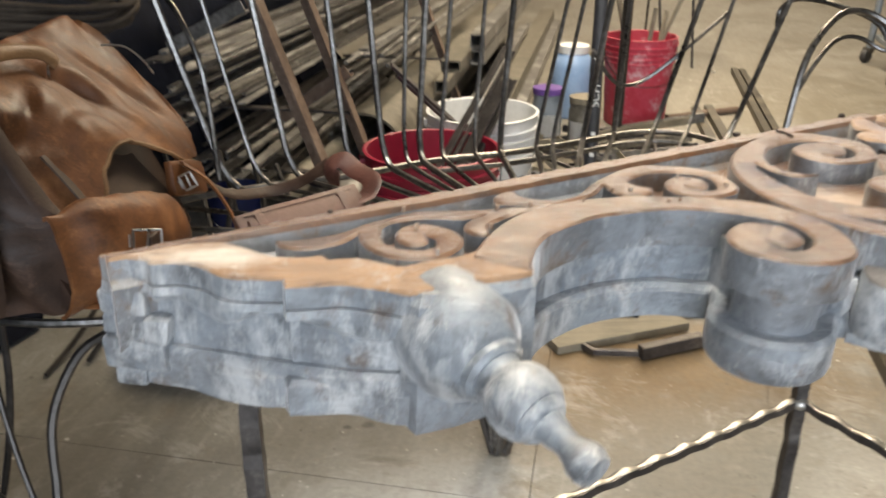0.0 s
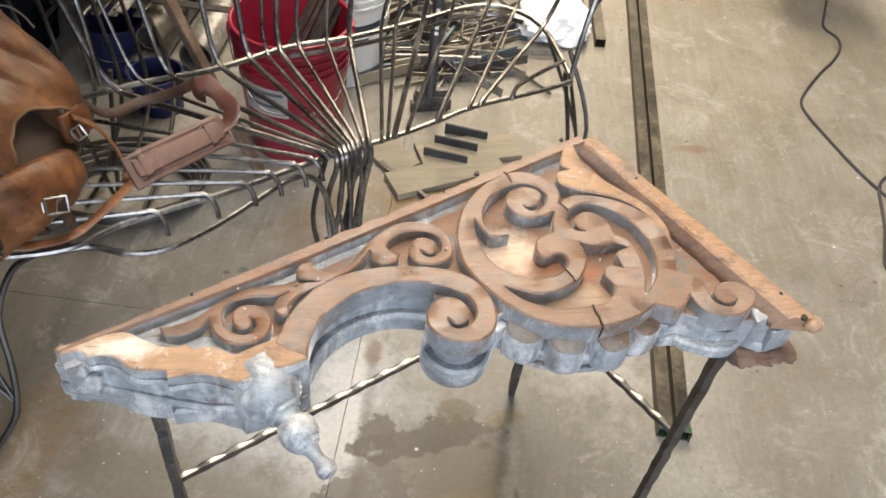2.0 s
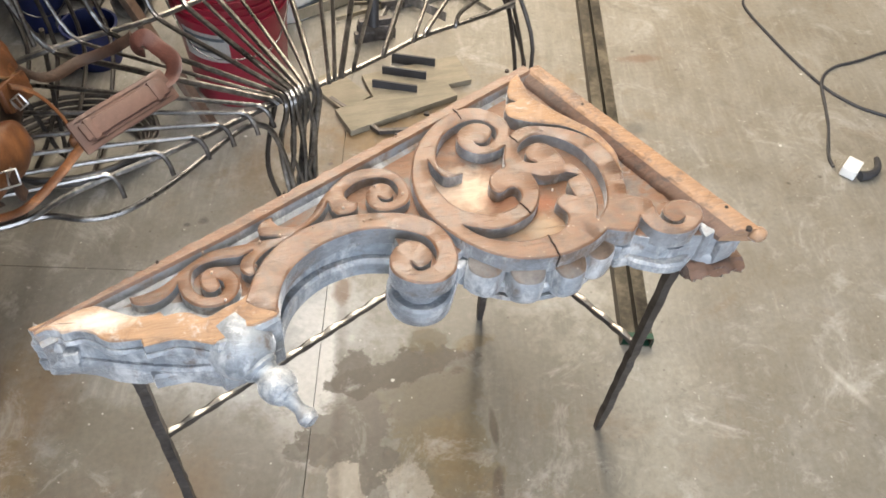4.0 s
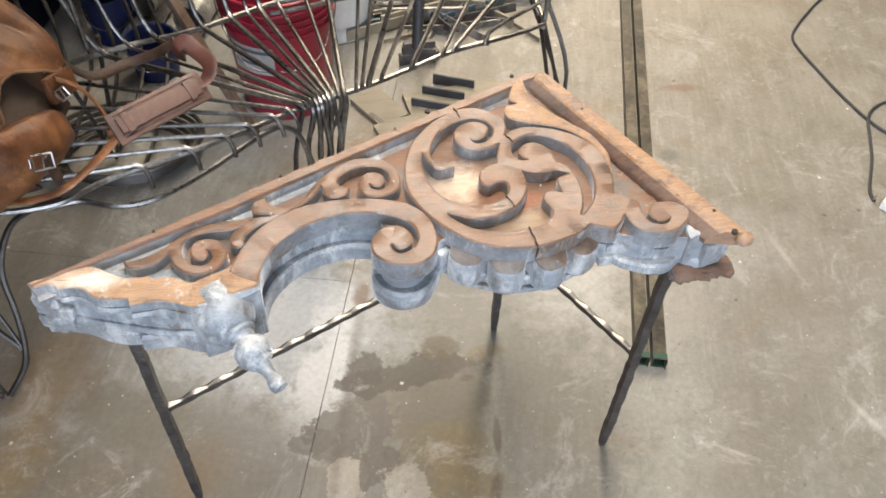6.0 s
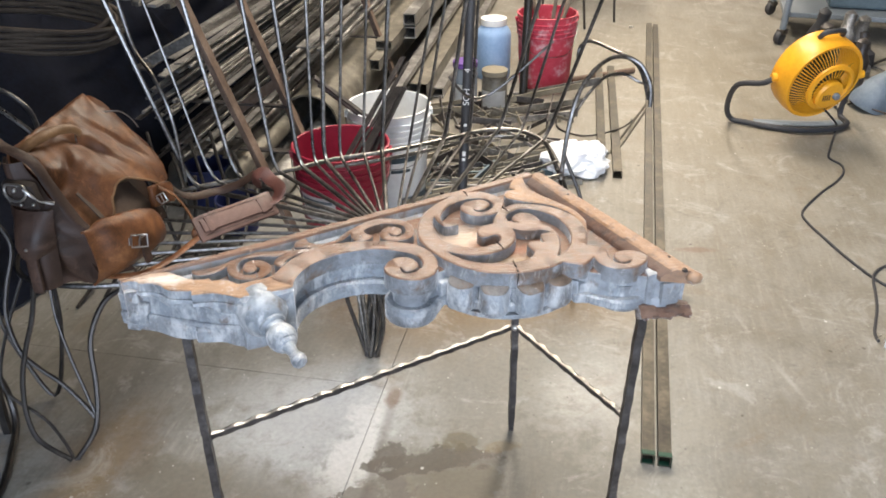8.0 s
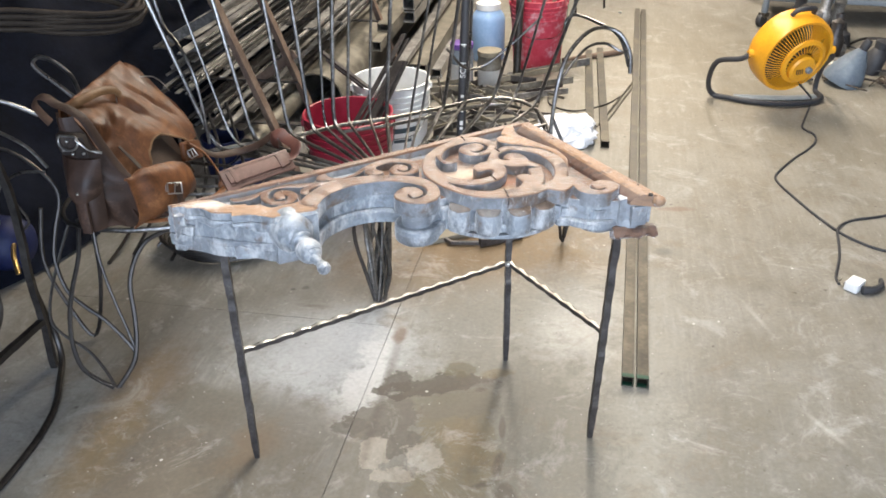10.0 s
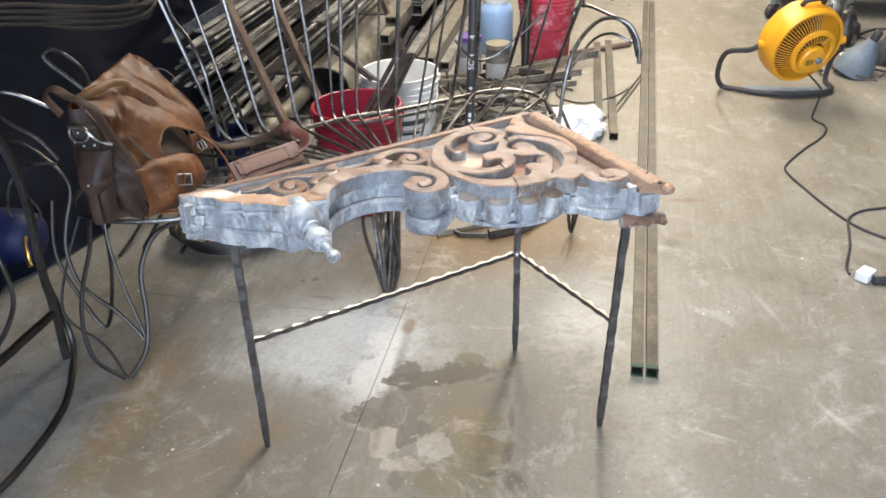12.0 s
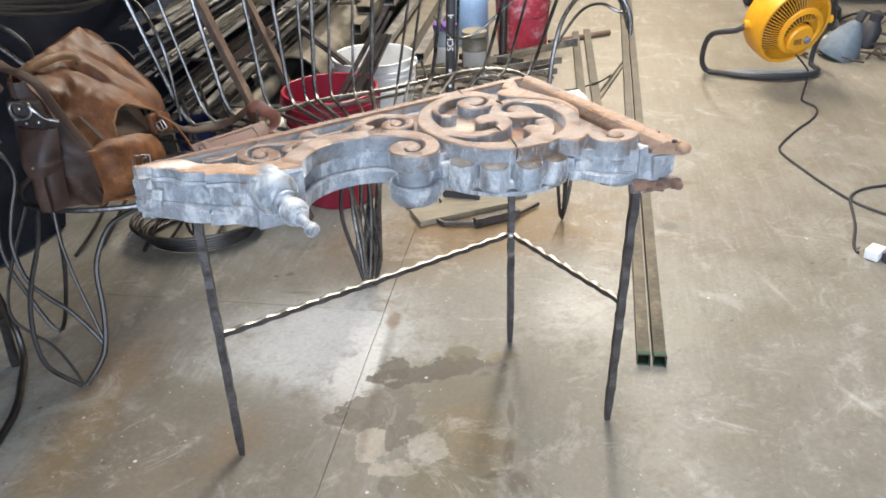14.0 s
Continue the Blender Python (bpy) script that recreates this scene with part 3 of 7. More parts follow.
def plate(bm, outline, z0, z1, chamfer=0.0015, top=0, side=1, ragged=0.0):
    """An upright prism on a flat outline; its upper rim is slightly rounded. Faces: top and side materials."""
    pts = [Vector((x, y)) for x, y in outline]
    if sum(a.x * b.y - b.x * a.y for a, b in zip(pts, pts[1:] + pts[:1])) < 0:
        pts.reverse()
    n = len(pts)

    def inset(d):
        out = []
        for i in range(n):
            e, f = (pts[i] - pts[i - 1]).normalized(), (pts[(i + 1) % n] - pts[i]).normalized()
            nrm = Vector((-e.y - f.y, e.x + f.x))
            out.append(pts[i] + (nrm.normalized() * d if nrm.length > 1e-6 else Vector((0, 0))))
        return out

    low = [bm.verts.new((*q, z0)) for q in pts]
    mid = [bm.verts.new((*q, z1 - chamfer)) for q in pts]
    high = [bm.verts.new((*q, z1 + ragged * (noise.noise(Vector((q.x * 40, q.y * 40, 3)))))) for q in inset(chamfer)]
    for a, b, mat in ((low, mid, side), (mid, high, top if chamfer > 0.0011 else side)):
        for i in range(n):
            f = bm.faces.new((a[i], a[(i + 1) % n], b[(i + 1) % n], b[i]))
            f.material_index = mat
    bm.faces.new(high).material_index = top
    bm.faces.new(low[::-1]).material_index = side


def ribbon(bm, centre, half, z0, z1, chamfer=0.0032, top=0, side=1):
    """A flat band of given half widths along a plan curve, standing from z0 to z1, with eased upper edges."""
    c, n, rows = [Vector((q[0], q[1])) for q in centre], len(centre), []
    for i in range(n):
        d = (c[min(i + 1, n - 1)] - c[max(i - 1, 0)]).normalized()
        nrm, h = Vector((-d.y, d.x)), half[i]
        k = min(chamfer, h * 0.6)
        rows.append([bm.verts.new((*(c[i] + nrm * s), z)) for s, z in ((-h, z0), (-h, z1 - chamfer), (k - h, z1), (h - k, z1), (h, z1 - chamfer), (h, z0))])
    for a, b in zip(rows, rows[1:]):
        for k in range(6):
            f = bm.faces.new((a[k], a[(k + 1) % 6], b[(k + 1) % 6], b[k]))
            f.material_index = top if k in (1, 2, 3) else side
    for r in (rows[0], rows[-1]):
        bm.faces.new(r).material_index = side


def flat_curve(points, step=6):
    return [(q.x, q.y) for q in curve([(*q, 0) for q in points], step)]

# ---------------------------------------------------------------- the workshop shell


def shell():
    """Floor, walls with the big door opening behind the camera, the ceiling and an added shading deck."""
    wx0, wx1, wy0, wy1, high, thick = -1.75, 7.0, -5.0, 10.0, 3.6, 0.2

    def wall(name, x0, x1, y0, y1, mat, holes=()):
        bm = bmesh.new()
        box(bm, ROOM @ pose((x0 + x1) / 2, (y0 + y1) / 2, high / 2), x1 - x0, y1 - y0, high)
        tagged(part(name, bm, mat), "", "wall", kind="structure")

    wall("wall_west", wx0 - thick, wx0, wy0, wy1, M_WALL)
    wall("wall_east", wx1, wx1 + thick, wy0, wy1, M_PALE_WALL)
    wall("wall_north", wx0 - thick, wx1 + thick, wy1, wy1 + thick, M_PALE_WALL)
    bm = bmesh.new()                                  # wall behind the camera, round the roll-up door
    for x0, x1, z0, z1 in ((wx0 - thick, 0.1, 0, high), (4.5, wx1 + thick, 0, high), (0.1, 4.5, 3.4, high)):
        box(bm, ROOM @ pose((x0 + x1) / 2, wy0 - thick / 2, (z0 + z1) / 2), x1 - x0, thick, z1 - z0)
    tagged(part("wall_south", bm, M_PALE_WALL), "", "wall", kind="structure")
    bm = bmesh.new()
    box(bm, ROOM @ pose((wx0 + wx1) / 2, (wy0 + wy1) / 2, high + 0.06), wx1 - wx0 + 0.4, wy1 - wy0 + 0.4, 0.12)
    tagged(part("ceiling", bm, M_CEIL), "", "ceiling", kind="structure")
    bm = bmesh.new()                                  # unseen deck, added to keep the ceiling lights off the bench corner
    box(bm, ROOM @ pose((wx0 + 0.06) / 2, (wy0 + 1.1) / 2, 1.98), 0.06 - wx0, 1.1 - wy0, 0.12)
    tagged(part("added_shade_deck", bm, M_WALL), "", "ceiling", kind="structure")
    bm = bmesh.new()
    box(bm, ROOM @ pose(2, -20, -0.09), 80, 80, 0.1)
    box(bm, ROOM @ pose(2, 2.5, -0.0315), 9.2, 15.4, 0.025)
    floor = tagged(part("floor", bm, M_JOINT), "grey-buff stained concrete workshop floor with saw joints", "floor", kind="structure")
    # slabs between the saw joints
    xs, ys = [wx0, 0.195, 3.4, wx1], [wy0 - 0.2, -2.2, 0.575, 6.4, wy1]
    for x0, x1 in zip(xs, xs[1:]):
        for y0, y1 in zip(ys, ys[1:]) if x0 < 0 else ((wy0 - 0.2, 6.4), (6.4, wy1)):
            bm = bmesh.new()
            g = 0.0008 if x0 < 0.3 else 0.0005
            box(bm, ROOM @ pose((x0 + x1) / 2, (y0 + y1) / 2, -0.01), x1 - x0 - 2 * g, y1 - y0 - 2 * g, 0.02)
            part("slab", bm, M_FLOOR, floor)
    for k, (fx, fy, _) in enumerate(FITTINGS):
        lamp = thing("ceiling_light", ROOM @ Vector((fx, fy, 3.6)), "white metal strip light with lit tubes under the ceiling", "ceiling light", "strip lights")
        bm = bmesh.new()
        box(bm, ROOM @ pose(fx, fy, 3.52), 0.3, 2.46, 0.10, 0.01)
        part("housing", bm, M_WHITE, lamp)
        for s in (-0.05, 0.05):
            bm = bmesh.new()
            tube(bm, [ROOM @ Vector((fx + s, fy - 1.18, 3.44)), ROOM @ Vector((fx + s, fy + 1.18, 3.44))], 0.014, 10)
            part("tube_bulb", bm, M_LAMP, lamp)


shell()

# ---------------------------------------------------------------- the table made from a carved corbel


def carved_table():
    table = thing("side_table", (0.42, 0.12, 0), "side table of a carved worn wooden corbel on three iron legs", "table")
    Z0, ZC, Z1 = 0.612, 0.686, 0.706                       # underside, recessed ground, carved top
    TIN = Matrix.Translation((0.42, 0, 0.70)) @ pose(0, 0, 0, 0, 1.0, 0) @ Matrix.Translation((-0.42, 0, -0.70))

    def piece(name, bm, mats, label="", parent=None, smooth=True):
        bmesh.ops.transform(bm, matrix=TIN, verts=bm.verts)
        return part(name, bm, mats, parent or board, label, smooth)

    # ground board with the arch cut out of its front
    arch = flat_curve([(0.212, -0.085), (0.222, -0.040), (0.245, -0.006), (0.285, 0.022), (0.335, 0.034), (0.380, 0.026)], 5)
    volute_edge = [(0.41 + 0.026 * math.cos(radians(a)), -0.022 + 0.026 * math.sin(radians(a))) for a in range(140, 331, 15)]
    belly = [(0.58 + 0.134 * math.cos(radians(a)), 0.09 + 0.134 * math.sin(radians(a))) for a in range(222, 320, 8)]
    front = [(-0.066, -0.036), (-0.040, -0.046), (0.03, -0.069), (0.095, -0.088), (0.15, -0.094), (0.19, -0.086)]
    cove = flat_curve([(0.200, -0.080), (0.209, -0.036), (0.234, 0.003), (0.279, 0.033), (0.335, 0.046), (0.382, 0.038)], 5)
    outline = front + cove + volute_edge + belly + [(0.72, -0.03), (0.755, -0.045), (0.80, -0.045), (0.825, -0.05), (0.850, -0.055), (0.655, 0.325)]
    bm = bmesh.new()
    bmesh.ops.transform(bm, matrix=Matrix(), verts=bm.verts)
    plate(bm, outline, Z0 + 0.028, ZC, 0.001)
    board = part("corbel", (bmesh.ops.transform(bm, matrix=TIN, verts=bm.verts), bm)[1], (M_GROUND, M_SIDE), table, "carved corbel, sanded brown on top and blue-grey on its sides")

    # bottom layer repeats the outer shape, a little proud of the core
    bm = bmesh.new()
    grown = front[:1] + [(x, y - 0.008) for x, y in front[1:]] + arch + [(0.41 + 0.047 * math.cos(radians(a)), -0.022 + 0.047 * math.sin(radians(a))) for a in range(140, 331, 15)]
    grown += [(0.58 + 0.150 * math.cos(radians(a)), 0.09 + 0.150 * math.sin(radians(a))) for a in range(222, 320, 8)]
    grown += [(0.725, -0.045), (0.755, -0.06), (0.79, -0.062), (0.815, -0.045), (0.835, -0.058), (0.852, -0.058), (0.655, 0.328)]
    plate(bm, grown, Z0, Z0 + 0.0290, 0.004, 1, 1)
    for v in bm.verts:                                      # thinner under the roundel and the end
        f = max(0.0, min(1.0, (v.co.x - 0.462) / 0.05))
        v.co.z += f * (0.017 if v.co.z < Z0 + 0.012 else 0.004)
    piece("lower_board", bm, (M_SIDE, M_SIDE))

    def fret(name, outer, holes=(), z0=ZC - 0.011, z1=Z1, mats=(M_TOP, M_SCROLL), label="", chamfer=0.0026, parent=None):
        """A flat carved layer: its rim and the openings through it are runs of smooth curve that meet at sharp corners."""
        bm, rim = bmesh.new(), []
        for k, runs in enumerate((outer, *holes)):
            line = []
            for a, b in zip(runs, runs[1:] + runs[:1]):
                line += flat_curve(list(a) + [b[0]], 4)[:-1]
            pts = [Vector(q) for q in line]
            if (sum(a.x * b.y - b.x * a.y for a, b in zip(pts, pts[1:] + pts[:1])) < 0) == (k == 0):
                pts.reverse()                               # wood on the left of the line
            n, inner = len(pts), []
            for i in range(n):
                e, f = (pts[i] - pts[i - 1]).normalized(), (pts[(i + 1) % n] - pts[i]).normalized()
                nrm = Vector((-e.y - f.y, e.x + f.x))
                inner.append(pts[i] + (nrm.normalized() * chamfer if nrm.length > 0.35 else Vector((0, 0))))
            wear = [0.0012 * noise.noise(Vector((q.x * 30, q.y * 30, 2))) for q in pts]
            low = [bm.verts.new((*q, z0)) for q in pts]
            mid = [bm.verts.new((*q, z1 - 0.8 * chamfer + w)) for q, w in zip(pts, wear)]
            high = [bm.verts.new((*q, z1 + w)) for q, w in zip(inner, wear)]
            for a, b, m in ((low, mid, 1), (mid, high, 0)):
                for i in range(n):
                    bm.faces.new((a[i], a[(i + 1) % n], b[(i + 1) % n], b[i])).material_index = m
            rim += [bm.edges.get((high[i], high[(i + 1) % n])) for i in range(n)]
        filled = bmesh.ops.triangle_fill(bm, edges=rim, use_beauty=True, use_dissolve=False, normal=(0, 0, 1))
        for f in filled["geom"]:
            if isinstance(f, bmesh.types.BMFace):
                f.material_index = 0
        return piece(name, bm, mats, label, parent)

    # long back strip with a ragged outer edge and a coved inner side
    tip, apex, foot = Vector((-0.074, -0.043)), Vector((0.668, 0.345)), Vector((0.889, -0.077))
    e1 = (apex - tip).normalized()
    n1 = Vector((e1.y, -e1.x))
    bm, steps, rows = bmesh.new(), 110, []
    for i in range(steps + 1):
        u = i / steps
        q = tip + (apex - tip) * (0.004 + 0.992 * u)
        rag = 0.0030 * noise.noise(Vector((u * 38, 1.0, 0))) + 0.0030 * noise.noise(Vector((u * 120, 5.0, 0)))
        lift = 0.0012 * noise.noise(Vector((u * 50, 9.0, 2)))
        wide = 0.021 * min(1, 0.45 + 1.8 * u)
        profile = ((rag, Z0 + 0.004), (rag, Z1 - 0.008), (rag + 0.004, Z1 + lift), (wide - 0.002, Z1 + lift), (wide + 0.001, Z1 - 0.004), (wide + 0.004, Z1 - 0.016), (wide + 0.011, ZC), (wide + 0.008, Z0 + 0.032))
        rows.append([bm.verts.new((*(q + n1 * d), z)) for d, z in profile])
    for a, b in zip(rows, rows[1:]):
        for k in range(8):
            f = bm.faces.new((a[k], a[(k + 1) % 8], b[(k + 1) % 8], b[k]))
            f.material_index = (0, 2, 0, 0)[k] if k < 4 else 1
    bm.faces.new(rows[0]), bm.faces.new(rows[-1])
    piece("back_rail", bm, (M_TOP, M_SCROLL, M_BARE), "long moulded rail with a ragged sawn edge")

    # wide end strip of orange wood: flat outside, worn down to the inside, cut off square at its foot
    out0, out1, in0, in1 = Vector((0.694, 0.338)), Vector((0.893, -0.066)), Vector((0.656, 0.324)), Vector((0.834, -0.058))

    def strip(name, profile, u0, u1, mats, label="", cut=()):
        """A moulding along the end: d runs from 0 at its outer edge to 1 at its inner edge."""
        bm, rows, n = bmesh.new(), [], 48
        for i in range(n + 1):
            u = u0 + (u1 - u0) * i / n
            a, b = out0.lerp(out1, u), in0.lerp(in1, u)
            row = []
            for d, z in profile:
                w = 0.0022 * noise.noise(Vector((u * 34, d * 5, 3))) + 0.0014 * noise.noise(Vector((u * 90, d * 9, 8)))
                row.append(bm.verts.new((*(a.lerp(b, d) + (b - a).normalized() * w), z + (0.7 * w if z > Z1 - 0.02 else 0))))
            rows.append(row)
        k = len(profile)
        for a, b in zip(rows, rows[1:]):
            for j in range(k):
                bm.faces.new((a[j], a[(j + 1) % k], b[(j + 1) % k], b[j])).material_index = 1 if j in cut else 0
        bm.faces.new(rows[0]), bm.faces.new(rows[-1])
        return piece(name, bm, mats, label)

    # the rail's inner slope is coloured darker than its flat top
    strip("end_rail", ((0, Z1 - 0.027), (0, Z1 - 0.003), (0.06, Z1), (0.35, Z1 + 0.001), (0.60, Z1 - 0.0005), (0.68, Z1 - 0.004), (0.92, Z1 - 0.010), (1.0, Z1 - 0.016), (1.0, ZC - 0.004)), 0.0, 1.0, (M_ORANGE, M_DARKWOOD), "orange pine rail with old nail holes", (5, 6, 7, 8))
    strip("end_fascia", ((0.10, Z0 + 0.026), (0.10, Z1 - 0.0275), (0.9, Z1 - 0.0275), (0.9, Z0 + 0.026)), 0.02, 0.965, (M_SIDE, M_SIDE))
    bm = bmesh.new()                                        # pale rounded tip of the rail
    bmesh.ops.create_icosphere(bm, subdivisions=3, radius=1.0, matrix=Matrix.Translation((0.889, -0.066, Z1 - 0.013)) @ Matrix.Diagonal((0.014, 0.011, 0.0125, 1)))
    for v in bm.verts:
        v.co += Vector((1, 1, 1)) * 0.002 * noise.noise(v.co * 90)
    piece("rail_tip", bm, (M_BARE,), "pale rounded rail tip")

    # solid left block, rough and pale on top, split into layers on its front
    edge = flat_curve([(-0.074, -0.041), (-0.064, -0.050), (-0.054, -0.047), (-0.041, -0.050), (-0.035, -0.056), (-0.019, -0.055), (-0.002, -0.062), (0.011, -0.074), (0.024, -0.080), (0.053, -0.082)], 4)
    edge += flat_curve([(0.056, -0.093), (0.076, -0.091), (0.092, -0.090), (0.112, -0.096), (0.134, -0.106)], 4)
    inner = flat_curve([(0.176, -0.091), (0.212, -0.080), (0.216, -0.066)], 3) + flat_curve([(0.190, -0.030), (0.174, -0.045), (0.152, -0.055), (0.131, -0.065), (0.121, -0.061)], 4) + flat_curve([(0.111, -0.054), (0.098, -0.051), (0.081, -0.053)], 3)
    inner += flat_curve([(0.076, -0.045), (0.064, -0.048), (0.044, -0.046), (0.021, -0.033), (0.001, -0.022), (-0.03, -0.026)], 4)
    bm = bmesh.new()
    plate(bm, edge + inner, Z1 - 0.018, Z1 - 0.001, 0.002, 0, 1, 0.0018)
    piece("end_block", bm, (M_BARE, M_SIDE), "rough end block of pale bare wood")
    bm, rows = bmesh.new(), []                              # upper moulding, its lower edge waving
    for i, (x, y) in enumerate(edge):
        drop = 0.030 + 0.008 * math.sin(max(0, x + 0.02) * 62) + (0.004 if x > 0.054 else 0)
        rows.append([bm.verts.new((x, y + dy, z)) for dy, z in ((-0.0015, Z1 - 0.019), (-0.004, Z1 - 0.024), (-0.003, Z1 - drop + 0.004), (0.001, Z1 - drop), (0.022, Z1 - drop), (0.022, Z1 - 0.019))])
    for a, b in zip(rows, rows[1:]):
        for k in range(6):
            bm.faces.new((a[k], a[(k + 1) % 6], b[(k + 1) % 6], b[k]))
    bm.faces.new(rows[0]), bm.faces.new(rows[-1])
    piece("upper_moulding", bm, (M_SIDE,))
    bm = bmesh.new()                                        # recessed panel between the layers
    plate(bm, [(x, y + 0.014) for x, y in edge] + [(0.20, -0.07), (0.19, -0.03), (0.0, -0.015)], Z0 + 0.018, Z1 - 0.0195, 0.001, 1, 1)
    piece("middle_panel", bm, (M_SIDE, M_SIDE))
    bm = bmesh.new()                                        # lower moulding of the block with its wavy broken front
    low = flat_curve([(-0.050, -0.050), (-0.02, -0.058), (0.008, -0.074), (0.036, -0.083), (0.050, -0.084)], 4) + flat_curve([(0.054, -0.094), (0.075, -0.092), (0.10, -0.094), (0.122, -0.103), (0.142, -0.110)], 4)
    plate(bm, low + [(0.200, -0.084), (0.20, -0.02), (0.0, -0.01)], Z0 - 0.004, Z0 + 0.022, 0.004, 1, 1)
    for v in bm.verts:
        v.co.z += 0.0025 * noise.noise(Vector((v.co.x * 30, v.co.y * 30, 1)))
    piece("lower_moulding", bm, (M_SIDE, M_SIDE))
    # broken end of the block: stacked splintered layers with gaps between them
    for k, (x, y, w, h, z, turn) in enumerate(((-0.058, -0.040, 0.036, 0.018, 0.671, -14), (-0.061, -0.038, 0.028, 0.014, 0.654, -22), (-0.052, -0.041, 0.048, 0.026, 0.633, -16), (-0.036, -0.048, 0.018, 0.018, 0.655, -6), (-0.060, -0.036, 0.024, 0.014, 0.614, -10))):
        bm = bmesh.new()
        box(bm, pose(x, y, z, 3 * k - 5, 2 * k - 4, turn), w, 0.026, h, 0.0035)
        bmesh.ops.subdivide_edges(bm, edges=bm.edges[:], cuts=2, use_grid_fill=True)
        for v in bm.verts:
            v.co += Vector((1, 1, 1)) * 0.0022 * noise.noise(v.co * 60)
        piece("split_chip", bm, (M_SIDE,))

    # turned pendant on a slanted plate at the corner of the block
    axis = Vector((0.066, -0.098, -0.026)).normalized()
    root = Matrix.Translation((0.163, -0.090, 0.667)) @ axis.to_track_quat("Z", "Y").to_matrix().to_4x4()
    bm = bmesh.new()
    lathe(bm, [(0.0, -0.030), (0.036, -0.028), (0.0405, -0.010), (0.0410, 0.004), (0.0392, 0.016), (0.0345, 0.026), (0.0285, 0.033), (0.0250, 0.036), (0.0235, 0.0365), (0.0228, 0.041), (0.0195, 0.044), (0.0180, 0.044), (0.0170, 0.048), (0.0165, 0.050),
               (0.0175, 0.053), (0.0215, 0.057), (0.0238, 0.064), (0.0240, 0.071), (0.0222, 0.079), (0.0192, 0.084), (0.0178, 0.0842), (0.0168, 0.088), (0.0138, 0.091), (0.0122, 0.0912), (0.0102, 0.096), (0.0086, 0.103), (0.0082, 0.109), (0.0098, 0.114), (0.0122, 0.119), (0.0127, 0.125), (0.0105, 0.131), (0.0, 0.135)], root, 32, 0.015)
    piece("finial", bm, (M_SIDE,), "turned finial with pale worn paint")
    bm = bmesh.new()
    plate(bm, [(0.128, -0.100), (0.138, -0.113), (0.160, -0.108), (0.216, -0.082), (0.214, -0.060), (0.150, -0.070)], Z0 - 0.006, Z1 - 0.003, 0.006, 1, 1)
    for v in bm.verts:
        v.co += Vector((1, 1, 1)) * 0.002 * noise.noise(v.co * 60)
    piece("finial_plate", bm, (M_SIDE, M_SIDE))

    # arch band that runs into the big volute
    fret("arch_band", [[(0.176, -0.052), (0.183, -0.034), (0.193, -0.011), (0.209, 0.014), (0.234, 0.038), (0.259, 0.052), (0.291, 0.062), (0.330, 0.066), (0.369, 0.064), (0.407, 0.054), (0.435, 0.037), (0.450, 0.015), (0.456, -0.010), (0.455, -0.034), (0.446, -0.054), (0.430, -0.066),
                        (0.410, -0.069), (0.389, -0.064), (0.372, -0.052), (0.364, -0.036), (0.366, -0.018), (0.375, -0.003), (0.390, 0.006), (0.405, 0.006), (0.416, -0.003), (0.422, -0.017), (0.419, -0.030), (0.409, -0.038), (0.399, -0.038)],
                       [(0.392, -0.029), (0.394, -0.040), (0.402, -0.0455), (0.415, -0.042), (0.426, -0.030), (0.4295, -0.014), (0.424, 0.005), (0.411, 0.018), (0.390, 0.028), (0.364, 0.035), (0.332, 0.036), (0.300, 0.028), (0.268, 0.013), (0.243, -0.007), (0.227, -0.029), (0.218, -0.054)], [(0.214, -0.077), (0.190, -0.066)]],
         z0=Z1 - 0.032, label="arched band ending in a round volute")
    bm = bmesh.new()                                        # drum under the volute
    lathe(bm, [(0.0, Z0 - 0.006), (0.043, Z0 - 0.006), (0.0455, Z0 - 0.003), (0.046, Z0 + 0.012), (0.0445, Z0 + 0.0155), (0.036, Z0 + 0.0175), (0.0325, Z0 + 0.021), (0.031, Z0 + 0.030), (0.031, Z0 + 0.042), (0.033, Z1 - 0.037), (0.0, Z1 - 0.036)], Matrix.Translation((0.409, -0.024, 0)), 36)
    piece("volute_drum", bm, (M_SCROLL,))
    bm = bmesh.new()                                        # inner face of the arch
    ribbon(bm, flat_curve([(0.207, -0.080), (0.217, -0.038), (0.241, -0.002), (0.282, 0.027), (0.335, 0.039), (0.385, 0.030)], 8), [0.006] * 41, Z0 + 0.001, Z0 + 0.026, 0.003, 1, 1)
    piece("arch_soffit", bm, (M_SIDE, M_SIDE))

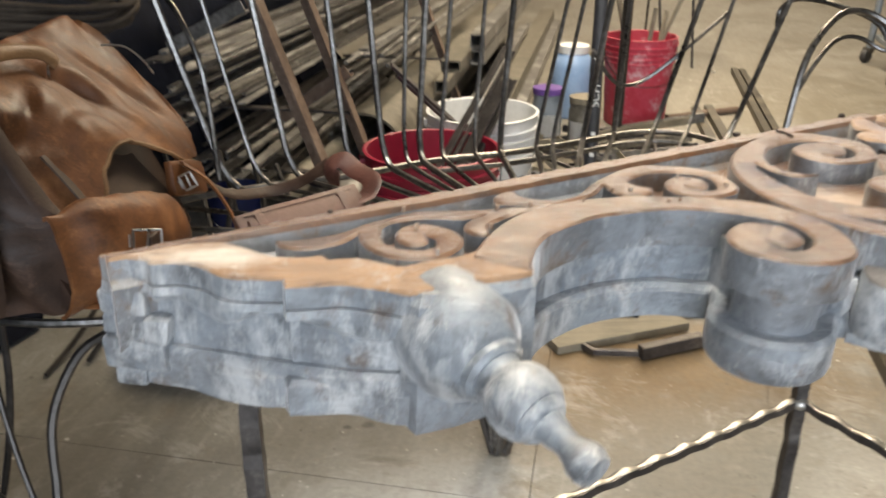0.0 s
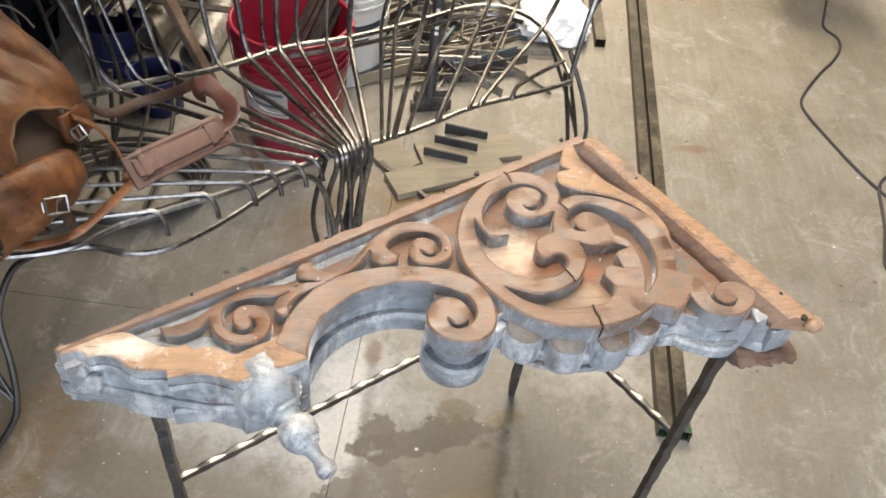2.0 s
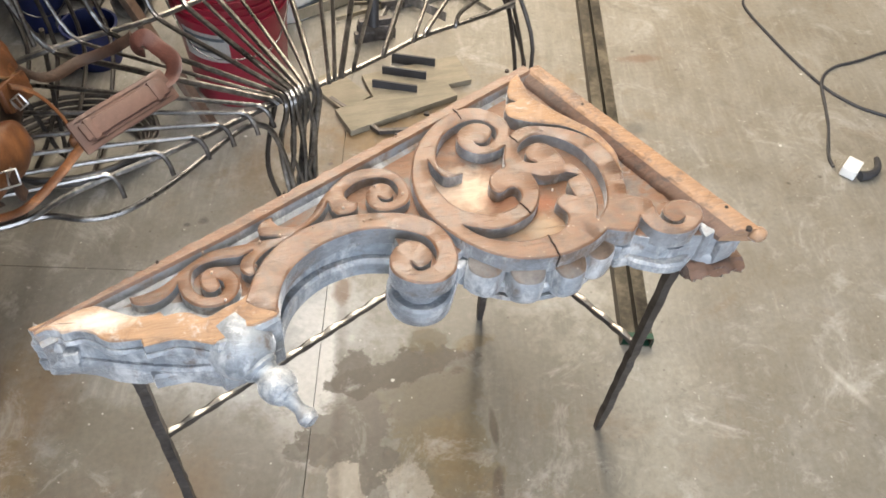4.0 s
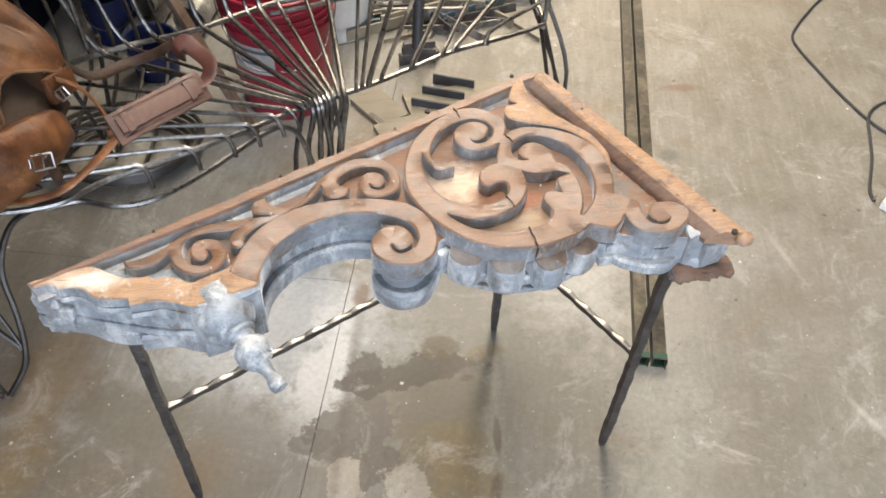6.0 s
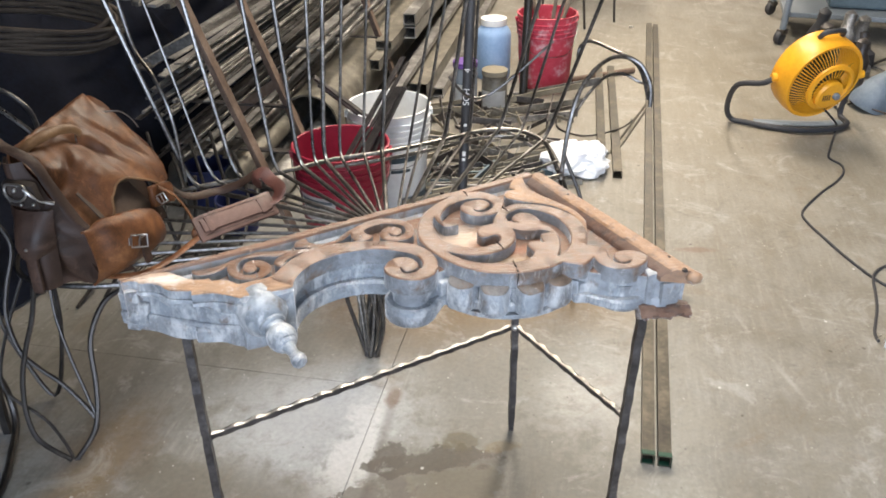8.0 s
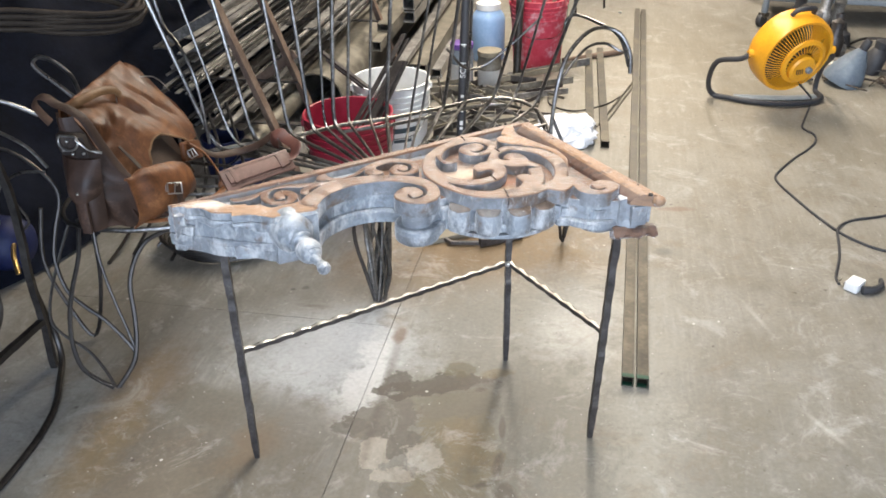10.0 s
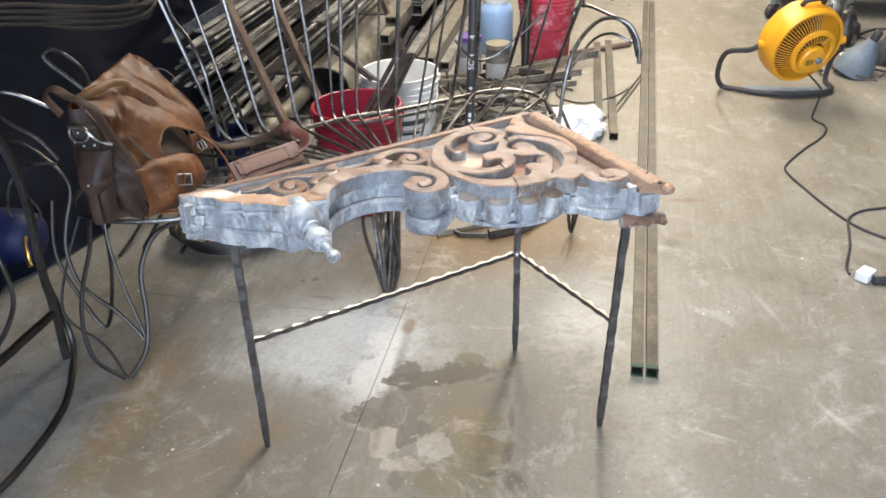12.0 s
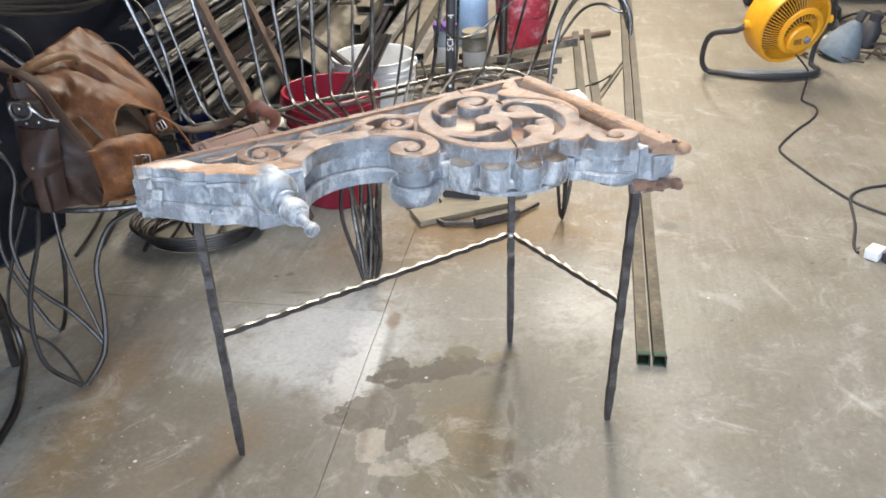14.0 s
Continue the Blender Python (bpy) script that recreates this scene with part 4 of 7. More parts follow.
    # small scroll with its leaf tail and loop
    fret("small_scroll", [[(0.262, 0.049), (0.230, 0.046), (0.190, 0.044), (0.161, 0.042), (0.138, 0.038), (0.120, 0.028), (0.103, 0.014), (0.083, -0.003), (0.062, -0.013)], [(0.040, -0.016), (0.046, -0.028), (0.065, -0.032), (0.082, -0.025), (0.093, -0.014)],
                          [(0.098, -0.005), (0.100, -0.017), (0.105, -0.031), (0.117, -0.044), (0.135, -0.051), (0.156, -0.047), (0.169, -0.035), (0.174, -0.019), (0.170, -0.003), (0.158, 0.009), (0.144, 0.012), (0.131, 0.008), (0.125, -0.004), (0.127, -0.018), (0.135, -0.026), (0.144, -0.025), (0.149, -0.018)],
                          [(0.147, -0.008), (0.153, -0.013), (0.154, -0.024), (0.147, -0.033), (0.135, -0.0345), (0.121, -0.026), (0.115, -0.012), (0.116, 0.006), (0.123, 0.016), (0.134, 0.021), (0.155, 0.024), (0.177, 0.024)],
                          [(0.196, 0.032), (0.182, 0.022), (0.176, 0.008), (0.178, -0.004), (0.187, -0.011)], [(0.194, -0.007), (0.195, 0.008), (0.206, 0.021), (0.222, 0.032)], [(0.246, 0.041), (0.256, 0.044)]], z1=Z1 - 0.0022, label="small scroll with a leaf tail")
    fret("middle_scroll", [[(0.246, 0.043), (0.222, 0.048), (0.207, 0.053), (0.205, 0.067), (0.213, 0.078)], [(0.225, 0.083), (0.227, 0.072), (0.236, 0.064), (0.252, 0.060), (0.264, 0.064), (0.278, 0.077), (0.290, 0.097), (0.308, 0.119), (0.328, 0.138), (0.353, 0.150), (0.378, 0.151), (0.401, 0.141), (0.415, 0.121), (0.419, 0.099), (0.415, 0.081),
                           (0.401, 0.070), (0.382, 0.066), (0.366, 0.070), (0.358, 0.081), (0.356, 0.095), (0.361, 0.109), (0.372, 0.118), (0.384, 0.119), (0.394, 0.111), (0.396, 0.099), (0.390, 0.089), (0.381, 0.088)], [(0.373, 0.094), (0.376, 0.085), (0.386, 0.082), (0.397, 0.087), (0.403, 0.100), (0.402, 0.115), (0.392, 0.128), (0.375, 0.133),
                           (0.354, 0.130), (0.336, 0.119), (0.328, 0.109), (0.329, 0.099), (0.335, 0.092)], [(0.344, 0.089), (0.339, 0.076), (0.325, 0.070), (0.313, 0.071), (0.307, 0.081)], [(0.303, 0.097), (0.298, 0.087), (0.289, 0.074), (0.276, 0.063), (0.260, 0.052)]], z1=Z1 - 0.0010, label="middle scroll with a leaf hook")

    # the large roundel with its coil, comma and leaf, cut out of one layer, and the scroll at the end
    roundel = fret("roundel", [[(0.590, 0.176), (0.598, 0.199), (0.594, 0.222), (0.578, 0.239), (0.554, 0.252), (0.526, 0.249), (0.494, 0.231), (0.466, 0.204), (0.444, 0.173), (0.430, 0.136), (0.425, 0.104), (0.426, 0.071), (0.436, 0.041), (0.452, 0.014), (0.471, -0.011), (0.496, -0.034), (0.517, -0.046), (0.540, -0.054), (0.564, -0.058), (0.588, -0.058), (0.612, -0.054), (0.637, -0.046), (0.657, -0.036)],
                     [(0.671, -0.026), (0.700, -0.035)], [(0.709, -0.034), (0.719, -0.024)], [(0.728, -0.011), (0.730, -0.024), (0.737, -0.038), (0.752, -0.048), (0.774, -0.052), (0.797, -0.046), (0.815, -0.031), (0.821, -0.014), (0.815, 0.000), (0.800, 0.008), (0.782, 0.008), (0.768, 0.000), (0.762, -0.013), (0.766, -0.025), (0.777, -0.0295)],
                     [(0.791, -0.024), (0.784, -0.033), (0.771, -0.0345), (0.759, -0.028), (0.754, -0.015), (0.755, 0.001)], [(0.755, 0.015), (0.744, 0.021), (0.734, 0.028)], [(0.724, 0.032), (0.730, 0.052), (0.734, 0.075), (0.735, 0.102), (0.729, 0.130), (0.715, 0.154), (0.693, 0.174), (0.663, 0.189), (0.633, 0.196), (0.608, 0.191)]],
                    [[[(0.458, 0.152), (0.455, 0.120), (0.459, 0.086), (0.472, 0.057), (0.493, 0.040), (0.518, 0.031), (0.546, 0.033), (0.565, 0.045), (0.573, 0.060), (0.570, 0.074), (0.559, 0.075), (0.546, 0.068), (0.537, 0.072), (0.533, 0.085), (0.538, 0.101), (0.549, 0.111)], [(0.566, 0.117), (0.570, 0.136)],
                      [(0.579, 0.160), (0.562, 0.151), (0.539, 0.149), (0.519, 0.161), (0.511, 0.177), (0.513, 0.193), (0.523, 0.208), (0.541, 0.217), (0.557, 0.215), (0.567, 0.206), (0.568, 0.193), (0.557, 0.177), (0.546, 0.172)], [(0.535, 0.175), (0.544, 0.165), (0.559, 0.168), (0.573, 0.185), (0.575, 0.202), (0.565, 0.217), (0.547, 0.225), (0.521, 0.219), (0.496, 0.201), (0.479, 0.176), (0.471, 0.148), (0.474, 0.130), (0.485, 0.119)],
                      [(0.502, 0.115), (0.480, 0.110), (0.467, 0.121)]],
                     [[(0.475, 0.021), (0.490, 0.001), (0.510, -0.013), (0.535, -0.022), (0.563, -0.024), (0.589, -0.021), (0.608, -0.015), (0.622, -0.001), (0.626, 0.014), (0.621, 0.027), (0.618, 0.037), (0.625, 0.046), (0.637, 0.048)], [(0.649, 0.043), (0.648, 0.060), (0.650, 0.075)], [(0.670, 0.083), (0.653, 0.092), (0.638, 0.089), (0.617, 0.090)], [(0.600, 0.098), (0.603, 0.077), (0.598, 0.051), (0.578, 0.023), (0.544, 0.006), (0.511, 0.005)]],
                     [[(0.615, 0.117), (0.602, 0.120), (0.595, 0.131), (0.595, 0.148), (0.604, 0.162), (0.622, 0.173), (0.640, 0.175), (0.660, 0.166), (0.681, 0.147), (0.695, 0.124), (0.702, 0.094), (0.702, 0.065), (0.696, 0.039), (0.685, 0.016)], [(0.663, -0.008), (0.674, 0.016), (0.679, 0.045), (0.679, 0.075), (0.670, 0.100)], [(0.657, 0.108), (0.656, 0.124), (0.651, 0.143), (0.641, 0.155), (0.626, 0.158), (0.613, 0.152), (0.605, 0.140), (0.606, 0.127)]]],
                    z1=Z1 + 0.0015, label="round ring carved with a coil, a comma and a lobed leaf")
    fret("corner_leaf", [[(0.649, 0.318), (0.633, 0.306), (0.621, 0.282), (0.617, 0.264)], [(0.627, 0.253), (0.609, 0.249), (0.602, 0.231), (0.608, 0.216), (0.626, 0.206), (0.652, 0.197), (0.685, 0.184), (0.706, 0.166), (0.721, 0.144), (0.730, 0.110)], [(0.733, 0.075), (0.740, 0.109), (0.738, 0.132), (0.728, 0.164), (0.709, 0.188), (0.693, 0.207), (0.676, 0.228), (0.660, 0.249), (0.652, 0.267), (0.651, 0.286)]],
         z1=Z1 + 0.003, mats=(M_LEAF, M_SCROLL), label="orange corner leaf")
    for (x0, y0), (x1, y1), wide in (((0.584, -0.023), (0.588, -0.059), 0.0013), ((0.521, 0.250), (0.529, 0.225), 0.0007), ((0.590, 0.176), (0.599, 0.158), 0.0006), ((0.564, 0.043), (0.573, 0.019), 0.0006)):
        bm, n = bmesh.new(), 9                              # open cracks across the carving
        for s0, s1 in zip(range(n), range(1, n + 1)):
            ends = []
            for s in (s0, s1):
                u = s / n
                bend = 0.0022 * noise.noise(Vector((u * 5, x0 * 30, 2)))
                ends.append((x0 + (x1 - x0) * u + bend, y0 + (y1 - y0) * u + bend * 0.3, wide * (0.35 + 0.65 * u)))
            (ax, ay, aw), (bx, by, bw) = ends
            bm.faces.new([bm.verts.new((x, y, Z1 + 0.0030)) for x, y in ((ax - aw / 2, ay), (ax + aw / 2, ay), (bx + bw / 2, by), (bx - bw / 2, by))])
        bmesh.ops.remove_doubles(bm, verts=bm.verts, dist=1e-5)
        bmesh.ops.solidify(bm, geom=bm.faces[:], thickness=0.003)
        piece("crack", bm, (M_CRACK,), "dark open crack", roundel)
    bm = bmesh.new()                                        # the main crack goes on down the front
    box(bm, pose(0.5885, -0.0585, Z1 - 0.010, 0, 4, 2), 0.0014, 0.003, 0.022)
    piece("crack", bm, (M_CRACK,), "dark open crack", roundel)

    # four pillow-shaped gadroons under the roundel, their tops worn down to the grain, on a thin curved base
    for angle in (235.5, 258.5, 282.5, 305.5):
        out = Vector((math.cos(radians(angle)), math.sin(radians(angle)), 0))
        side = Vector((-out.y, out.x, 0))
        c = Vector((0.58, 0.09, 0)) + out * 0.137
        bm, rings, n = bmesh.new(), [], 32
        for scale, z in ((0.70, Z0 + 0.0135), (0.90, Z0 + 0.0145), (0.98, Z0 + 0.019), (1.01, Z0 + 0.028), (1.0, Z0 + 0.044), (0.985, Z1 - 0.032), (0.95, Z1 - 0.0255), (0.90, Z1 - 0.0235), (0.55, Z1 - 0.0215), (0.2, Z1 - 0.0205)):
            ring = []
            for k in range(n):
                a = 2 * math.pi * k / n
                u, w = math.copysign(abs(math.cos(a)) ** 0.72, math.cos(a)), math.copysign(abs(math.sin(a)) ** 0.72, math.sin(a))
                p = c + out * (0.0310 * scale * u) + side * (0.0272 * scale * w * (1 - 0.06 * u))
                drop = 0.30 * max(0.0, 0.031 * scale * u) + 0.0030 * noise.noise(Vector((p.x * 55, p.y * 55, 1))) if z > Z1 - 0.034 else 0.0
                ring.append(bm.verts.new((p.x + 0.0012 * noise.noise(p * 45), p.y, z - drop)))
            rings.append(ring)
        for lo, hi in zip(rings, rings[1:]):
            for k in range(n):
                bm.faces.new((lo[k], lo[(k + 1) % n], hi[(k + 1) % n], hi[k])).material_index = 1 if hi in rings[-3:] else 0
        bm.faces.new(list(reversed(rings[0])))
        bm.faces.new(rings[-1]).material_index = 1
        piece("gadroon", bm, (M_SIDE, M_GRAIN), "rounded gadroon, bare grain on its top")
    bm = bmesh.new()
    arc = [Vector((0.58 + rr * math.cos(radians(a)), 0.09 + rr * math.sin(radians(a)), Z0 + 0.0035)) for rr, angles in ((0.1530, range(226, 319, 4)), (0.110, range(322, 217, -6))) for a in angles]
    slab = bmesh.ops.extrude_face_region(bm, geom=[bm.faces.new([bm.verts.new(p) for p in arc])])
    for v in slab["geom"]:
        if isinstance(v, bmesh.types.BMVert):
            v.co.z += 0.0085
    bmesh.ops.recalc_face_normals(bm, faces=bm.faces[:])
    piece("curved_base", bm, (M_SIDE,))
    for x, y, w, d, turn, z0, z1 in ((0.462, -0.006, 0.030, 0.034, 40, Z0 + 0.030, Z1 - 0.036), (0.690, -0.012, 0.034, 0.036, -20, Z0 + 0.020, Z1 - 0.036), (0.712, -0.012, 0.026, 0.036, 10, Z0 + 0.030, Z1 - 0.042), (0.708, -0.014, 0.038, 0.044, 8, Z0 + 0.014, Z0 + 0.032),
                                     (0.826, -0.030, 0.028, 0.042, 8, Z0 + 0.020, Z1 - 0.014), (0.853, -0.040, 0.034, 0.040, 10, Z0 + 0.022, Z1 - 0.028)):
        bm = bmesh.new()
        box(bm, pose(x, y, (z0 + z1) / 2, 0, 0, turn), w, d, z1 - z0, 0.004)
        bmesh.ops.subdivide_edges(bm, edges=bm.edges[:], cuts=2, use_grid_fill=True)
        for v in bm.verts:
            v.co += Vector((1, 1, 1)) * 0.0018 * noise.noise(v.co * 60)
        piece("end_moulding", bm, (M_SIDE,))
    bm = bmesh.new()
    lathe(bm, [(0.0, Z0 + 0.008), (0.039, Z0 + 0.008), (0.0415, Z0 + 0.011), (0.042, Z0 + 0.023), (0.0405, Z0 + 0.026), (0.033, Z0 + 0.028), (0.0295, Z0 + 0.032), (0.028, Z0 + 0.040), (0.0285, Z0 + 0.050), (0.0305, Z1 - 0.040), (0.0, Z1 - 0.039)], Matrix.Translation((0.779, -0.018, 0)), 30)
    piece("scroll_drum", bm, (M_SCROLL,))
    bm = bmesh.new()                                        # broken dark stub below the end
    rows = []
    for i in range(15):
        u = i / 14
        c, r = Vector((0.806 + 0.090 * u, -0.046 - 0.004 * u, 0.616 + 0.003 * u)), 0.019 - 0.005 * u ** 2
        rows.append([bm.verts.new(c + Vector((0.4 * r * noise.noise(Vector((a, 4 * u, 3))), r * 1.35 * math.cos(a), r * math.sin(a) * 0.66)) * (1 + 0.45 * noise.noise(Vector((6 * u, 2 * a, 1))))) for a in (2 * math.pi * k / 14 for k in range(14))])
    for a, b in zip(rows, rows[1:]):
        for k in range(14):
            bm.faces.new((a[k], a[(k + 1) % 14], b[(k + 1) % 14], b[k]))
    bm.faces.new(rows[0]), bm.faces.new(rows[-1])
    piece("broken_stub", bm, (M_DARKWOOD,), "dark splintered stub of broken wood")
    # nail holes in the rails and pale chips on the carving
    for x, y, r, mat in ((0.480, 0.250, 0.0042, M_CRACK), (0.635, 0.330, 0.0036, M_CRACK), (0.858, -0.019, 0.0030, M_CRACK), (0.872, -0.062, 0.0050, M_CRACK), (0.247, 0.122, 0.0022, M_CRACK), (0.076, 0.030, 0.0022, M_CRACK), (0.424, 0.212, 0.0022, M_CRACK), (0.730, 0.230, 0.0024, M_CRACK)):
        bm = bmesh.new()
        lathe(bm, [(0.0, Z1 - 0.003), (r, Z1 - 0.002), (r * 0.9, Z1 + 0.0019), (0.0, Z1 + 0.0021)], Matrix.Translation((x, y, 0)), 10, 0.12)
        piece("nail_hole", bm, (mat,))
    chips = random.Random(3)
    for x, y in ((0.154, -0.045), (0.141, 0.001), (0.132, 0.036), (0.205, 0.040), (0.232, 0.046), (0.276, 0.052), (0.306, 0.078), (0.322, 0.080), (0.372, 0.112), (0.355, 0.053), (0.408, 0.092), (0.196, 0.001), (0.452, 0.022), (0.664, -0.008), (0.540, 0.098), (0.620, 0.060), (0.345, 0.051)):
        bm = bmesh.new()
        r = chips.uniform(0.0012, 0.0024)
        lathe(bm, [(0.0, Z1 - 0.003), (r, Z1 - 0.002), (r * 0.8, Z1 + 0.0022), (0.0, Z1 + 0.0026)], Matrix.Translation((x, y, 0)), 7, 0.3)
        piece("pale_chip", bm, (M_PALE,))
    # hammered square legs and twisted stretchers
    legs = (((0, 0, 0), (0.006, 0.0, 0.612)), ((0.817, 0, 0), (0.833, 0.0, 0.634)), ((0.651, 0.320, 0), (0.650, 0.323, 0.64)))
    for a, b in legs:
        bm, pts = bmesh.new(), []
        for i in range(46):
            u = i / 45
            q = Vector(a).lerp(Vector(b), u)
            pts.append(q + Vector((noise.noise(Vector((u * 22, a[0], 1))), noise.noise(Vector((u * 22, a[0], 7))), 0)) * 0.0022)
        tube(bm, pts, 0.0078, square=True, taper=lambda u, s=a[0]: (0.72 + 0.28 * min(1, u * 12)) * (1 + 0.10 * noise.noise(Vector((u * 26, s * 3, 4)))))
        leg = part("leg", bm, M_IRON, table, "hammered square iron leg")
        bm = bmesh.new()
        box(bm, pose(b[0], b[1], 0.6075, 0, 0, 20), 0.07, 0.05, 0.005, 0.001)
        part("mounting_plate", bm, M_IRON, leg)
    for a, b in (((0.003, 0.001, 0.318), (0.650, 0.322, 0.318)), ((0.650, 0.322, 0.318), (0.825, 0.0, 0.318))):
        bm = bmesh.new()
        n = 160
        way = Vector(b) - Vector(a)
        wave = way.length / 0.046 * 2 * math.pi
        line = [Vector(a).lerp(Vector(b), i / n) + Vector((0, 0, 0.0013 * math.sin(wave * i / n))) for i in range(n + 1)]
        tube(bm, line, 0.0052, square=True, taper=lambda u, q=wave: 1 + 0.10 * math.sin(q * u + 1))
        bar = part("stretcher", bm, M_IRON, table, "hammered square stretcher bar")
        bm = bmesh.new()
        tube(bm, [q + Vector((0, 0, 0.0056 + 0.0006 * math.sin(wave * i / n + 1))) for i, q in enumerate(line)], 0.0046, 6, flat=0.22, taper=lambda u, q=wave: 0.8 + 0.35 * math.sin(q * u))
        part("ground_edge", bm, M_BRIGHT, bar, "bright ground upper edge")
    bm = bmesh.new()
    bmesh.ops.create_icosphere(bm, subdivisions=2, radius=0.012, matrix=Matrix.Translation((0.650, 0.318, 0.319)) @ Matrix.Diagonal((1, 1, 0.8, 1)))
    part("weld", bm, M_BRIGHT, table, "ground weld bead", True)


carved_table()
# ---------------------------------------------------------------- the bent-rod bench


def rod_bench():
    bench = thing("garden_bench", (0.3, 0.8, 0), "unfinished bench of bent bare steel rods in a sunburst", "bench")
    S = 0.42

    def rod(name, pts, r, mat=M_ROD, step=5, sides=7, parent=None):
        bm = bmesh.new()
        tube(bm, curve(pts, step), r, sides)
        return part(name, bm, mat, parent or bench, "", True)

    front = [(-0.42, 0.424, S), (-0.32, 0.408, S), (-0.20, 0.420, S), (-0.113, 0.477, S), (0.083, 0.562, S), (0.209, 0.626, S), (0.299, 0.668, S), (0.419, 0.719, S), (0.523, 0.772, S), (0.621, 0.824, S), (0.778, 0.876, S), (0.868, 0.914, S)]
    rod("front_rail", front, 0.0062)
    rod("lower_rail", [(-0.232, 0.433, 0.398), (-0.171, 0.448, 0.396), (-0.104, 0.428, 0.394), (-0.031, 0.436, 0.394), (0.062, 0.498, 0.396),
                       (0.186, 0.606, 0.400), (0.235, 0.628, 0.388), (0.262, 0.630, 0.34), (0.285, 0.640, 0.20), (0.293, 0.640, 0.008)], 0.0062)
    back = [(-0.40, 0.50, S), (-0.40, 0.62, S), (-0.36, 0.76, S), (-0.27, 0.865, S), (-0.13, 0.935, S), (0.03, 0.988, S), (0.20, 1.078, S), (0.34, 1.116, S), (0.46, 1.165, S), (0.565, 1.215, S), (0.665, 1.265, S), (0.75, 1.272, S), (0.82, 1.232, S), (0.858, 1.15, S), (0.868, 1.03, S), (0.870, 0.93, S)]
    rod("back_rail", back, 0.0068)
    rod("back_rail", [(x, y - 0.006, z - 0.022) for x, y, z in back[6:13]], 0.0060)
    # seat rods that end at the side
    for f, e in (((-0.06, 0.497), (-0.40, 0.46)), ((0.03, 0.539), (-0.41, 0.52)), ((0.10, 0.570), (-0.41, 0.585)), ((0.15, 0.597), (-0.40, 0.65)), ((0.20, 0.622), (-0.37, 0.73)), ((0.235, 0.638), (-0.31, 0.82))):
        fx, fy = f
        g = Vector((f[0] - e[0], f[1] - e[1])).normalized()
        rod("seat_rod", [(e[0], e[1], S + 0.011), ((fx + e[0]) / 2, (fy + e[1]) / 2, S + 0.012), (fx - 0.03 * g.x, fy - 0.03 * g.y, S + 0.013), (fx + 0.004 * g.x, fy + 0.004 * g.y, S + 0.010),
                         (fx + 0.020 * g.x, fy - 0.012, S - 0.006), (fx + 0.026 * g.x, fy - 0.030, S - 0.026)], 0.0048)
    # rods that rise into the back
    rise = [((0.262, 0.652), (-0.185, 0.895), (-0.385, 0.95), 0.0068, 0), ((0.272, 0.657), (-0.135, 0.925), (-0.30, 1.02), 0.0042, 0), ((0.285, 0.662), (-0.075, 0.950), (-0.19, 1.03), 0.0062, 1), ((0.297, 0.666), (0.032, 0.990), (-0.03, 1.07), 0.0058, 1),
            ((0.306, 0.671), (0.100, 1.025), (0.055, 1.09), 0.0066, 1), ((0.315, 0.674), (0.140, 1.045), (0.165, 1.11), 0.0045, 1), ((0.324, 0.678), (0.170, 1.062), (0.215, 1.13), 0.0068, 1), ((0.334, 0.682), (0.216, 1.083), (0.272, 1.14), 0.0048, 1),
            ((0.346, 0.687), (0.288, 1.103), (0.34, 1.16), 0.0045, 1), ((0.358, 0.692), (0.345, 1.118), (0.405, 1.18), 0.0068, 1), ((0.388, 0.705), (0.430, 1.156), (0.564, 1.196), 0.0045, 0), ((0.402, 0.712), (0.470, 1.172), (0.598, 1.200), 0.0045, 0),
            ((0.418, 0.719), (0.548, 1.210), (0.654, 1.240), 0.0066, 0), ((0.448, 0.734), (0.632, 1.250), (0.670, 1.303), 0.0048, 0), ((0.522, 0.771), (0.732, 1.272), (0.927, 1.310), 0.0062, 0), ((0.600, 0.813), (0.804, 1.252), (1.020, 1.38), 0.0048, 0), ((0.630, 0.827), (0.862, 1.160), (1.120, 1.25), 0.0060, 0)]
    for k, (f, e, top, r, down) in enumerate(rise):
        f3, e3, t3 = Vector((*f, S + 0.012)), Vector((*e, S + 0.012)), Vector((*top, 1.12))
        g, w = (e3 - f3).normalized(), (t3 - e3).normalized()
        pts = [t3, e3.lerp(t3, 0.5), e3 + w * 0.085, e3 + w * 0.035 - g * 0.006, e3 - g * 0.022 + w * 0.008, e3 - g * 0.060, f3.lerp(e3, 0.4), f3 + g * 0.028]
        if down:
            foot = Vector((0.278 + 0.004 * k, 0.636 + 0.003 * (k % 4), 0.006))
            pts += [f3 + Vector((0.0, -0.004, -0.002)), f3 + Vector((0.004, -0.018, -0.03)), f3.lerp(foot, 0.35) + Vector((0.020 * math.sin(k * 2.1), 0.008 * math.cos(k * 3), 0)), f3.lerp(foot, 0.75) + Vector((0.022 * math.sin(k * 1.7), 0.004 + 0.008 * math.cos(k * 2), 0)), foot]
        else:
            pts += [f3, f3 - g * 0.014 + Vector((0, 0, -0.010))]
        rod("back_rod", pts, r)
    rod("seat_rod", [(0.703, 0.846, S - 0.004), (0.708, 0.852, S + 0.010), (0.725, 0.880, S + 0.012), (0.78, 0.925, S + 0.012), (0.864, 0.985, S + 0.011)], 0.0052)
    # looped ends of the outer back rods and the arm loops
    rod("top_loop", [(-0.385, 0.95, 1.12), (-0.41, 0.955, 1.165), (-0.455, 0.96, 1.16), (-0.47, 0.96, 1.10), (-0.44, 0.95, 1.03)], 0.0066)
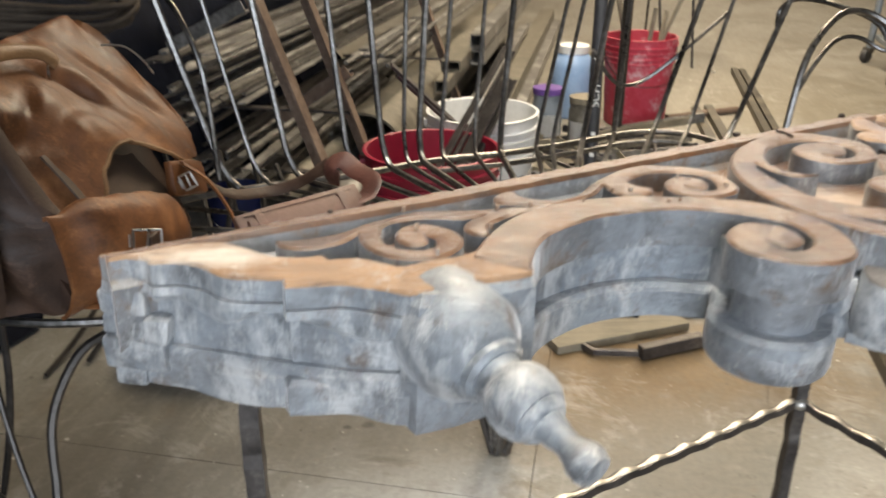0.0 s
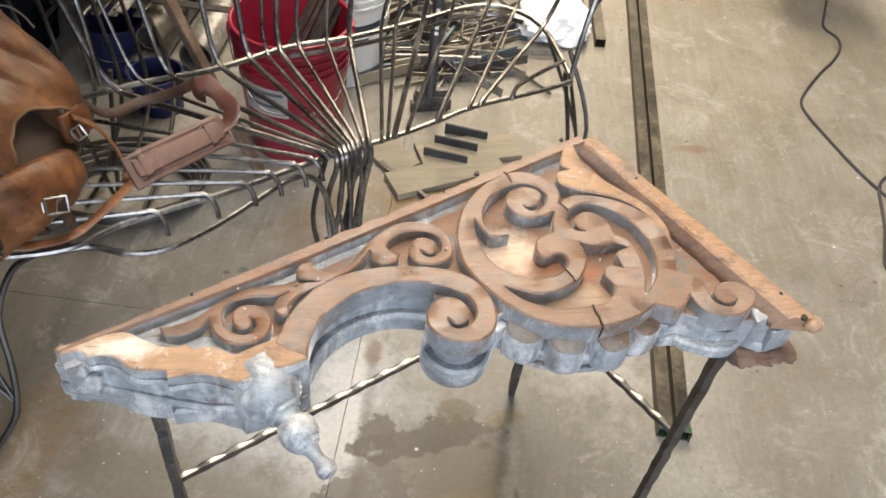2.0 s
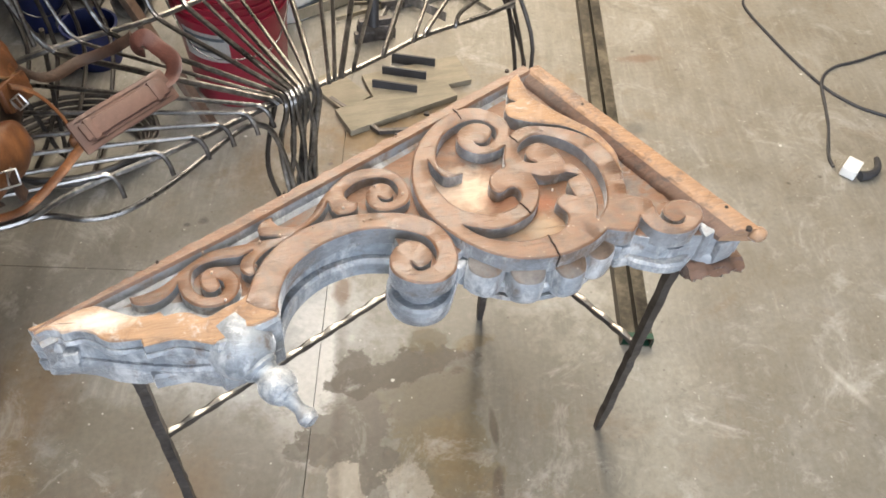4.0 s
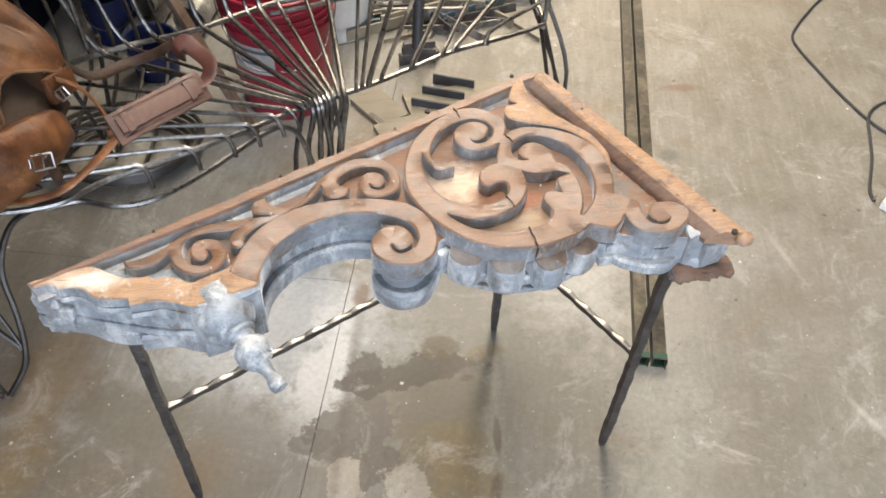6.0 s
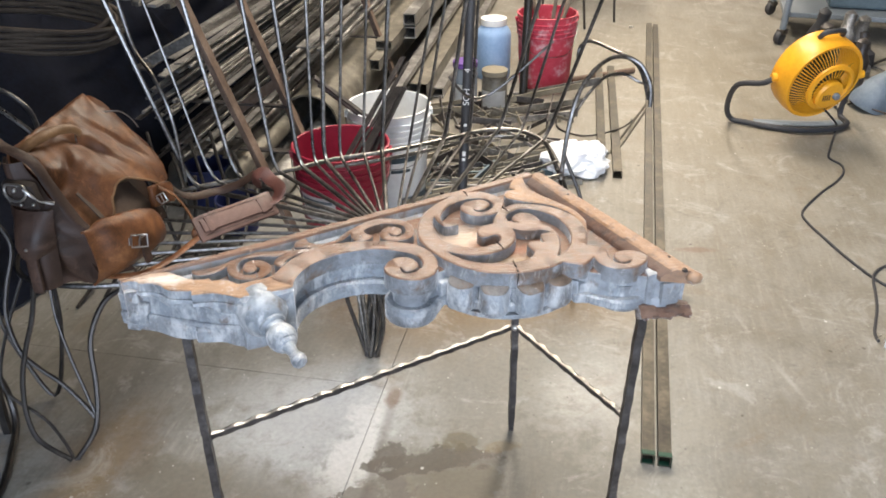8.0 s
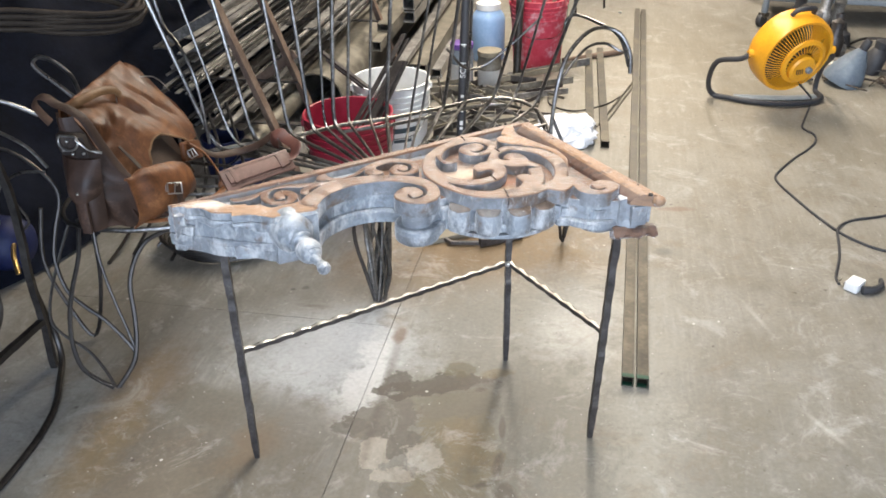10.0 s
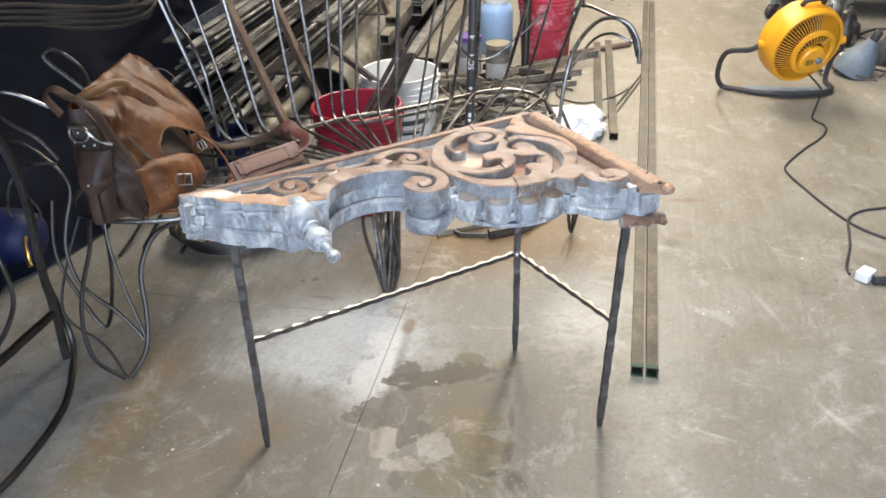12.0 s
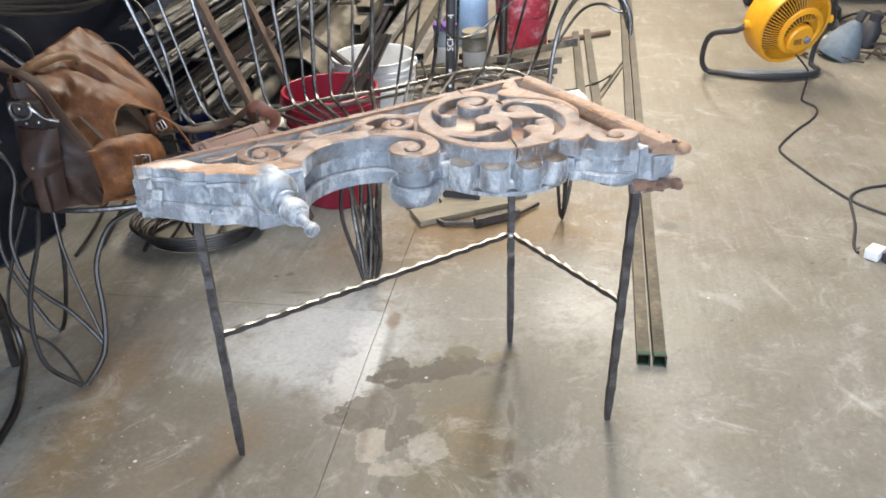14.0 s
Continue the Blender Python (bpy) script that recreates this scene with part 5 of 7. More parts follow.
    rod("top_loop", [(-0.375, 0.98, 1.05), (-0.345, 0.985, 0.955), (-0.28, 1.0, 0.93), (-0.215, 1.01, 0.965), (-0.195, 1.02, 1.05)], 0.0060)
    for dz, dy, r in ((0.0, 0.0, 0.0066), (-0.05, 0.015, 0.0046)):
        rod("arm_loop", [(0.866, 0.925, 0.40), (0.880, 0.935, 0.55), (0.915, 0.97, 0.655 + dz), (0.985, 1.02, 0.715 + dz), (1.052, 1.056, 0.720 + dz), (1.105, 1.05, 0.695 + dz), (1.132, 1.025, 0.64), (1.130, 1.00, 0.585)], r)
    rod("arm_loop", [(0.955, 1.205, 0.67), (0.962, 1.215, 0.705), (0.985, 1.19, 0.728), (1.03, 1.12, 0.725), (1.10, 1.06, 0.69), (1.13, 1.02, 0.60)], 0.0055)
    rod("swag", [(0.560, 1.225, 0.62), (0.62, 1.25, 0.545), (0.69, 1.285, 0.535), (0.78, 1.29, 0.60), (0.90, 1.33, 0.69)], 0.0045)
    # feet
    rod("leg", [(0.862, 0.955, S), (0.905, 0.945, 0.22), (0.934, 0.950, 0.008), (0.968, 0.985, 0.22), (0.90, 1.05, S)], 0.0058, M_DARKROD)
    rod("leg", [(0.868, 0.93, S), (0.93, 0.94, 0.2), (0.938, 0.952, 0.007), (0.94, 0.965, 0.2), (0.86, 1.12, S)], 0.0050, M_DARKROD)
    rod("leg", [(0.27, 0.66, S), (0.235, 0.655, 0.25), (0.262, 0.650, 0.10), (0.285, 0.640, 0.008)], 0.0058, M_DARKROD)
    rod("leg", [(0.36, 0.69, S), (0.335, 0.68, 0.25), (0.318, 0.665, 0.1), (0.295, 0.642, 0.008)], 0.0064, M_DARKROD)
    # left legs take the darker steel, shade put into their colour
    rod("leg", [(-0.20, 0.445, 0.41), (-0.267, 0.440, 0.388), (-0.314, 0.428, 0.356), (-0.349, 0.396, 0.278), (-0.346, 0.358, 0.183), (-0.349, 0.331, 0.114), (-0.364, 0.310, 0.063), (-0.405, 0.284, 0.010)], 0.0066, M_DARKROD)
    rod("leg", [(-0.43, 0.448, 0.412), (-0.423, 0.418, 0.332), (-0.398, 0.380, 0.238), (-0.368, 0.345, 0.150), (-0.352, 0.320, 0.088), (-0.378, 0.300, 0.040), (-0.411, 0.284, 0.008)], 0.0042, M_DARKROD)
    rod("leg", [(-0.471, 0.470, 0.43), (-0.476, 0.422, 0.343), (-0.502, 0.389, 0.260), (-0.516, 0.362, 0.192), (-0.515, 0.331, 0.114), (-0.491, 0.306, 0.052), (-0.417, 0.282, 0.009)], 0.0062, M_DARKROD)
    rod("leg", [(-0.498, 0.475, 0.42), (-0.546, 0.419, 0.297), (-0.571, 0.382, 0.204), (-0.556, 0.361, 0.152), (-0.482, 0.338, 0.095), (-0.443, 0.316, 0.045), (-0.415, 0.288, 0.008)], 0.0040, M_DARKROD)
    rod("arm_loop", [(-0.80, 0.60, 0.56), (-0.70, 0.550, 0.604), (-0.63, 0.540, 0.599), (-0.558, 0.521, 0.551), (-0.514, 0.495, 0.488), (-0.534, 0.459, 0.398), (-0.542, 0.432, 0.331), (-0.521, 0.401, 0.253), (-0.477, 0.383, 0.208), (-0.428, 0.368, 0.171), (-0.372, 0.343, 0.107), (-0.358, 0.328, 0.071), (-0.390, 0.300, 0.025)], 0.0056, M_DARKROD)
    rod("arm_loop", [(-0.70, 0.52, 0.40), (-0.67, 0.46, 0.46), (-0.635, 0.45, 0.536), (-0.579, 0.46, 0.571), (-0.520, 0.47, 0.566)], 0.0040)
    rod("arm_loop", [(-0.76, 0.52, 0.74), (-0.638, 0.500, 0.753), (-0.580, 0.505, 0.740), (-0.520, 0.52, 0.700)], 0.0056)
    rod("arm_loop", [(-0.66, 0.52, 0.72), (-0.63, 0.505, 0.675), (-0.563, 0.500, 0.626), (-0.525, 0.50, 0.565)], 0.0044)
    rod("leg", [(-0.62, 0.60, 0.40), (-0.64, 0.57, 0.25), (-0.60, 0.545, 0.12), (-0.541, 0.525, 0.012), (-0.505, 0.55, 0.12), (-0.50, 0.60, 0.26), (-0.53, 0.66, S)], 0.0060, M_DARKROD)
    rod("leg", [(-0.34, 1.0, S), (-0.30, 1.02, 0.2), (-0.27, 1.03, 0.008), (-0.24, 1.03, 0.2), (-0.2, 0.99, S)], 0.0058, M_DARKROD)
    rod("side_rail", [(-0.42, 0.424, S), (-0.50, 0.47, S), (-0.54, 0.57, S), (-0.52, 0.70, S), (-0.44, 0.80, S), (-0.27, 0.865, S)], 0.0062, M_DARKROD)
    rod("arm_loop", [(-0.50, 0.74, 0.50), (-0.497, 0.75, 0.687), (-0.527, 0.75, 0.752), (-0.574, 0.75, 0.780), (-0.597, 0.75, 0.768), (-0.592, 0.752, 0.745), (-0.55, 0.755, 0.70), (-0.51, 0.755, 0.655), (-0.48, 0.76, 0.60)], 0.0062)
    rod("arm_loop", [(-0.33, 1.02, 0.95), (-0.30, 0.99, 0.80), (-0.25, 0.94, 0.74), (-0.21, 0.90, 0.64), (-0.20, 0.89, 0.45)], 0.0052)


rod_bench()

# ---------------------------------------------------------------- leather satchel on the bench


def satchel():
    bag = thing("satchel", (-0.30, 0.53, 0.435), "worn brown leather satchel with buckles, slumped on the bench", "bag")
    o, l, w = Vector((-0.178, 0.396, 0)), Vector((0.26, 0.9656, 0)), Vector((-0.9656, 0.26, 0))
    LONG = 0.27

    def at(u, d, z):
        return o + l * (u * LONG) + w * d + Vector((0, 0, z))

    def skin(name, us, vs, place, mat, label="", thick=0.004, parent=None):
        """A leather sheet over a grid of two parameters."""
        bm = bmesh.new()
        rows = [[bm.verts.new(place(u, v)) for v in vs] for u in us]
        for a, b in zip(rows, rows[1:]):
            for i in range(len(vs) - 1):
                bm.faces.new((a[i], a[i + 1], b[i + 1], b[i]))
        bmesh.ops.recalc_face_normals(bm, faces=bm.faces)
        bmesh.ops.solidify(bm, geom=bm.faces[:], thickness=thick)
        return part(name, bm, mat, parent or bag, label, True)

    def on(profile, v):
        """A (depth, height) pair at v from 0 to 1 along a smooth profile."""
        line = [(q.x, q.y) for q in curve([(*p, 0) for p in profile], 8)]
        k = max(0.0, min(0.9999, v)) * (len(line) - 1)
        i, f = int(k), k - int(k)
        return tuple(a + (b - a) * f for a, b in zip(line[i], line[i + 1]))

    def steps(pairs, x):
        """Smooth value between (x, y) pairs."""
        for (x0, y0), (x1, y1) in zip(pairs, pairs[1:]):
            if x <= x1:
                f = max(0.0, (x - x0) / (x1 - x0))
                return y0 + (y1 - y0) * f * f * (3 - 2 * f)
        return pairs[-1][1]

    def crease(u, v, s):
        return 0.009 * noise.noise(Vector((u * 3.2, v * 3.0, s))) + 0.005 * noise.noise(Vector((u * 8, v * 7, s + 4))) + 0.002 * noise.noise(Vector((u * 20, v * 18, s + 9)))

    us = [-0.12 + 1.12 * i / 20 for i in range(21)]
    body = [(0.095, 0.438), (0.14, 0.434), (0.215, 0.438), (0.240, 0.55), (0.250, 0.66), (0.240, 0.690), (0.205, 0.652), (0.172, 0.600), (0.135, 0.53), (0.095, 0.438)]
    bm, rows = bmesh.new(), []
    for u in us:
        s = 0.90 + 0.10 * math.sin(math.pi * min(1, max(0, (u + 0.12) / 1.12)))
        rows.append([bm.verts.new(at(u, 0.15 + (d - 0.15) * s, 0.57 + (z - 0.57) * s + 0.4 * crease(u, d * 5, 1))) for d, z in (on(body, k / 40) for k in range(40))])
    for a, b in zip(rows, rows[1:]):
        for k in range(40):
            bm.faces.new((a[k], a[(k + 1) % 40], b[(k + 1) % 40], b[k]))
    bm.faces.new(rows[0]), bm.faces.new(rows[-1])
    part("body", bm, M_LEATHER_D, bag, "dark brown leather body", True)

    # the flap hangs closer to the body at its near end than at its far end
    hang = ((0.0, [(0.262, 0.62), (0.268, 0.70), (0.260, 0.745), (0.236, 0.728), (0.202, 0.686), (0.175, 0.640), (0.150, 0.597), (0.112, 0.546)]),
            (0.5, [(0.262, 0.62), (0.270, 0.71), (0.268, 0.752), (0.236, 0.737), (0.197, 0.711), (0.162, 0.672), (0.114, 0.640), (0.070, 0.585)]),
            (1.0, [(0.262, 0.62), (0.275, 0.72), (0.270, 0.764), (0.246, 0.760), (0.199, 0.712), (0.144, 0.652), (0.100, 0.606), (0.070, 0.556)]))
    reach = [(-0.2, 0.90), (0.0, 0.95), (0.12, 0.99), (0.22, 0.98), (0.30, 0.92), (0.40, 0.895), (0.55, 0.90), (0.70, 0.935), (0.86, 0.99), (0.97, 0.98), (1.04, 0.90), (1.09, 0.72)]

    def fold(u, v, u0, v0, u1, v1, wide):
        """1 on the line of a crease between two places, falling off to its sides."""
        ax, ay = u1 - u0, v1 - v0
        k = max(0.0, min(1.0, ((u - u0) * ax + (v - v0) * ay) / (ax * ax + ay * ay)))
        far = math.hypot(u - u0 - k * ax, v - v0 - k * ay)
        return math.exp(-(far / wide) ** 2) * math.sin(math.pi * (0.15 + 0.7 * k))

    def flap(u, v):
        u = u - 0.10 * max(0.0, 0.3 - u) * v * 2.2
        s = v * steps(reach, u)
        (a, pa), (b, pb) = (hang[0], hang[1]) if u < 0.5 else (hang[1], hang[2])
        f = max(0.0, min(1.0, (u - a) / (b - a)))
        (da, za), (db, zb) = on(pa, s), on(pb, s)
        c = 0.9 * crease(u, v, 2)
        c += 0.010 * fold(u, v, 0.30, 0.80, 0.42, 0.98, 0.09) + 0.010 * fold(u, v, 0.60, 0.62, 0.74, 0.90, 0.08) - 0.011 * fold(u, v, 0.45, 0.60, 0.62, 0.80, 0.035)
        c += 0.010 * fold(u, v, 0.08, 0.62, 0.34, 0.74, 0.06) - 0.010 * fold(u, v, 0.02, 0.74, 0.28, 0.62, 0.035) - 0.008 * fold(u, v, 0.75, 0.55, 0.95, 0.80, 0.03)
        return at(u + 0.02 * noise.noise(Vector((v * 5, 1, 1))), da + (db - da) * f - 0.6 * c, za + (zb - za) * f + 0.9 * c)

    cover = skin("flap", [-0.04 + 1.12 * i / 60 for i in range(61)], [k / 48 for k in range(49)], flap, M_LEATHER, "large tan flap, creased and scuffed", 0.0055)

    belly = [(0.074, 0.568), (0.055, 0.574), (0.035, 0.558), (0.021, 0.522), (0.028, 0.478), (0.055, 0.446), (0.085, 0.440)]

    def pouch(u, v):
        k = max(0.05, 1 - abs((u - 0.26) / 0.40) ** 3)
        d, z = on(belly, v)
        tip = -0.10 * (u - 0.26) * (1 - v)
        return at(u, 0.06 * max(0.0, 0.30 - u) + 0.075 + (d - 0.075) * (0.40 + 0.60 * k) + 0.5 * crease(u, v, 5), 0.44 + (z - 0.44) * (0.74 + 0.26 * k) + tip + crease(u, v, 7))

    skin("front_pouch", [-0.20 + 0.85 * i / 24 for i in range(25)], [k / 20 for k in range(21)], pouch, M_LEATHER, "tan front pouch, gaping open", 0.005)

    def lining(u, v):
        return at(u, 0.150 - 0.075 * v - 0.02 * u + 0.010 * math.sin(u * 9), 0.630 - 0.095 * v - 0.05 * u + 0.008 * math.sin(u * 7 + 2 * v))

    skin("lining", [0.10 + 0.62 * i / 16 for i in range(17)], [k / 6 for k in range(7)], lining, M_LINING, "dull brown lining in the gap", 0.003)

    def end_panel(s, v):
        """The near end, from its outer edge (s = 0) to the edge strap (s = 1), bellied and pleated."""
        z = 0.437 + 0.302 * v
        d0 = 0.257 + 0.018 * math.sin(math.pi * min(1, 1.25 * v))
        d1 = steps([(0.0, 0.060), (0.25, 0.072), (0.40, 0.095), (0.64, 0.146), (0.80, 0.171), (1.0, 0.200)], v)
        puff = math.sin(math.pi * (0.08 + 0.72 * s)) ** 0.8 * (0.30 + 0.70 * math.sin(math.pi * (0.12 + 0.70 * v)))
        pleat = 0.030 * math.sin(17 * s + 3 * v) * max(0.0, 1 - 1.5 * v) * min(1.0, 2 * s)
        return at(-0.08 - 0.26 * puff + pleat + 0.34 * s ** 2.2 * (1 - v) ** 1.5 + 1.0 * crease(s, v, 9), d0 + (d1 - d0) * s, z)

    gusset = skin("gusset", [i / 36 for i in range(37)], [k / 30 for k in range(31)], end_panel, M_LEATHER_D, "dark brown end gusset", 0.006)
    way = math.degrees(math.atan2(w.y, w.x))

    def slab(name, u, d, z, sx, sy, sz, tilt, mat, label="", bevel=0.006, parent=gusset, spin=0):
        bm = bmesh.new()
        box(bm, Matrix.Translation(at(u, d, z)) @ pose(0, 0, 0, 0, 0, way) @ pose(0, 0, 0, tilt, spin, 0), sx, sy, sz, bevel)
        bmesh.ops.subdivide_edges(bm, edges=bm.edges[:], cuts=2, use_grid_fill=True)
        for v in bm.verts:
            v.co += Vector((1, 1, 1)) * 0.004 * noise.noise(v.co * 26)
        return part(name, bm, mat, parent, label, True)

    def pocket(a, b):
        k = 1 - abs(a) ** 3 * 0.9
        edge = 1 - 0.16 * max(0.0, (b - 0.7) / 0.3) ** 2
        return at(-0.30 - 0.13 * k * (0.35 + 0.65 * math.sin(math.pi * (0.1 + 0.62 * b))) + 0.5 * crease(a, b, 21), 0.186 - 0.040 * a * edge + 0.010 * b, 0.590 - 0.132 * b)

    def pocket_lid(a, b):
        k = 1 - abs(a) ** 3 * 0.8
        edge = 1 - 0.22 * max(0.0, (b - 0.72) / 0.28) ** 2
        droop = 0.010 * (1 - a * a) * b
        return at(-0.30 - 0.20 * k * math.sin(math.pi * (0.10 + 0.50 * b)) + 0.5 * crease(a, b, 25), 0.181 - 0.047 * a * edge + 0.006 * b, 0.648 - 0.092 * b - droop)

    grid_a, grid_b = [-1 + 2 * i / 16 for i in range(17)], [k / 14 for k in range(15)]
    skin("pocket", grid_a, grid_b, pocket, M_LEATHER_D, "small end pocket", 0.005, gusset)
    skin("pocket_flap", grid_a, grid_b, pocket_lid, M_LEATHER_D, "rounded pocket flap", 0.0055, gusset)
    slab("pocket_tab", -0.470, 0.182, 0.520, 0.025, 0.010, 0.105, 5, M_LEATHER_D, "", 0.003)
    slab("ring_patch", -0.300, 0.196, 0.678, 0.074, 0.022, 0.058, -8, M_LEATHER_K, "black leather patch", 0.004)
    bm = bmesh.new()                                        # D-shaped ring hanging from its patch
    c = at(-0.375, 0.196, 0.694)
    tube(bm, [c + w * 0.025 * math.cos(a) + l * 0.004 * math.sin(a) + Vector((0, 0, 0.021 * min(0.62, math.sin(a)))) for a in (2 * math.pi * k / 26 for k in range(26))], 0.0027, 8, True)
    part("d_ring", bm, M_BUCKLE, gusset, "nickel ring", True)
    bm = bmesh.new()
    tube(bm, curve([at(-0.385, 0.174, 0.702), at(-0.38, 0.162, 0.690), at(-0.36, 0.150, 0.674), at(-0.33, 0.141, 0.668), at(-0.30, 0.128, 0.662)], 5), 0.0024, 8, taper=lambda u: 1 + 0.5 * math.sin(9 * u))
    part("snap_hook", bm, M_BUCKLE, gusset, "nickel snap hook", True)
    for u, d, z, r in ((-0.365, 0.200, 0.694, 0.0048), (-0.365, 0.193, 0.662, 0.0042), (-0.355, 0.166, 0.664, 0.0042), (-0.350, 0.218, 0.668, 0.0036), (-0.500, 0.182, 0.575, 0.0040)):
        bm = bmesh.new()
        bmesh.ops.create_icosphere(bm, subdivisions=2, radius=r, matrix=Matrix.Translation(at(u, d, z)))
        part("rivet", bm, M_BUCKLE, gusset, "", True)

    def belt(name, pts, wide, thick, mat, label="", parent=bag, lead=None):
        bm = bmesh.new()
        tube(bm, curve(pts, 7), wide, 10, flat=thick / wide, lead=lead)
        return part(name, bm, mat, parent, label, True)

    belt("edge_strap", [at(-0.04, 0.300, 0.700), at(-0.08, 0.316, 0.735), at(-0.10, 0.317, 0.755), at(-0.10, 0.300, 0.772), at(-0.10, 0.278, 0.770), at(-0.11, 0.256, 0.757), at(-0.12, 0.225, 0.748), at(-0.12, 0.192, 0.726), at(-0.12, 0.168, 0.678), at(-0.12, 0.143, 0.628), at(-0.12, 0.116, 0.584), at(-0.10, 0.094, 0.556), at(-0.04, 0.080, 0.530)], 0.014, 0.0035, M_LEATHER_D, "dark folded edge strap", bag, l)
    belt("handle", [at(-0.03, 0.244, 0.732), at(0.06, 0.238, 0.742), at(0.22, 0.226, 0.748), at(0.38, 0.218, 0.746), at(0.49, 0.206, 0.738), at(0.54, 0.198, 0.722)], 0.0115, 0.0055, M_STRAP, "tan carrying handle", bag, Vector((-0.55, 0.15, 0.8)))
    bm = bmesh.new()                                        # torn edge of light leather along the flap's mouth
    rim = [flap(0.10 + 0.80 * k / 40, 1.0) for k in range(41)]
    tube(bm, rim, 0.0030, 6)
    part("worn_edge", bm, M_STRAP, cover, "rubbed pale edge", True)
    bm = bmesh.new()
    c = at(0.52, 0.208, 0.712)
    tube(bm, [c + l * 0.012 * math.cos(a) + Vector((0, 0, 0.008 * math.sin(a))) + w * 0.008 * math.cos(a) for a in (2 * math.pi * k / 14 for k in range(14))], 0.0015, 6, True)
    part("handle_ring", bm, M_BUCKLE, bag, "nickel ring", True)

    def buckle(u, d, z, wide, high, spin, parent):
        """A square buckle with its prong, lying on leather that faces up, out and along the bag."""
        bm = bmesh.new()
        n = (-w * 0.62 - l * 0.60 + Vector((0, 0, 0.50))).normalized()
        m = Matrix.Translation(at(u, d, z)) @ n.to_track_quat("Z", "Y").to_matrix().to_4x4() @ pose(0, 0, 0, 0, 0, spin)
        pts = [m @ Vector((x * wide, y * high, 0)) for x, y in ((-0.5, -0.5), (0.5, -0.5), (0.5, 0.5), (-0.5, 0.5))]
        tube(bm, [p.lerp(q, k / 4) for p, q in zip(pts, pts[1:] + pts[:1]) for k in range(4)], 0.0019, 6, True)
        tube(bm, [m @ Vector((-0.05 * wide, -0.5 * high, 0)), m @ Vector((0.05 * wide, 0.52 * high, 0.004))], 0.0015, 6)
        tube(bm, [m @ Vector((-0.62 * wide, -0.3 * high, -0.002)), m @ Vector((-0.62 * wide, 0.3 * high, -0.002))], 0.0014, 6)
        part("buckle", bm, M_BUCKLE, parent, "nickel roller buckle", True)

    buckle(0.03, 0.012, 0.535, 0.034, 0.027, -12, bag)
    buckle(0.66, 0.044, 0.554, 0.018, 0.022, 15, bag)
    slab("closure_strap", 0.10, 0.012, 0.505, 0.008, 0.030, 0.070, -8, M_LEATHER_D, "", 0.003, bag)
    slab("closure_strap", 0.80, 0.068, 0.545, 0.016, 0.090, 0.052, 14, M_LEATHER, "", 0.006, bag, 14)
    belt("shoulder_strap", [at(0.72, 0.060, 0.575), at(0.80, 0.035, 0.545), at(0.80, 0.005, 0.500), at(0.74, -0.015, 0.468), Vector((-0.112, 0.560, 0.462)), Vector((-0.080, 0.565, 0.470))], 0.011, 0.003, M_LEATHER, "tan shoulder strap")
    belt("shoulder_strap", [Vector((-0.316, 0.420, 0.452)), Vector((-0.275, 0.405, 0.447)), Vector((-0.196, 0.420, 0.445)), Vector((-0.146, 0.480, 0.446)), Vector((-0.108, 0.530, 0.458)), Vector((-0.085, 0.556, 0.470))], 0.010, 0.003, M_LEATHER, "tan shoulder strap")
    belt("shoulder_strap", [at(1.10, 0.16, 0.60), at(1.20, 0.08, 0.49), Vector((-0.11, 0.82, 0.450)), Vector((-0.05, 0.83, 0.462)), Vector((-0.01, 0.815, 0.490)), Vector((0.008, 0.805, 0.508))], 0.012, 0.003, M_LEATHER_D, "dark shoulder strap")
    bm = bmesh.new()
    tube(bm, curve([at(1.02, 0.215, 0.725), at(1.10, 0.19, 0.72), at(1.14, 0.17, 0.70), at(1.12, 0.15, 0.68)], 5), 0.0016, 6)
    part("chain_clip", bm, M_BUCKLE, bag, "nickel clip", True)
    a, b = Vector((-0.100, 0.548, 0.474)), Vector((0.072, 0.682, 0.486))
    g = (b - a).normalized()
    turn = Matrix.Translation((a + b) / 2) @ pose(0, 0, 0, 0, 0, math.degrees(math.atan2(g.y, g.x))) @ pose(0, 0, 0, 40, 0, 0)
    bm = bmesh.new()
    box(bm, turn, 0.215, 0.066, 0.011, 0.005)
    bmesh.ops.subdivide_edges(bm, edges=bm.edges[:], cuts=3, use_grid_fill=True)
    for v in bm.verts:
        v.co += Vector((0.3, 0.3, 1)) * 0.005 * noise.noise(v.co * 14)
    pad = part("shoulder_pad", bm, M_LEATHER_P, bag, "stitched brown shoulder pad", True)
    bm = bmesh.new()
    box(bm, turn @ pose(0, 0, 0.008), 0.190, 0.034, 0.009, 0.004)
    part("pad_sleeve", bm, M_LEATHER_P, pad, "", True)
    for s in (-0.075, 0.070):
        bm = bmesh.new()
        box(bm, turn @ pose(s, 0, 0.009), 0.016, 0.042, 0.012, 0.004)
        part("pad_loop", bm, M_LEATHER_P, pad, "", True)
    for s in (-0.024, 0.024):
        bm = bmesh.new()
        tube(bm, [turn @ Vector((-0.095 + 0.19 * k / 6, s, 0.0062)) for k in range(7)], 0.0009, 5)
        part("stitching", bm, M_LEATHER_D, pad)
    bm = bmesh.new()
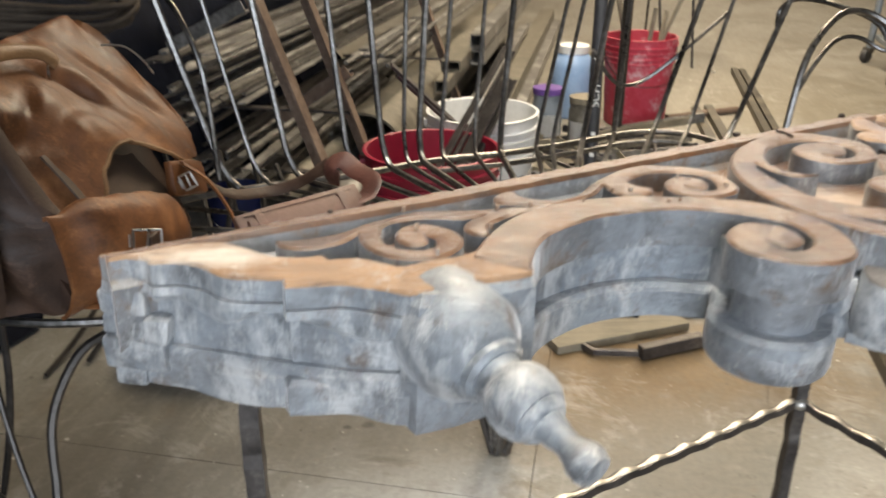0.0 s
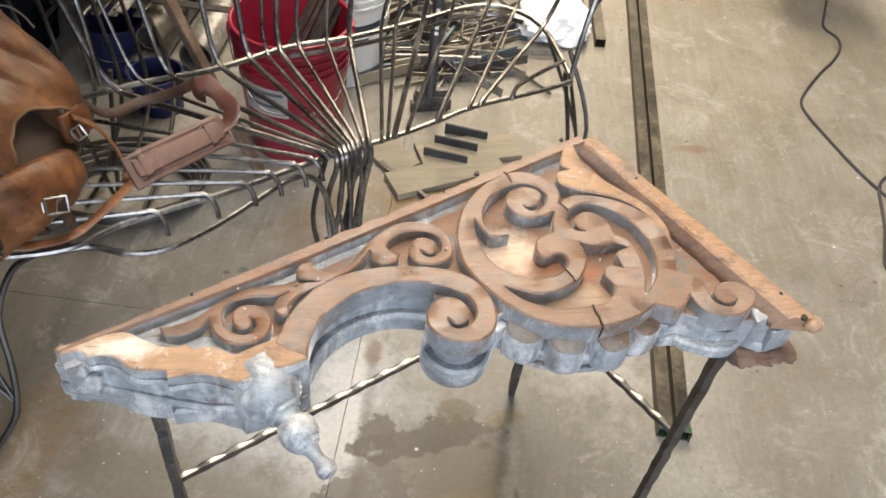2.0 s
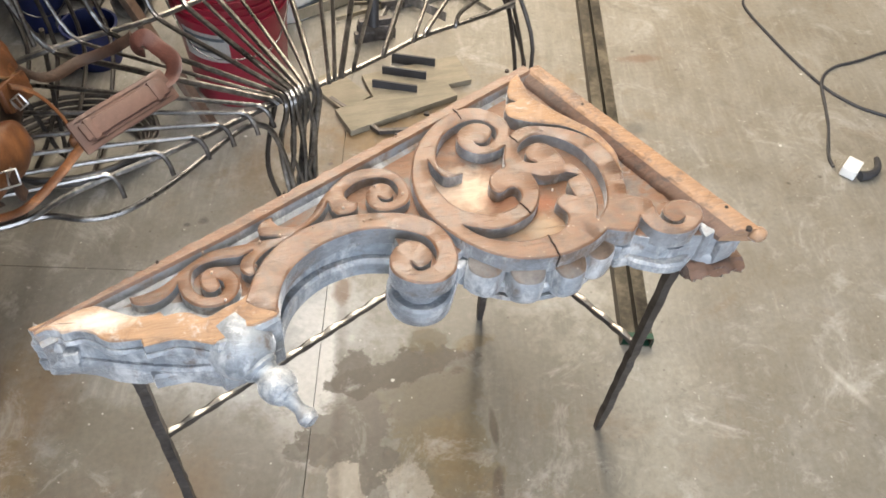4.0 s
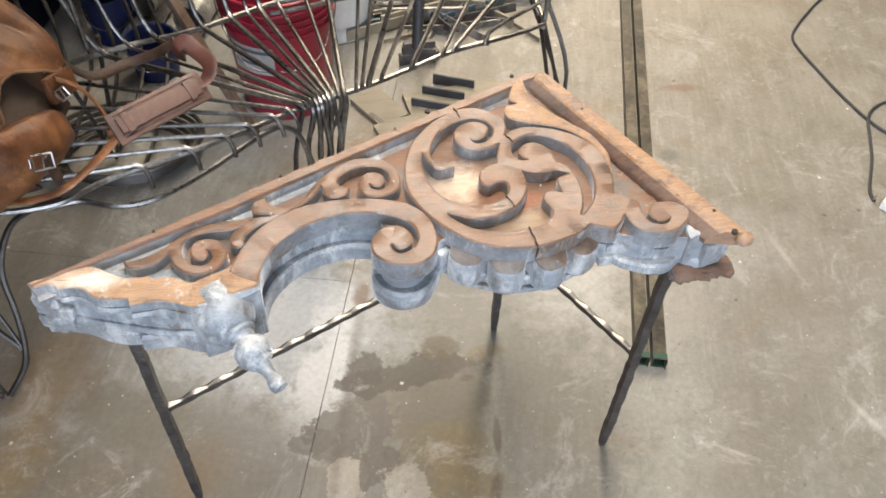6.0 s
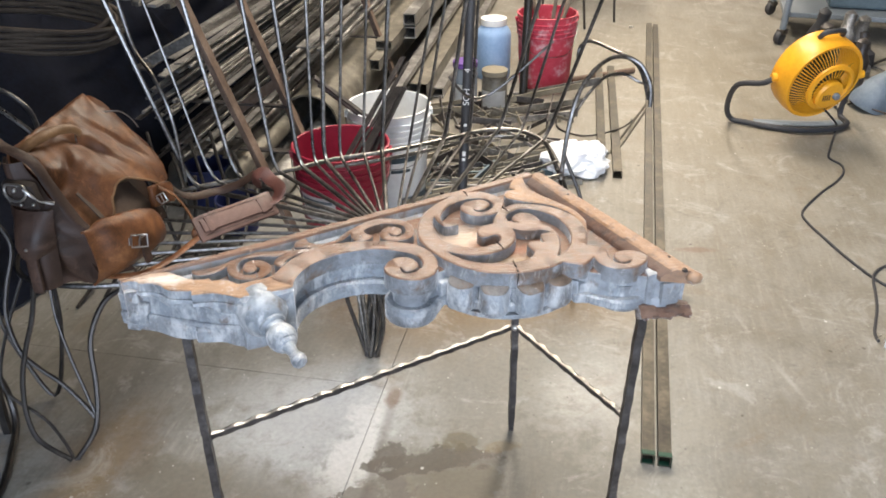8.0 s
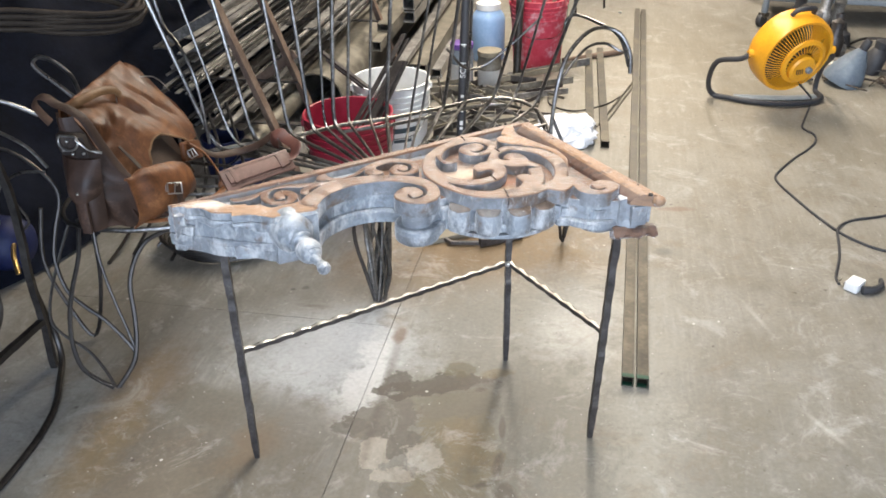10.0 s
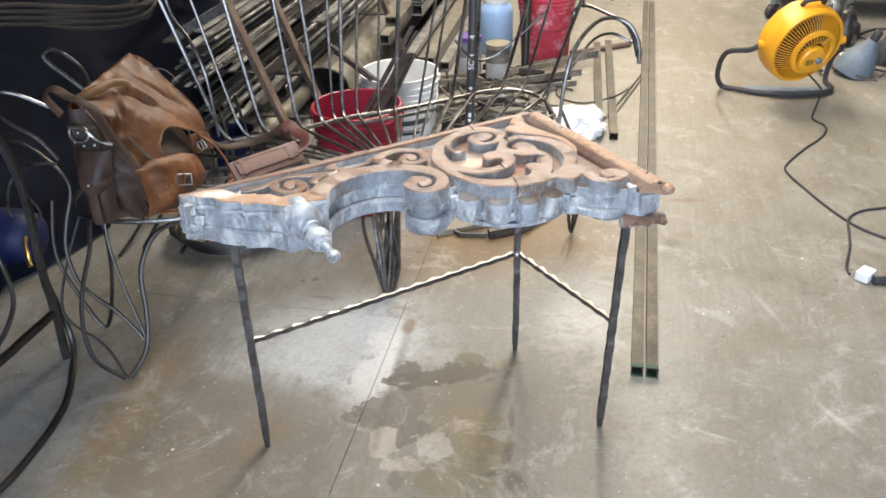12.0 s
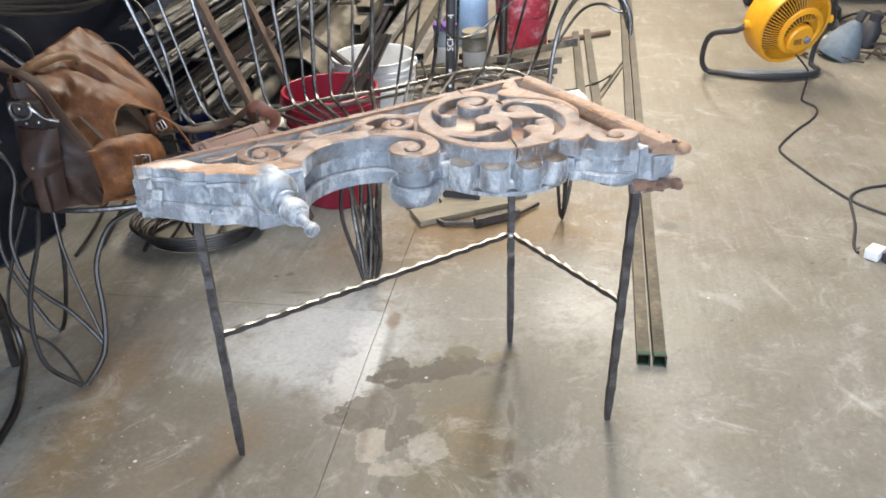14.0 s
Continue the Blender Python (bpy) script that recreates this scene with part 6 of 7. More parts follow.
    tube(bm, curve([b + Vector((-0.03, -0.02, -0.002)), b + Vector((0.004, 0.008, 0.0)), b + Vector((0.012, 0.040, 0.016)), Vector((0.054, 0.768, 0.506)), Vector((0.034, 0.786, 0.518)), Vector((0.014, 0.786, 0.508)), Vector((0.014, 0.780, 0.492)), Vector((0.028, 0.774, 0.488))], 6), 0.017, 12, flat=0.16)
    part("strap_end", bm, M_LEATHER_R, pad, "curled reddish strap end", True)


satchel()

# ---------------------------------------------------------------- buckets, jugs and what stands behind the bench


def bucket(name, x, y, high, r0, r1, mat, label, tilt=(0, 0), wear=None):
    m = Matrix.Translation((x, y, 0.001)) @ pose(0, 0, 0, *tilt, 0)
    b = thing(name, (x, y, 0), label, "bucket", "buckets")
    bm = bmesh.new()

    def rad(z):
        return r0 + (r1 - r0) * z / high

    prof = [(0.0, 0.0), (r0 * 0.96, 0.0), (r0, 0.006), (rad(high * 0.70), high * 0.70)]
    for k in range(4):                                        # moulded ribs below the rim
        z = high * (0.72 + 0.06 * k)
        prof += [(rad(z) + 0.001, z), (rad(z) + 0.007, z + 0.002), (rad(z) + 0.007, z + 0.006), (rad(z) + 0.001, z + 0.008)]
    prof += [(r1, high - 0.004), (r1 + 0.004, high), (r1 - 0.001, high + 0.002), (r1 - 0.005, high), (rad(high * 0.7) - 0.005, high * 0.7), (r0 - 0.005, 0.008), (0.0, 0.007)]
    lathe(bm, prof, m, 40)
    part("shell", bm, mat, b, "", True)
    bm = bmesh.new()
    tube(bm, [m @ Vector(q) for q in curve([(r1 + 0.008, 0, high * 0.92), (r1 * 0.95, -0.05, high * 0.70), (r1 * 0.5, -r1 * 0.98, high * 0.52), (-r1 * 0.5, -r1 * 0.98, high * 0.52), (-r1 * 0.95, -0.05, high * 0.70), (-r1 - 0.008, 0, high * 0.92)], 6)], 0.002, 6)
    part("wire_handle", bm, M_ROD, b, "", True)
    for s in (-1, 1):
        bm = bmesh.new()
        box(bm, m @ pose(s * (r1 + 0.004), 0, high * 0.92), 0.012, 0.030, 0.022, 0.003)
        part("handle_ear", bm, mat, b)
    return b, m, rad


def wrapped(bm, m, rad, a0, a1, z0, z1, lift=0.0015, n=10):
    """A label that hugs a round side between two angles."""
    cols = [[bm.verts.new(m @ Vector(((rad(z) + lift) * math.cos(a), (rad(z) + lift) * math.sin(a), z))) for z in (z0, z1)] for a in (radians(a0 + (a1 - a0) * k / n) for k in range(n + 1))]
    for a, b in zip(cols, cols[1:]):
        bm.faces.new((a[0], b[0], b[1], a[1]))
    bmesh.ops.solidify(bm, geom=bm.faces[:], thickness=0.0008)


def flat_bar(name, a, b, wide, thick, mat, label, category="bar", group="", roll=0.0):
    a, b = Vector(a), Vector(b)
    m = look(a, b, roll)
    bm = bmesh.new()
    box(bm, m @ pose(0, 0, -(b - a).length / 2), wide, thick, (b - a).length, min(wide, thick) * 0.15)
    return solid(name, bm, mat, label, category, group)


def pipe(name, a, b, r, wall, mat, label, category="pipe", group="", sides=28):
    """An open round pipe from a to b."""
    a, b = Vector(a), Vector(b)
    m = Matrix.Translation(a) @ (b - a).to_track_quat("Z", "Y").to_matrix().to_4x4()
    n = (b - a).length
    bm = bmesh.new()
    lathe(bm, [(r - wall, 0.0), (r, 0.0), (r, n), (r - wall, n), (r - wall, 0.0)], m, sides)
    bmesh.ops.remove_doubles(bm, verts=bm.verts, dist=1e-5)
    return solid(name, bm, mat, label, category, group, True)


def square_tube(name, a, b, wide, high, wall, mat, label, category="steel tube", group=""):
    """A hollow square tube from a to b with open ends."""
    a, b = Vector(a), Vector(b)
    m = Matrix.Translation(a) @ (b - a).to_track_quat("Y", "Z").to_matrix().to_4x4()
    n = (b - a).length
    bm = bmesh.new()
    rings = []
    for w, h, y in ((wide, high, 0), (wide, high, n), (wide - 2 * wall, high - 2 * wall, n), (wide - 2 * wall, high - 2 * wall, 0)):
        rings.append([bm.verts.new(m @ Vector((sx * w / 2, y, sz * h / 2))) for sx, sz in ((-1, -1), (1, -1), (1, 1), (-1, 1))])
    for p, q in zip(rings, rings[1:] + rings[:1]):
        for k in range(4):
            bm.faces.new((p[k], p[(k + 1) % 4], q[(k + 1) % 4], q[k]))
    return solid(name, bm, mat, label, category, group)


D = Vector((0.25, 0.968, 0))                                  # along the building
N = Vector((0.968, -0.25, 0))

red, rm, rr = bucket("red_bucket", 0.208, 1.275, 0.390, 0.130, 0.157, M_RED, "red plastic bucket holding flat steel bars", (0, 0))
bm = bmesh.new()
wrapped(bm, rm, rr, 208, 262, 0.165, 0.255)
part("label_sheet", bm, M_LABEL, red, "torn white paper label")
for k, (a0, a1, z0, z1) in enumerate(((212, 258, 0.235, 0.245), (212, 240, 0.215, 0.224), (214, 252, 0.195, 0.203))):
    bm = bmesh.new()
    wrapped(bm, rm, rr, a0, a1, z0, z1, 0.0030)
    part("print_bar", bm, M_GREYPL, red)
bm = bmesh.new()
box(bm, Matrix.Translation((0.165, 1.438, 0.345)) @ pose(0, 0, 0, 8, 0, 15), 0.016, 0.003, 0.014, 0.001)
part("sticker", bm, M_LABEL, red, "small white sticker inside the rim")
white, wm, wr = bucket("white_bucket", 0.365, 1.640, 0.385, 0.128, 0.152, M_WHITE, "white plastic bucket with a torn blue-printed label", (0, 0))
for a0, a1, z0, z1 in ((268, 318, 0.205, 0.226), (270, 300, 0.165, 0.178)):
    bm = bmesh.new()
    wrapped(bm, wm, wr, a0, a1, z0, z1)
    part("print_bar", bm, M_STEELBLUE, white, "faded blue-green print")
bm = bmesh.new()
wrapped(bm, wm, wr, 285, 345, 0.03, 0.06)
part("print_bar", bm, M_GREYPL, white)
red2, r2m, r2r = bucket("red_bucket", 1.180, 2.930, 0.375, 0.130, 0.152, M_REDDUST, "dusty red plastic bucket full of offcuts", (0, 0))
BARS = "grey flat steel bar leaning in a bucket"
for a, b, w, t in (((0.130, 1.170, 0.212), (0.425, 1.625, 0.562), 0.024, 0.007), ((0.152, 1.165, 0.215), (0.440, 1.612, 0.548), 0.014, 0.007), ((0.192, 1.180, 0.215), (0.405, 1.490, 0.500), 0.042, 0.006), ((0.225, 1.195, 0.215), (0.425, 1.480, 0.500), 0.022, 0.006),
                   ((0.395, 1.600, 0.260), (0.118, 1.500, 0.540), 0.026, 0.008), ((0.400, 1.585, 0.245), (0.130, 1.500, 0.515), 0.020, 0.008)):
    flat_bar("flat_bar", a, b, w, t, M_IRON, BARS, "steel bar", "bars in the bucket", 20)
for a, b, r in (((1.14, 2.90, 0.05), (1.34, 2.84, 0.62), 0.009), ((1.20, 2.95, 0.05), (1.10, 3.05, 0.52), 0.012), ((1.18, 2.92, 0.05), (1.21, 2.86, 0.50), 0.010), ((1.22, 2.93, 0.05), (1.30, 2.99, 0.47), 0.010)):
    bm = bmesh.new()
    tube(bm, [a, b], r, 8)
    solid("offcut_stick", bm, M_BOARD, "pale wooden stick standing in a bucket", "stick", "offcuts in the bucket")


def jug(name, x, y, high, r, body, lid, label, band=None, neck=0.45):
    j = thing(name, (x, y, 0), label, "container")
    bm = bmesh.new()
    lathe(bm, [(0, 0.001), (r * 0.95, 0.001), (r, 0.01), (r, high * 0.72), (r * 0.92, high * 0.80), (r * neck * 1.15, high * 0.88), (r * neck, high * 0.90), (0, high * 0.90)], Matrix.Translation((x, y, 0)), 26)
    bodyo = part("body", bm, body, j, "", True)
    bm = bmesh.new()
    lathe(bm, [(0, high * 0.895), (r * neck * 1.18, high * 0.895), (r * neck * 1.18, high), (r * neck * 1.1, high * 1.005), (0, high * 1.005)], Matrix.Translation((x, y, 0)), 26)
    part("lid", bm, lid, j, "", True)
    if band:
        bm = bmesh.new()
        wrapped(bm, Matrix.Translation((x, y, 0)), lambda z: r, 200, 320, high * 0.15, high * 0.55)
        part("label_sheet", bm, band, j)


jug("jug", 0.925, 3.080, 0.315, 0.094, M_BLUEPL, M_WHITE, "pale blue plastic jug with a white cap", None, 0.62)
jug("jar", 0.735, 2.640, 0.225, 0.060, M_GREYPL, M_PURPLE, "grey jar with a purple lid and pale label", M_LABEL, 0.85)
jug("jar", 0.870, 2.560, 0.205, 0.062, M_SCRAP, M_BOARD, "dark jar with a pale yellow lid", M_LABEL, 0.85)

# black pipe with stencilled size, upright behind the bench
pa, pb = Vector((0.6124, 1.3803, 0.060)), Vector((0.6984, 1.7466, 1.30))
sch = pipe("upright_pipe", pa, pb, 0.0168, 0.003, M_BLACK, "black steel pipe stencilled SCH 4, standing upright behind the bench", "pipe")
axis = (pb - pa).normalized()
face = Vector((-0.10, -0.995, 0.0))
face = (face - axis * face.dot(axis)).normalized()
side = axis.cross(face).normalized()
for text, d, size in (("SCH", 0.412, 0.031), ("4", 0.502, 0.030)):
    font = bpy.data.curves.new("stencil", "FONT")
    font.body, font.size, font.extrude = text, size, 0.0004
    font.align_x, font.align_y = "CENTER", "CENTER"
    ob = new("stencil", font)
    me = bpy.data.meshes.new_from_object(ob)
    bpy.data.objects.remove(ob)
    letters = new("stencil", me)
    me.materials.append(M_INK)
    letters.matrix_world = Matrix.Translation(pa + axis * d + face * 0.0173) @ Matrix((axis, face.cross(axis), face)).transposed().to_4x4()
    letters.parent = sch
    tagged(letters, "white stencilled characters")
for d, n in ((0.315, 0.010), (0.262, 0.010), (0.215, 0.016), (0.195, 0.010)):
    bm = bmesh.new()
    box(bm, Matrix.Translation(pa + axis * d + face * 0.0170) @ Matrix((axis, face.cross(axis), face)).transposed().to_4x4(), n, 0.011, 0.001)
    part("print_bar", bm, M_INK, sch)
pipe("upright_pipe", (1.02, 2.62, 0.0), (1.06, 2.72, 1.35), 0.020, 0.003, M_DARKROD, "dark steel post standing by the red bucket", "pipe")

# ---------------------------------------------------------------- stock rack along the dark wall


def on_wall(s, t, z):
    return N * s + D * t + Vector((0, 0, z))


def rack():
    r = thing("stock_rack", (-0.35, 1.4, 0), "rusty angle-iron rack leaning to the wall", "rack")
    lean = 0.36

    def up(base, h):
        return Vector(base) + h * (Vector((0, 0, 1)) - lean * N)

    feet = (Vector((-0.024, 1.132, 0.369)), Vector((0.030, 1.643, 0.303)), Vector((0.33, 2.75, 0.30)))
    for f in feet:
        a, b = up(f, -f.z + 0.0), up(f, 1.25)
        m = Matrix.Translation(a) @ (b - a).to_track_quat("Z", "Y").to_matrix().to_4x4()
        bm = bmesh.new()
        n = (b - a).length
        box(bm, m @ pose(0, 0, n / 2), 0.006, 0.036, n, 0.001)
        box(bm, m @ pose(0.017, 0.015, n / 2), 0.034, 0.006, n, 0.001)
        part("upright", bm, M_RUST, r)
    # a short flat brace between the two near uprights, and a bar from the near one back to the wall
    for a, b in ((on_wall(-0.60, 1.60, 0.365), on_wall(-0.425, 1.60, 0.487)), (on_wall(-0.86, 1.50, 0.565), on_wall(-0.665, 1.50, 0.665))):
        bm = bmesh.new()
        m = Matrix.Translation((a + b) / 2) @ (b - a).to_track_quat("X", "Z").to_matrix().to_4x4()
        box(bm, m, (b - a).length + 0.03, 0.006, 0.034, 0.001)
        box(bm, m @ pose(0, 0.015, -0.014), (b - a).length + 0.03, 0.030, 0.006, 0.001)
        part("brace", bm, M_STOCK if a.z > 0.5 else M_RUST, r)
    for f, h in ((feet[1], -0.10), (feet[1], 0.08), (feet[2], 0.02), (feet[2], 0.26)):
        a = up(f, h)
        b = a - N * 0.42
        bm = bmesh.new()
        m = Matrix.Translation((a + b) / 2) @ (b - a).to_track_quat("X", "Z").to_matrix().to_4x4()
        box(bm, m, (b - a).length, 0.030, 0.006, 0.001)
        part("arm", bm, M_IRON, r)


rack()
rng = random.Random(5)


def stock(s0, s1, t, z0, z1, count, long, kinds, label):
    """Bars stacked along the building, their near ends uneven."""
    for k in range(count):
        s, z = s0 + (s1 - s0) * (k + rng.uniform(-0.3, 0.3)) / max(1, count - 1), rng.uniform(z0, z1)
        a = on_wall(s, t + rng.uniform(-0.10, 0.10), z)
        b = a + D * (long + rng.uniform(-0.2, 0.3)) + N * rng.uniform(-0.05, 0.05) + Vector((0, 0, rng.uniform(-0.02, 0.04)))
        w, h = rng.choice(kinds)
        mat = rng.choice((M_STOCK, M_STOCK, M_ROD))
        if w == h and w < 0.016:
            bm = bmesh.new()
            tube(bm, [a, b], w / 2, 8)
            solid("bar_stock", bm, mat, label, "steel bar", "stock on the rack", True)
        else:
            flat_bar("bar_stock", a, b, w, h, mat, label, "steel bar", "stock on the rack", rng.uniform(-8, 8))


LOW = "grey mild steel bar lying on the rack"
THIN = ((0.010, 0.010), (0.012, 0.012), (0.008, 0.008), (0.020, 0.005), (0.014, 0.014), (0.025, 0.006))
stock(-0.92, -0.70, 1.50, 0.345, 0.455, 26, 2.6, THIN, LOW)
stock(-0.88, -0.62, 1.50, 0.205, 0.275, 24, 2.4, THIN, LOW)
stock(-0.98, -0.80, 1.62, 0.475, 0.530, 10, 2.6, ((0.03, 0.006), (0.025, 0.012), (0.012, 0.012)), LOW)
stock(-0.60, -0.40, 2.1, 0.42, 0.48, 8, 2.2, ((0.03, 0.008), (0.014, 0.014)), LOW)
stock(-1.25, -0.98, 1.9, 0.66, 0.74, 6, 2.2, ((0.03, 0.02), (0.04, 0.012)), LOW)
# large pipes and box tubes on the floor below and beyond the rack
BIG = "large grey-buff steel pipe lying along the wall"
pipe("large_pipe", Vector((0.02, 2.10, 0.135)), Vector((0.02, 2.10, 0.135)) + D * 3.0, 0.132, 0.008, M_SCRAP, BIG, "pipe", "pipes on the floor", 40)
pipe("pipe", Vector((0.045, 2.03, 0.085)), Vector((0.045, 2.03, 0.085)) + D * 1.2, 0.055, 0.005, M_STOCK, "grey steel pipe pushed into a larger one", "pipe", "pipes on the floor")
pipe("pipe", Vector((-0.150, 1.93, 0.22)), Vector((-0.150, 1.93, 0.22)) + D * 0.9, 0.026, 0.003, M_ROD, "short bright steel pipe", "pipe", "pipes on the floor")
pipe("pipe", Vector((-0.095, 1.62, 0.055)), Vector((-0.095, 1.62, 0.055)) + D * 1.6, 0.054, 0.005, M_STOCK, "grey steel pipe lying on the floor", "pipe", "pipes on the floor")
pipe("pipe", Vector((-0.26, 1.55, 0.045)), Vector((-0.26, 1.55, 0.045)) + D * 1.6, 0.044, 0.004, M_STOCK, "grey steel pipe lying on the floor", "pipe", "pipes on the floor")
pipe("pipe", Vector((-0.22, 1.60, 0.135)), Vector((-0.22, 1.60, 0.135)) + D * 1.9, 0.040, 0.004, M_SCRAP, "dull steel pipe lying on the floor", "pipe", "pipes on the floor")
BOXT = "grey steel box tube lying along the wall"
for a, w, h, n, mat in (((0.475, 2.90, 0.363), 0.062, 0.058, 2.6, M_STOCK), ((0.475, 2.90, 0.296), 0.062, 0.058, 2.6, M_STOCK), ((0.500, 2.62, 0.075), 0.10, 0.10, 3.0, M_SCRAP), ((0.385, 2.45, 0.06), 0.06, 0.10, 2.6, M_STOCK), ((0.60, 2.75, 0.03), 0.07, 0.05, 2.8, M_STOCK),
                        ((0.30, 2.50, 0.26), 0.05, 0.05, 2.6, M_SCRAP), ((0.345, 2.65, 0.31), 0.08, 0.04, 2.6, M_SCRAP), ((0.36, 2.3, 0.16), 0.05, 0.03, 2.2, M_STOCK)):
    square_tube("box_tube", a, Vector(a) + D * n + Vector((0, 0, 0.03)), w, h, 0.005, mat, BOXT, "steel tube", "box tubes on the floor")

# ---------------------------------------------------------------- loose things on the floor
for s, n in ((-0.0105, 3.92), (0.0285, 3.90)):
    a = Vector((0.968 + 0.9613 * s, 0.175 - 0.2755 * s, 0.0158))
    t = square_tube("long_tube", a, a + Vector((0.2755, 0.9613, 0)) * n, 0.0300, 0.0312, 0.002, M_TUBE, "long square steel tube lying on the concrete, end painted green", "steel tube", "long tubes")
    bm = bmesh.new()
    d = Vector((0.2755, 0.9613, 0))
    m = Matrix.Translation(a + d * 0.012) @ d.to_track_quat("Y", "Z").to_matrix().to_4x4()
    for sx, sz, w, h in ((0, 0.0161, 0.0318, 0.0008), (0, -0.0135, 0.0270, 0.0026), (0.0161, 0, 0.0008, 0.0312)):
        box(bm, m @ pose(sx, -0.004 if sz else -0.010, sz), w, 0.014 if sz or sx else 0.002, h)
    part("painted_end", bm, M_GREEN, t, "dark green paint")
for a, b in (((1.228, 1.80), (1.508, 3.07)), ((1.280, 1.745), (1.580, 3.10))):
    square_tube("short_tube", (*a, 0.0155), (*b, 0.0155), 0.036, 0.030, 0.002, M_TUBE, "square steel tube lying on the floor by a rag", "steel tube", "short tubes")
pipe("dowel", (1.33, 2.93, 0.016), (1.70, 3.06, 0.016), 0.015, 0.006, M_RUST, "brown rusty pipe end lying on the floor", "pipe")
bm = bmesh.new()
tube(bm, curve([(1.16, 2.45, 0.006), (1.14, 2.28, 0.006), (1.24, 2.18, 0.007), (1.38, 2.17, 0.036), (1.47, 2.26, 0.036), (1.50, 2.36, 0.008)], 6), 0.004, 6)
solid("wire_offcut", bm, M_DARKROD, "bent dark wire lying over the tubes", "wire", "", True)
for a, b in (((1.30, 1.98), (1.66, 2.62)), ((1.34, 2.0), (1.70, 2.66))):
    bm = bmesh.new()
    tube(bm, [(*a, 0.005), (*b, 0.005)], 0.005, 7)
    solid("round_bar", bm, M_SCRAP, "thin dull steel rod on the floor", "steel bar", "", True)

# a steel nut on the open floor
bm = bmesh.new()
lathe(bm, [(0.0065, 0.0), (0.013, 0.0), (0.0135, 0.002), (0.0135, 0.009), (0.013, 0.011), (0.0065, 0.011), (0.0065, 0.0)], pose(1.925, 3.962, 0.0005), 6)
solid("steel_nut", bm, M_BRIGHT, "bright hexagonal steel nut lying on the concrete", "nut")

# crumpled white rag
bm = bmesh.new()
bmesh.ops.create_icosphere(bm, subdivisions=5, radius=1.0)
for v in bm.verts:
    p = v.co.copy()
    f = 1 + 0.30 * noise.noise(p * 1.6) + 0.16 * noise.noise(p * 4.0) + 0.05 * noise.noise(p * 11)
    ridge = 0.10 * abs(noise.noise(p * 3.1 + Vector((5, 0, 0))))
    v.co = Vector((1.135 + 0.140 * p.x * f, 1.845 + 0.115 * p.y * f, max(0.002, 0.045 + 0.075 * p.z * (f - ridge))))
solid("rag", bm, M_CLOTH, "crumpled white cloth rag on the concrete", "rag", "", True)

# scrap pieces under and behind the bench
SCRAP = "flat steel offcut lying in the scrap heap"
for k in range(84):
    x, y = rng.uniform(0.50, 1.18), rng.uniform(1.72, 2.62)
    if x > 0.95 and y < 2.0:
        x -= 0.3
    a, n = rng.uniform(0, math.pi), rng.uniform(0.12, 0.42)
    z = 0.006 + 0.055 * rng.random() * (1 - abs((x - 0.8) / 0.5) * 0.6)
    dx, dy = math.cos(a) * n / 2, math.sin(a) * n / 2
    flat_bar("steel_offcut", (x - dx, y - dy, z), (x + dx, y + dy, max(0.006, z + rng.uniform(-0.03, 0.03))), rng.choice((0.014, 0.02, 0.03)), rng.choice((0.004, 0.006)), rng.choice((M_SCRAP, M_IRON, M_STOCK, M_IRON, M_BOARD)), SCRAP, "offcut", "scrap heap", rng.uniform(-10, 10) + 90)
for a, b, w, mat in (((0.92, 2.55, 0.050), (1.36, 2.72, 0.060), 0.030, M_BOARD), ((0.78, 2.42, 0.03), (1.30, 2.52, 0.045), 0.035, M_SCRAP), ((0.80, 2.34, 0.02), (1.25, 2.40, 0.03), 0.03, M_STOCK), ((0.98, 2.66, 0.03), (1.45, 2.80, 0.05), 0.04, M_STOCK)):
    flat_bar("steel_offcut", a, b, w, 0.008, mat, SCRAP, "offcut", "scrap heap", 90)
# the near slope of the heap, bars lying much the same way, with a plate under the foot of the pipe
near = random.Random(12)
for k in range(58):
    x, y = near.uniform(0.48, 1.00), near.uniform(1.52, 1.88)
    a, n = math.radians(near.choice((4, -8, 14, -3, 20, 62, -58))) + near.uniform(-0.15, 0.15), near.uniform(0.14, 0.40)
    z = 0.006 + 0.045 * near.random() * max(0.0, 1 - abs(y - 1.62) / 0.3)
    dx, dy = math.cos(a) * n / 2, math.sin(a) * n / 2
    flat_bar("steel_offcut", (x - dx, y - dy, z), (x + dx, y + dy, max(0.006, z + near.uniform(-0.02, 0.02))), near.choice((0.014, 0.022, 0.03, 0.04)), near.choice((0.004, 0.006, 0.010)), near.choice((M_SCRAP, M_IRON, M_STOCK, M_IRON, M_STEELBLUE, M_BOARD)), SCRAP, "offcut", "scrap heap", near.uniform(-12, 12) + 90)
for h, turn, long in ((0.010, 6, 0.13), (0.030, -14, 0.11), (0.050, 3, 0.10)):
    c, s = math.cos(radians(turn)) * long / 2, math.sin(radians(turn)) * long / 2
    flat_bar("steel_plate", (0.62 - c, 1.395 - s, h), (0.62 + c, 1.395 + s, h), 0.050, 0.0195, M_IRON, "dark steel plate stacked under the foot of a pipe", "plate", "stacked plates", 90)
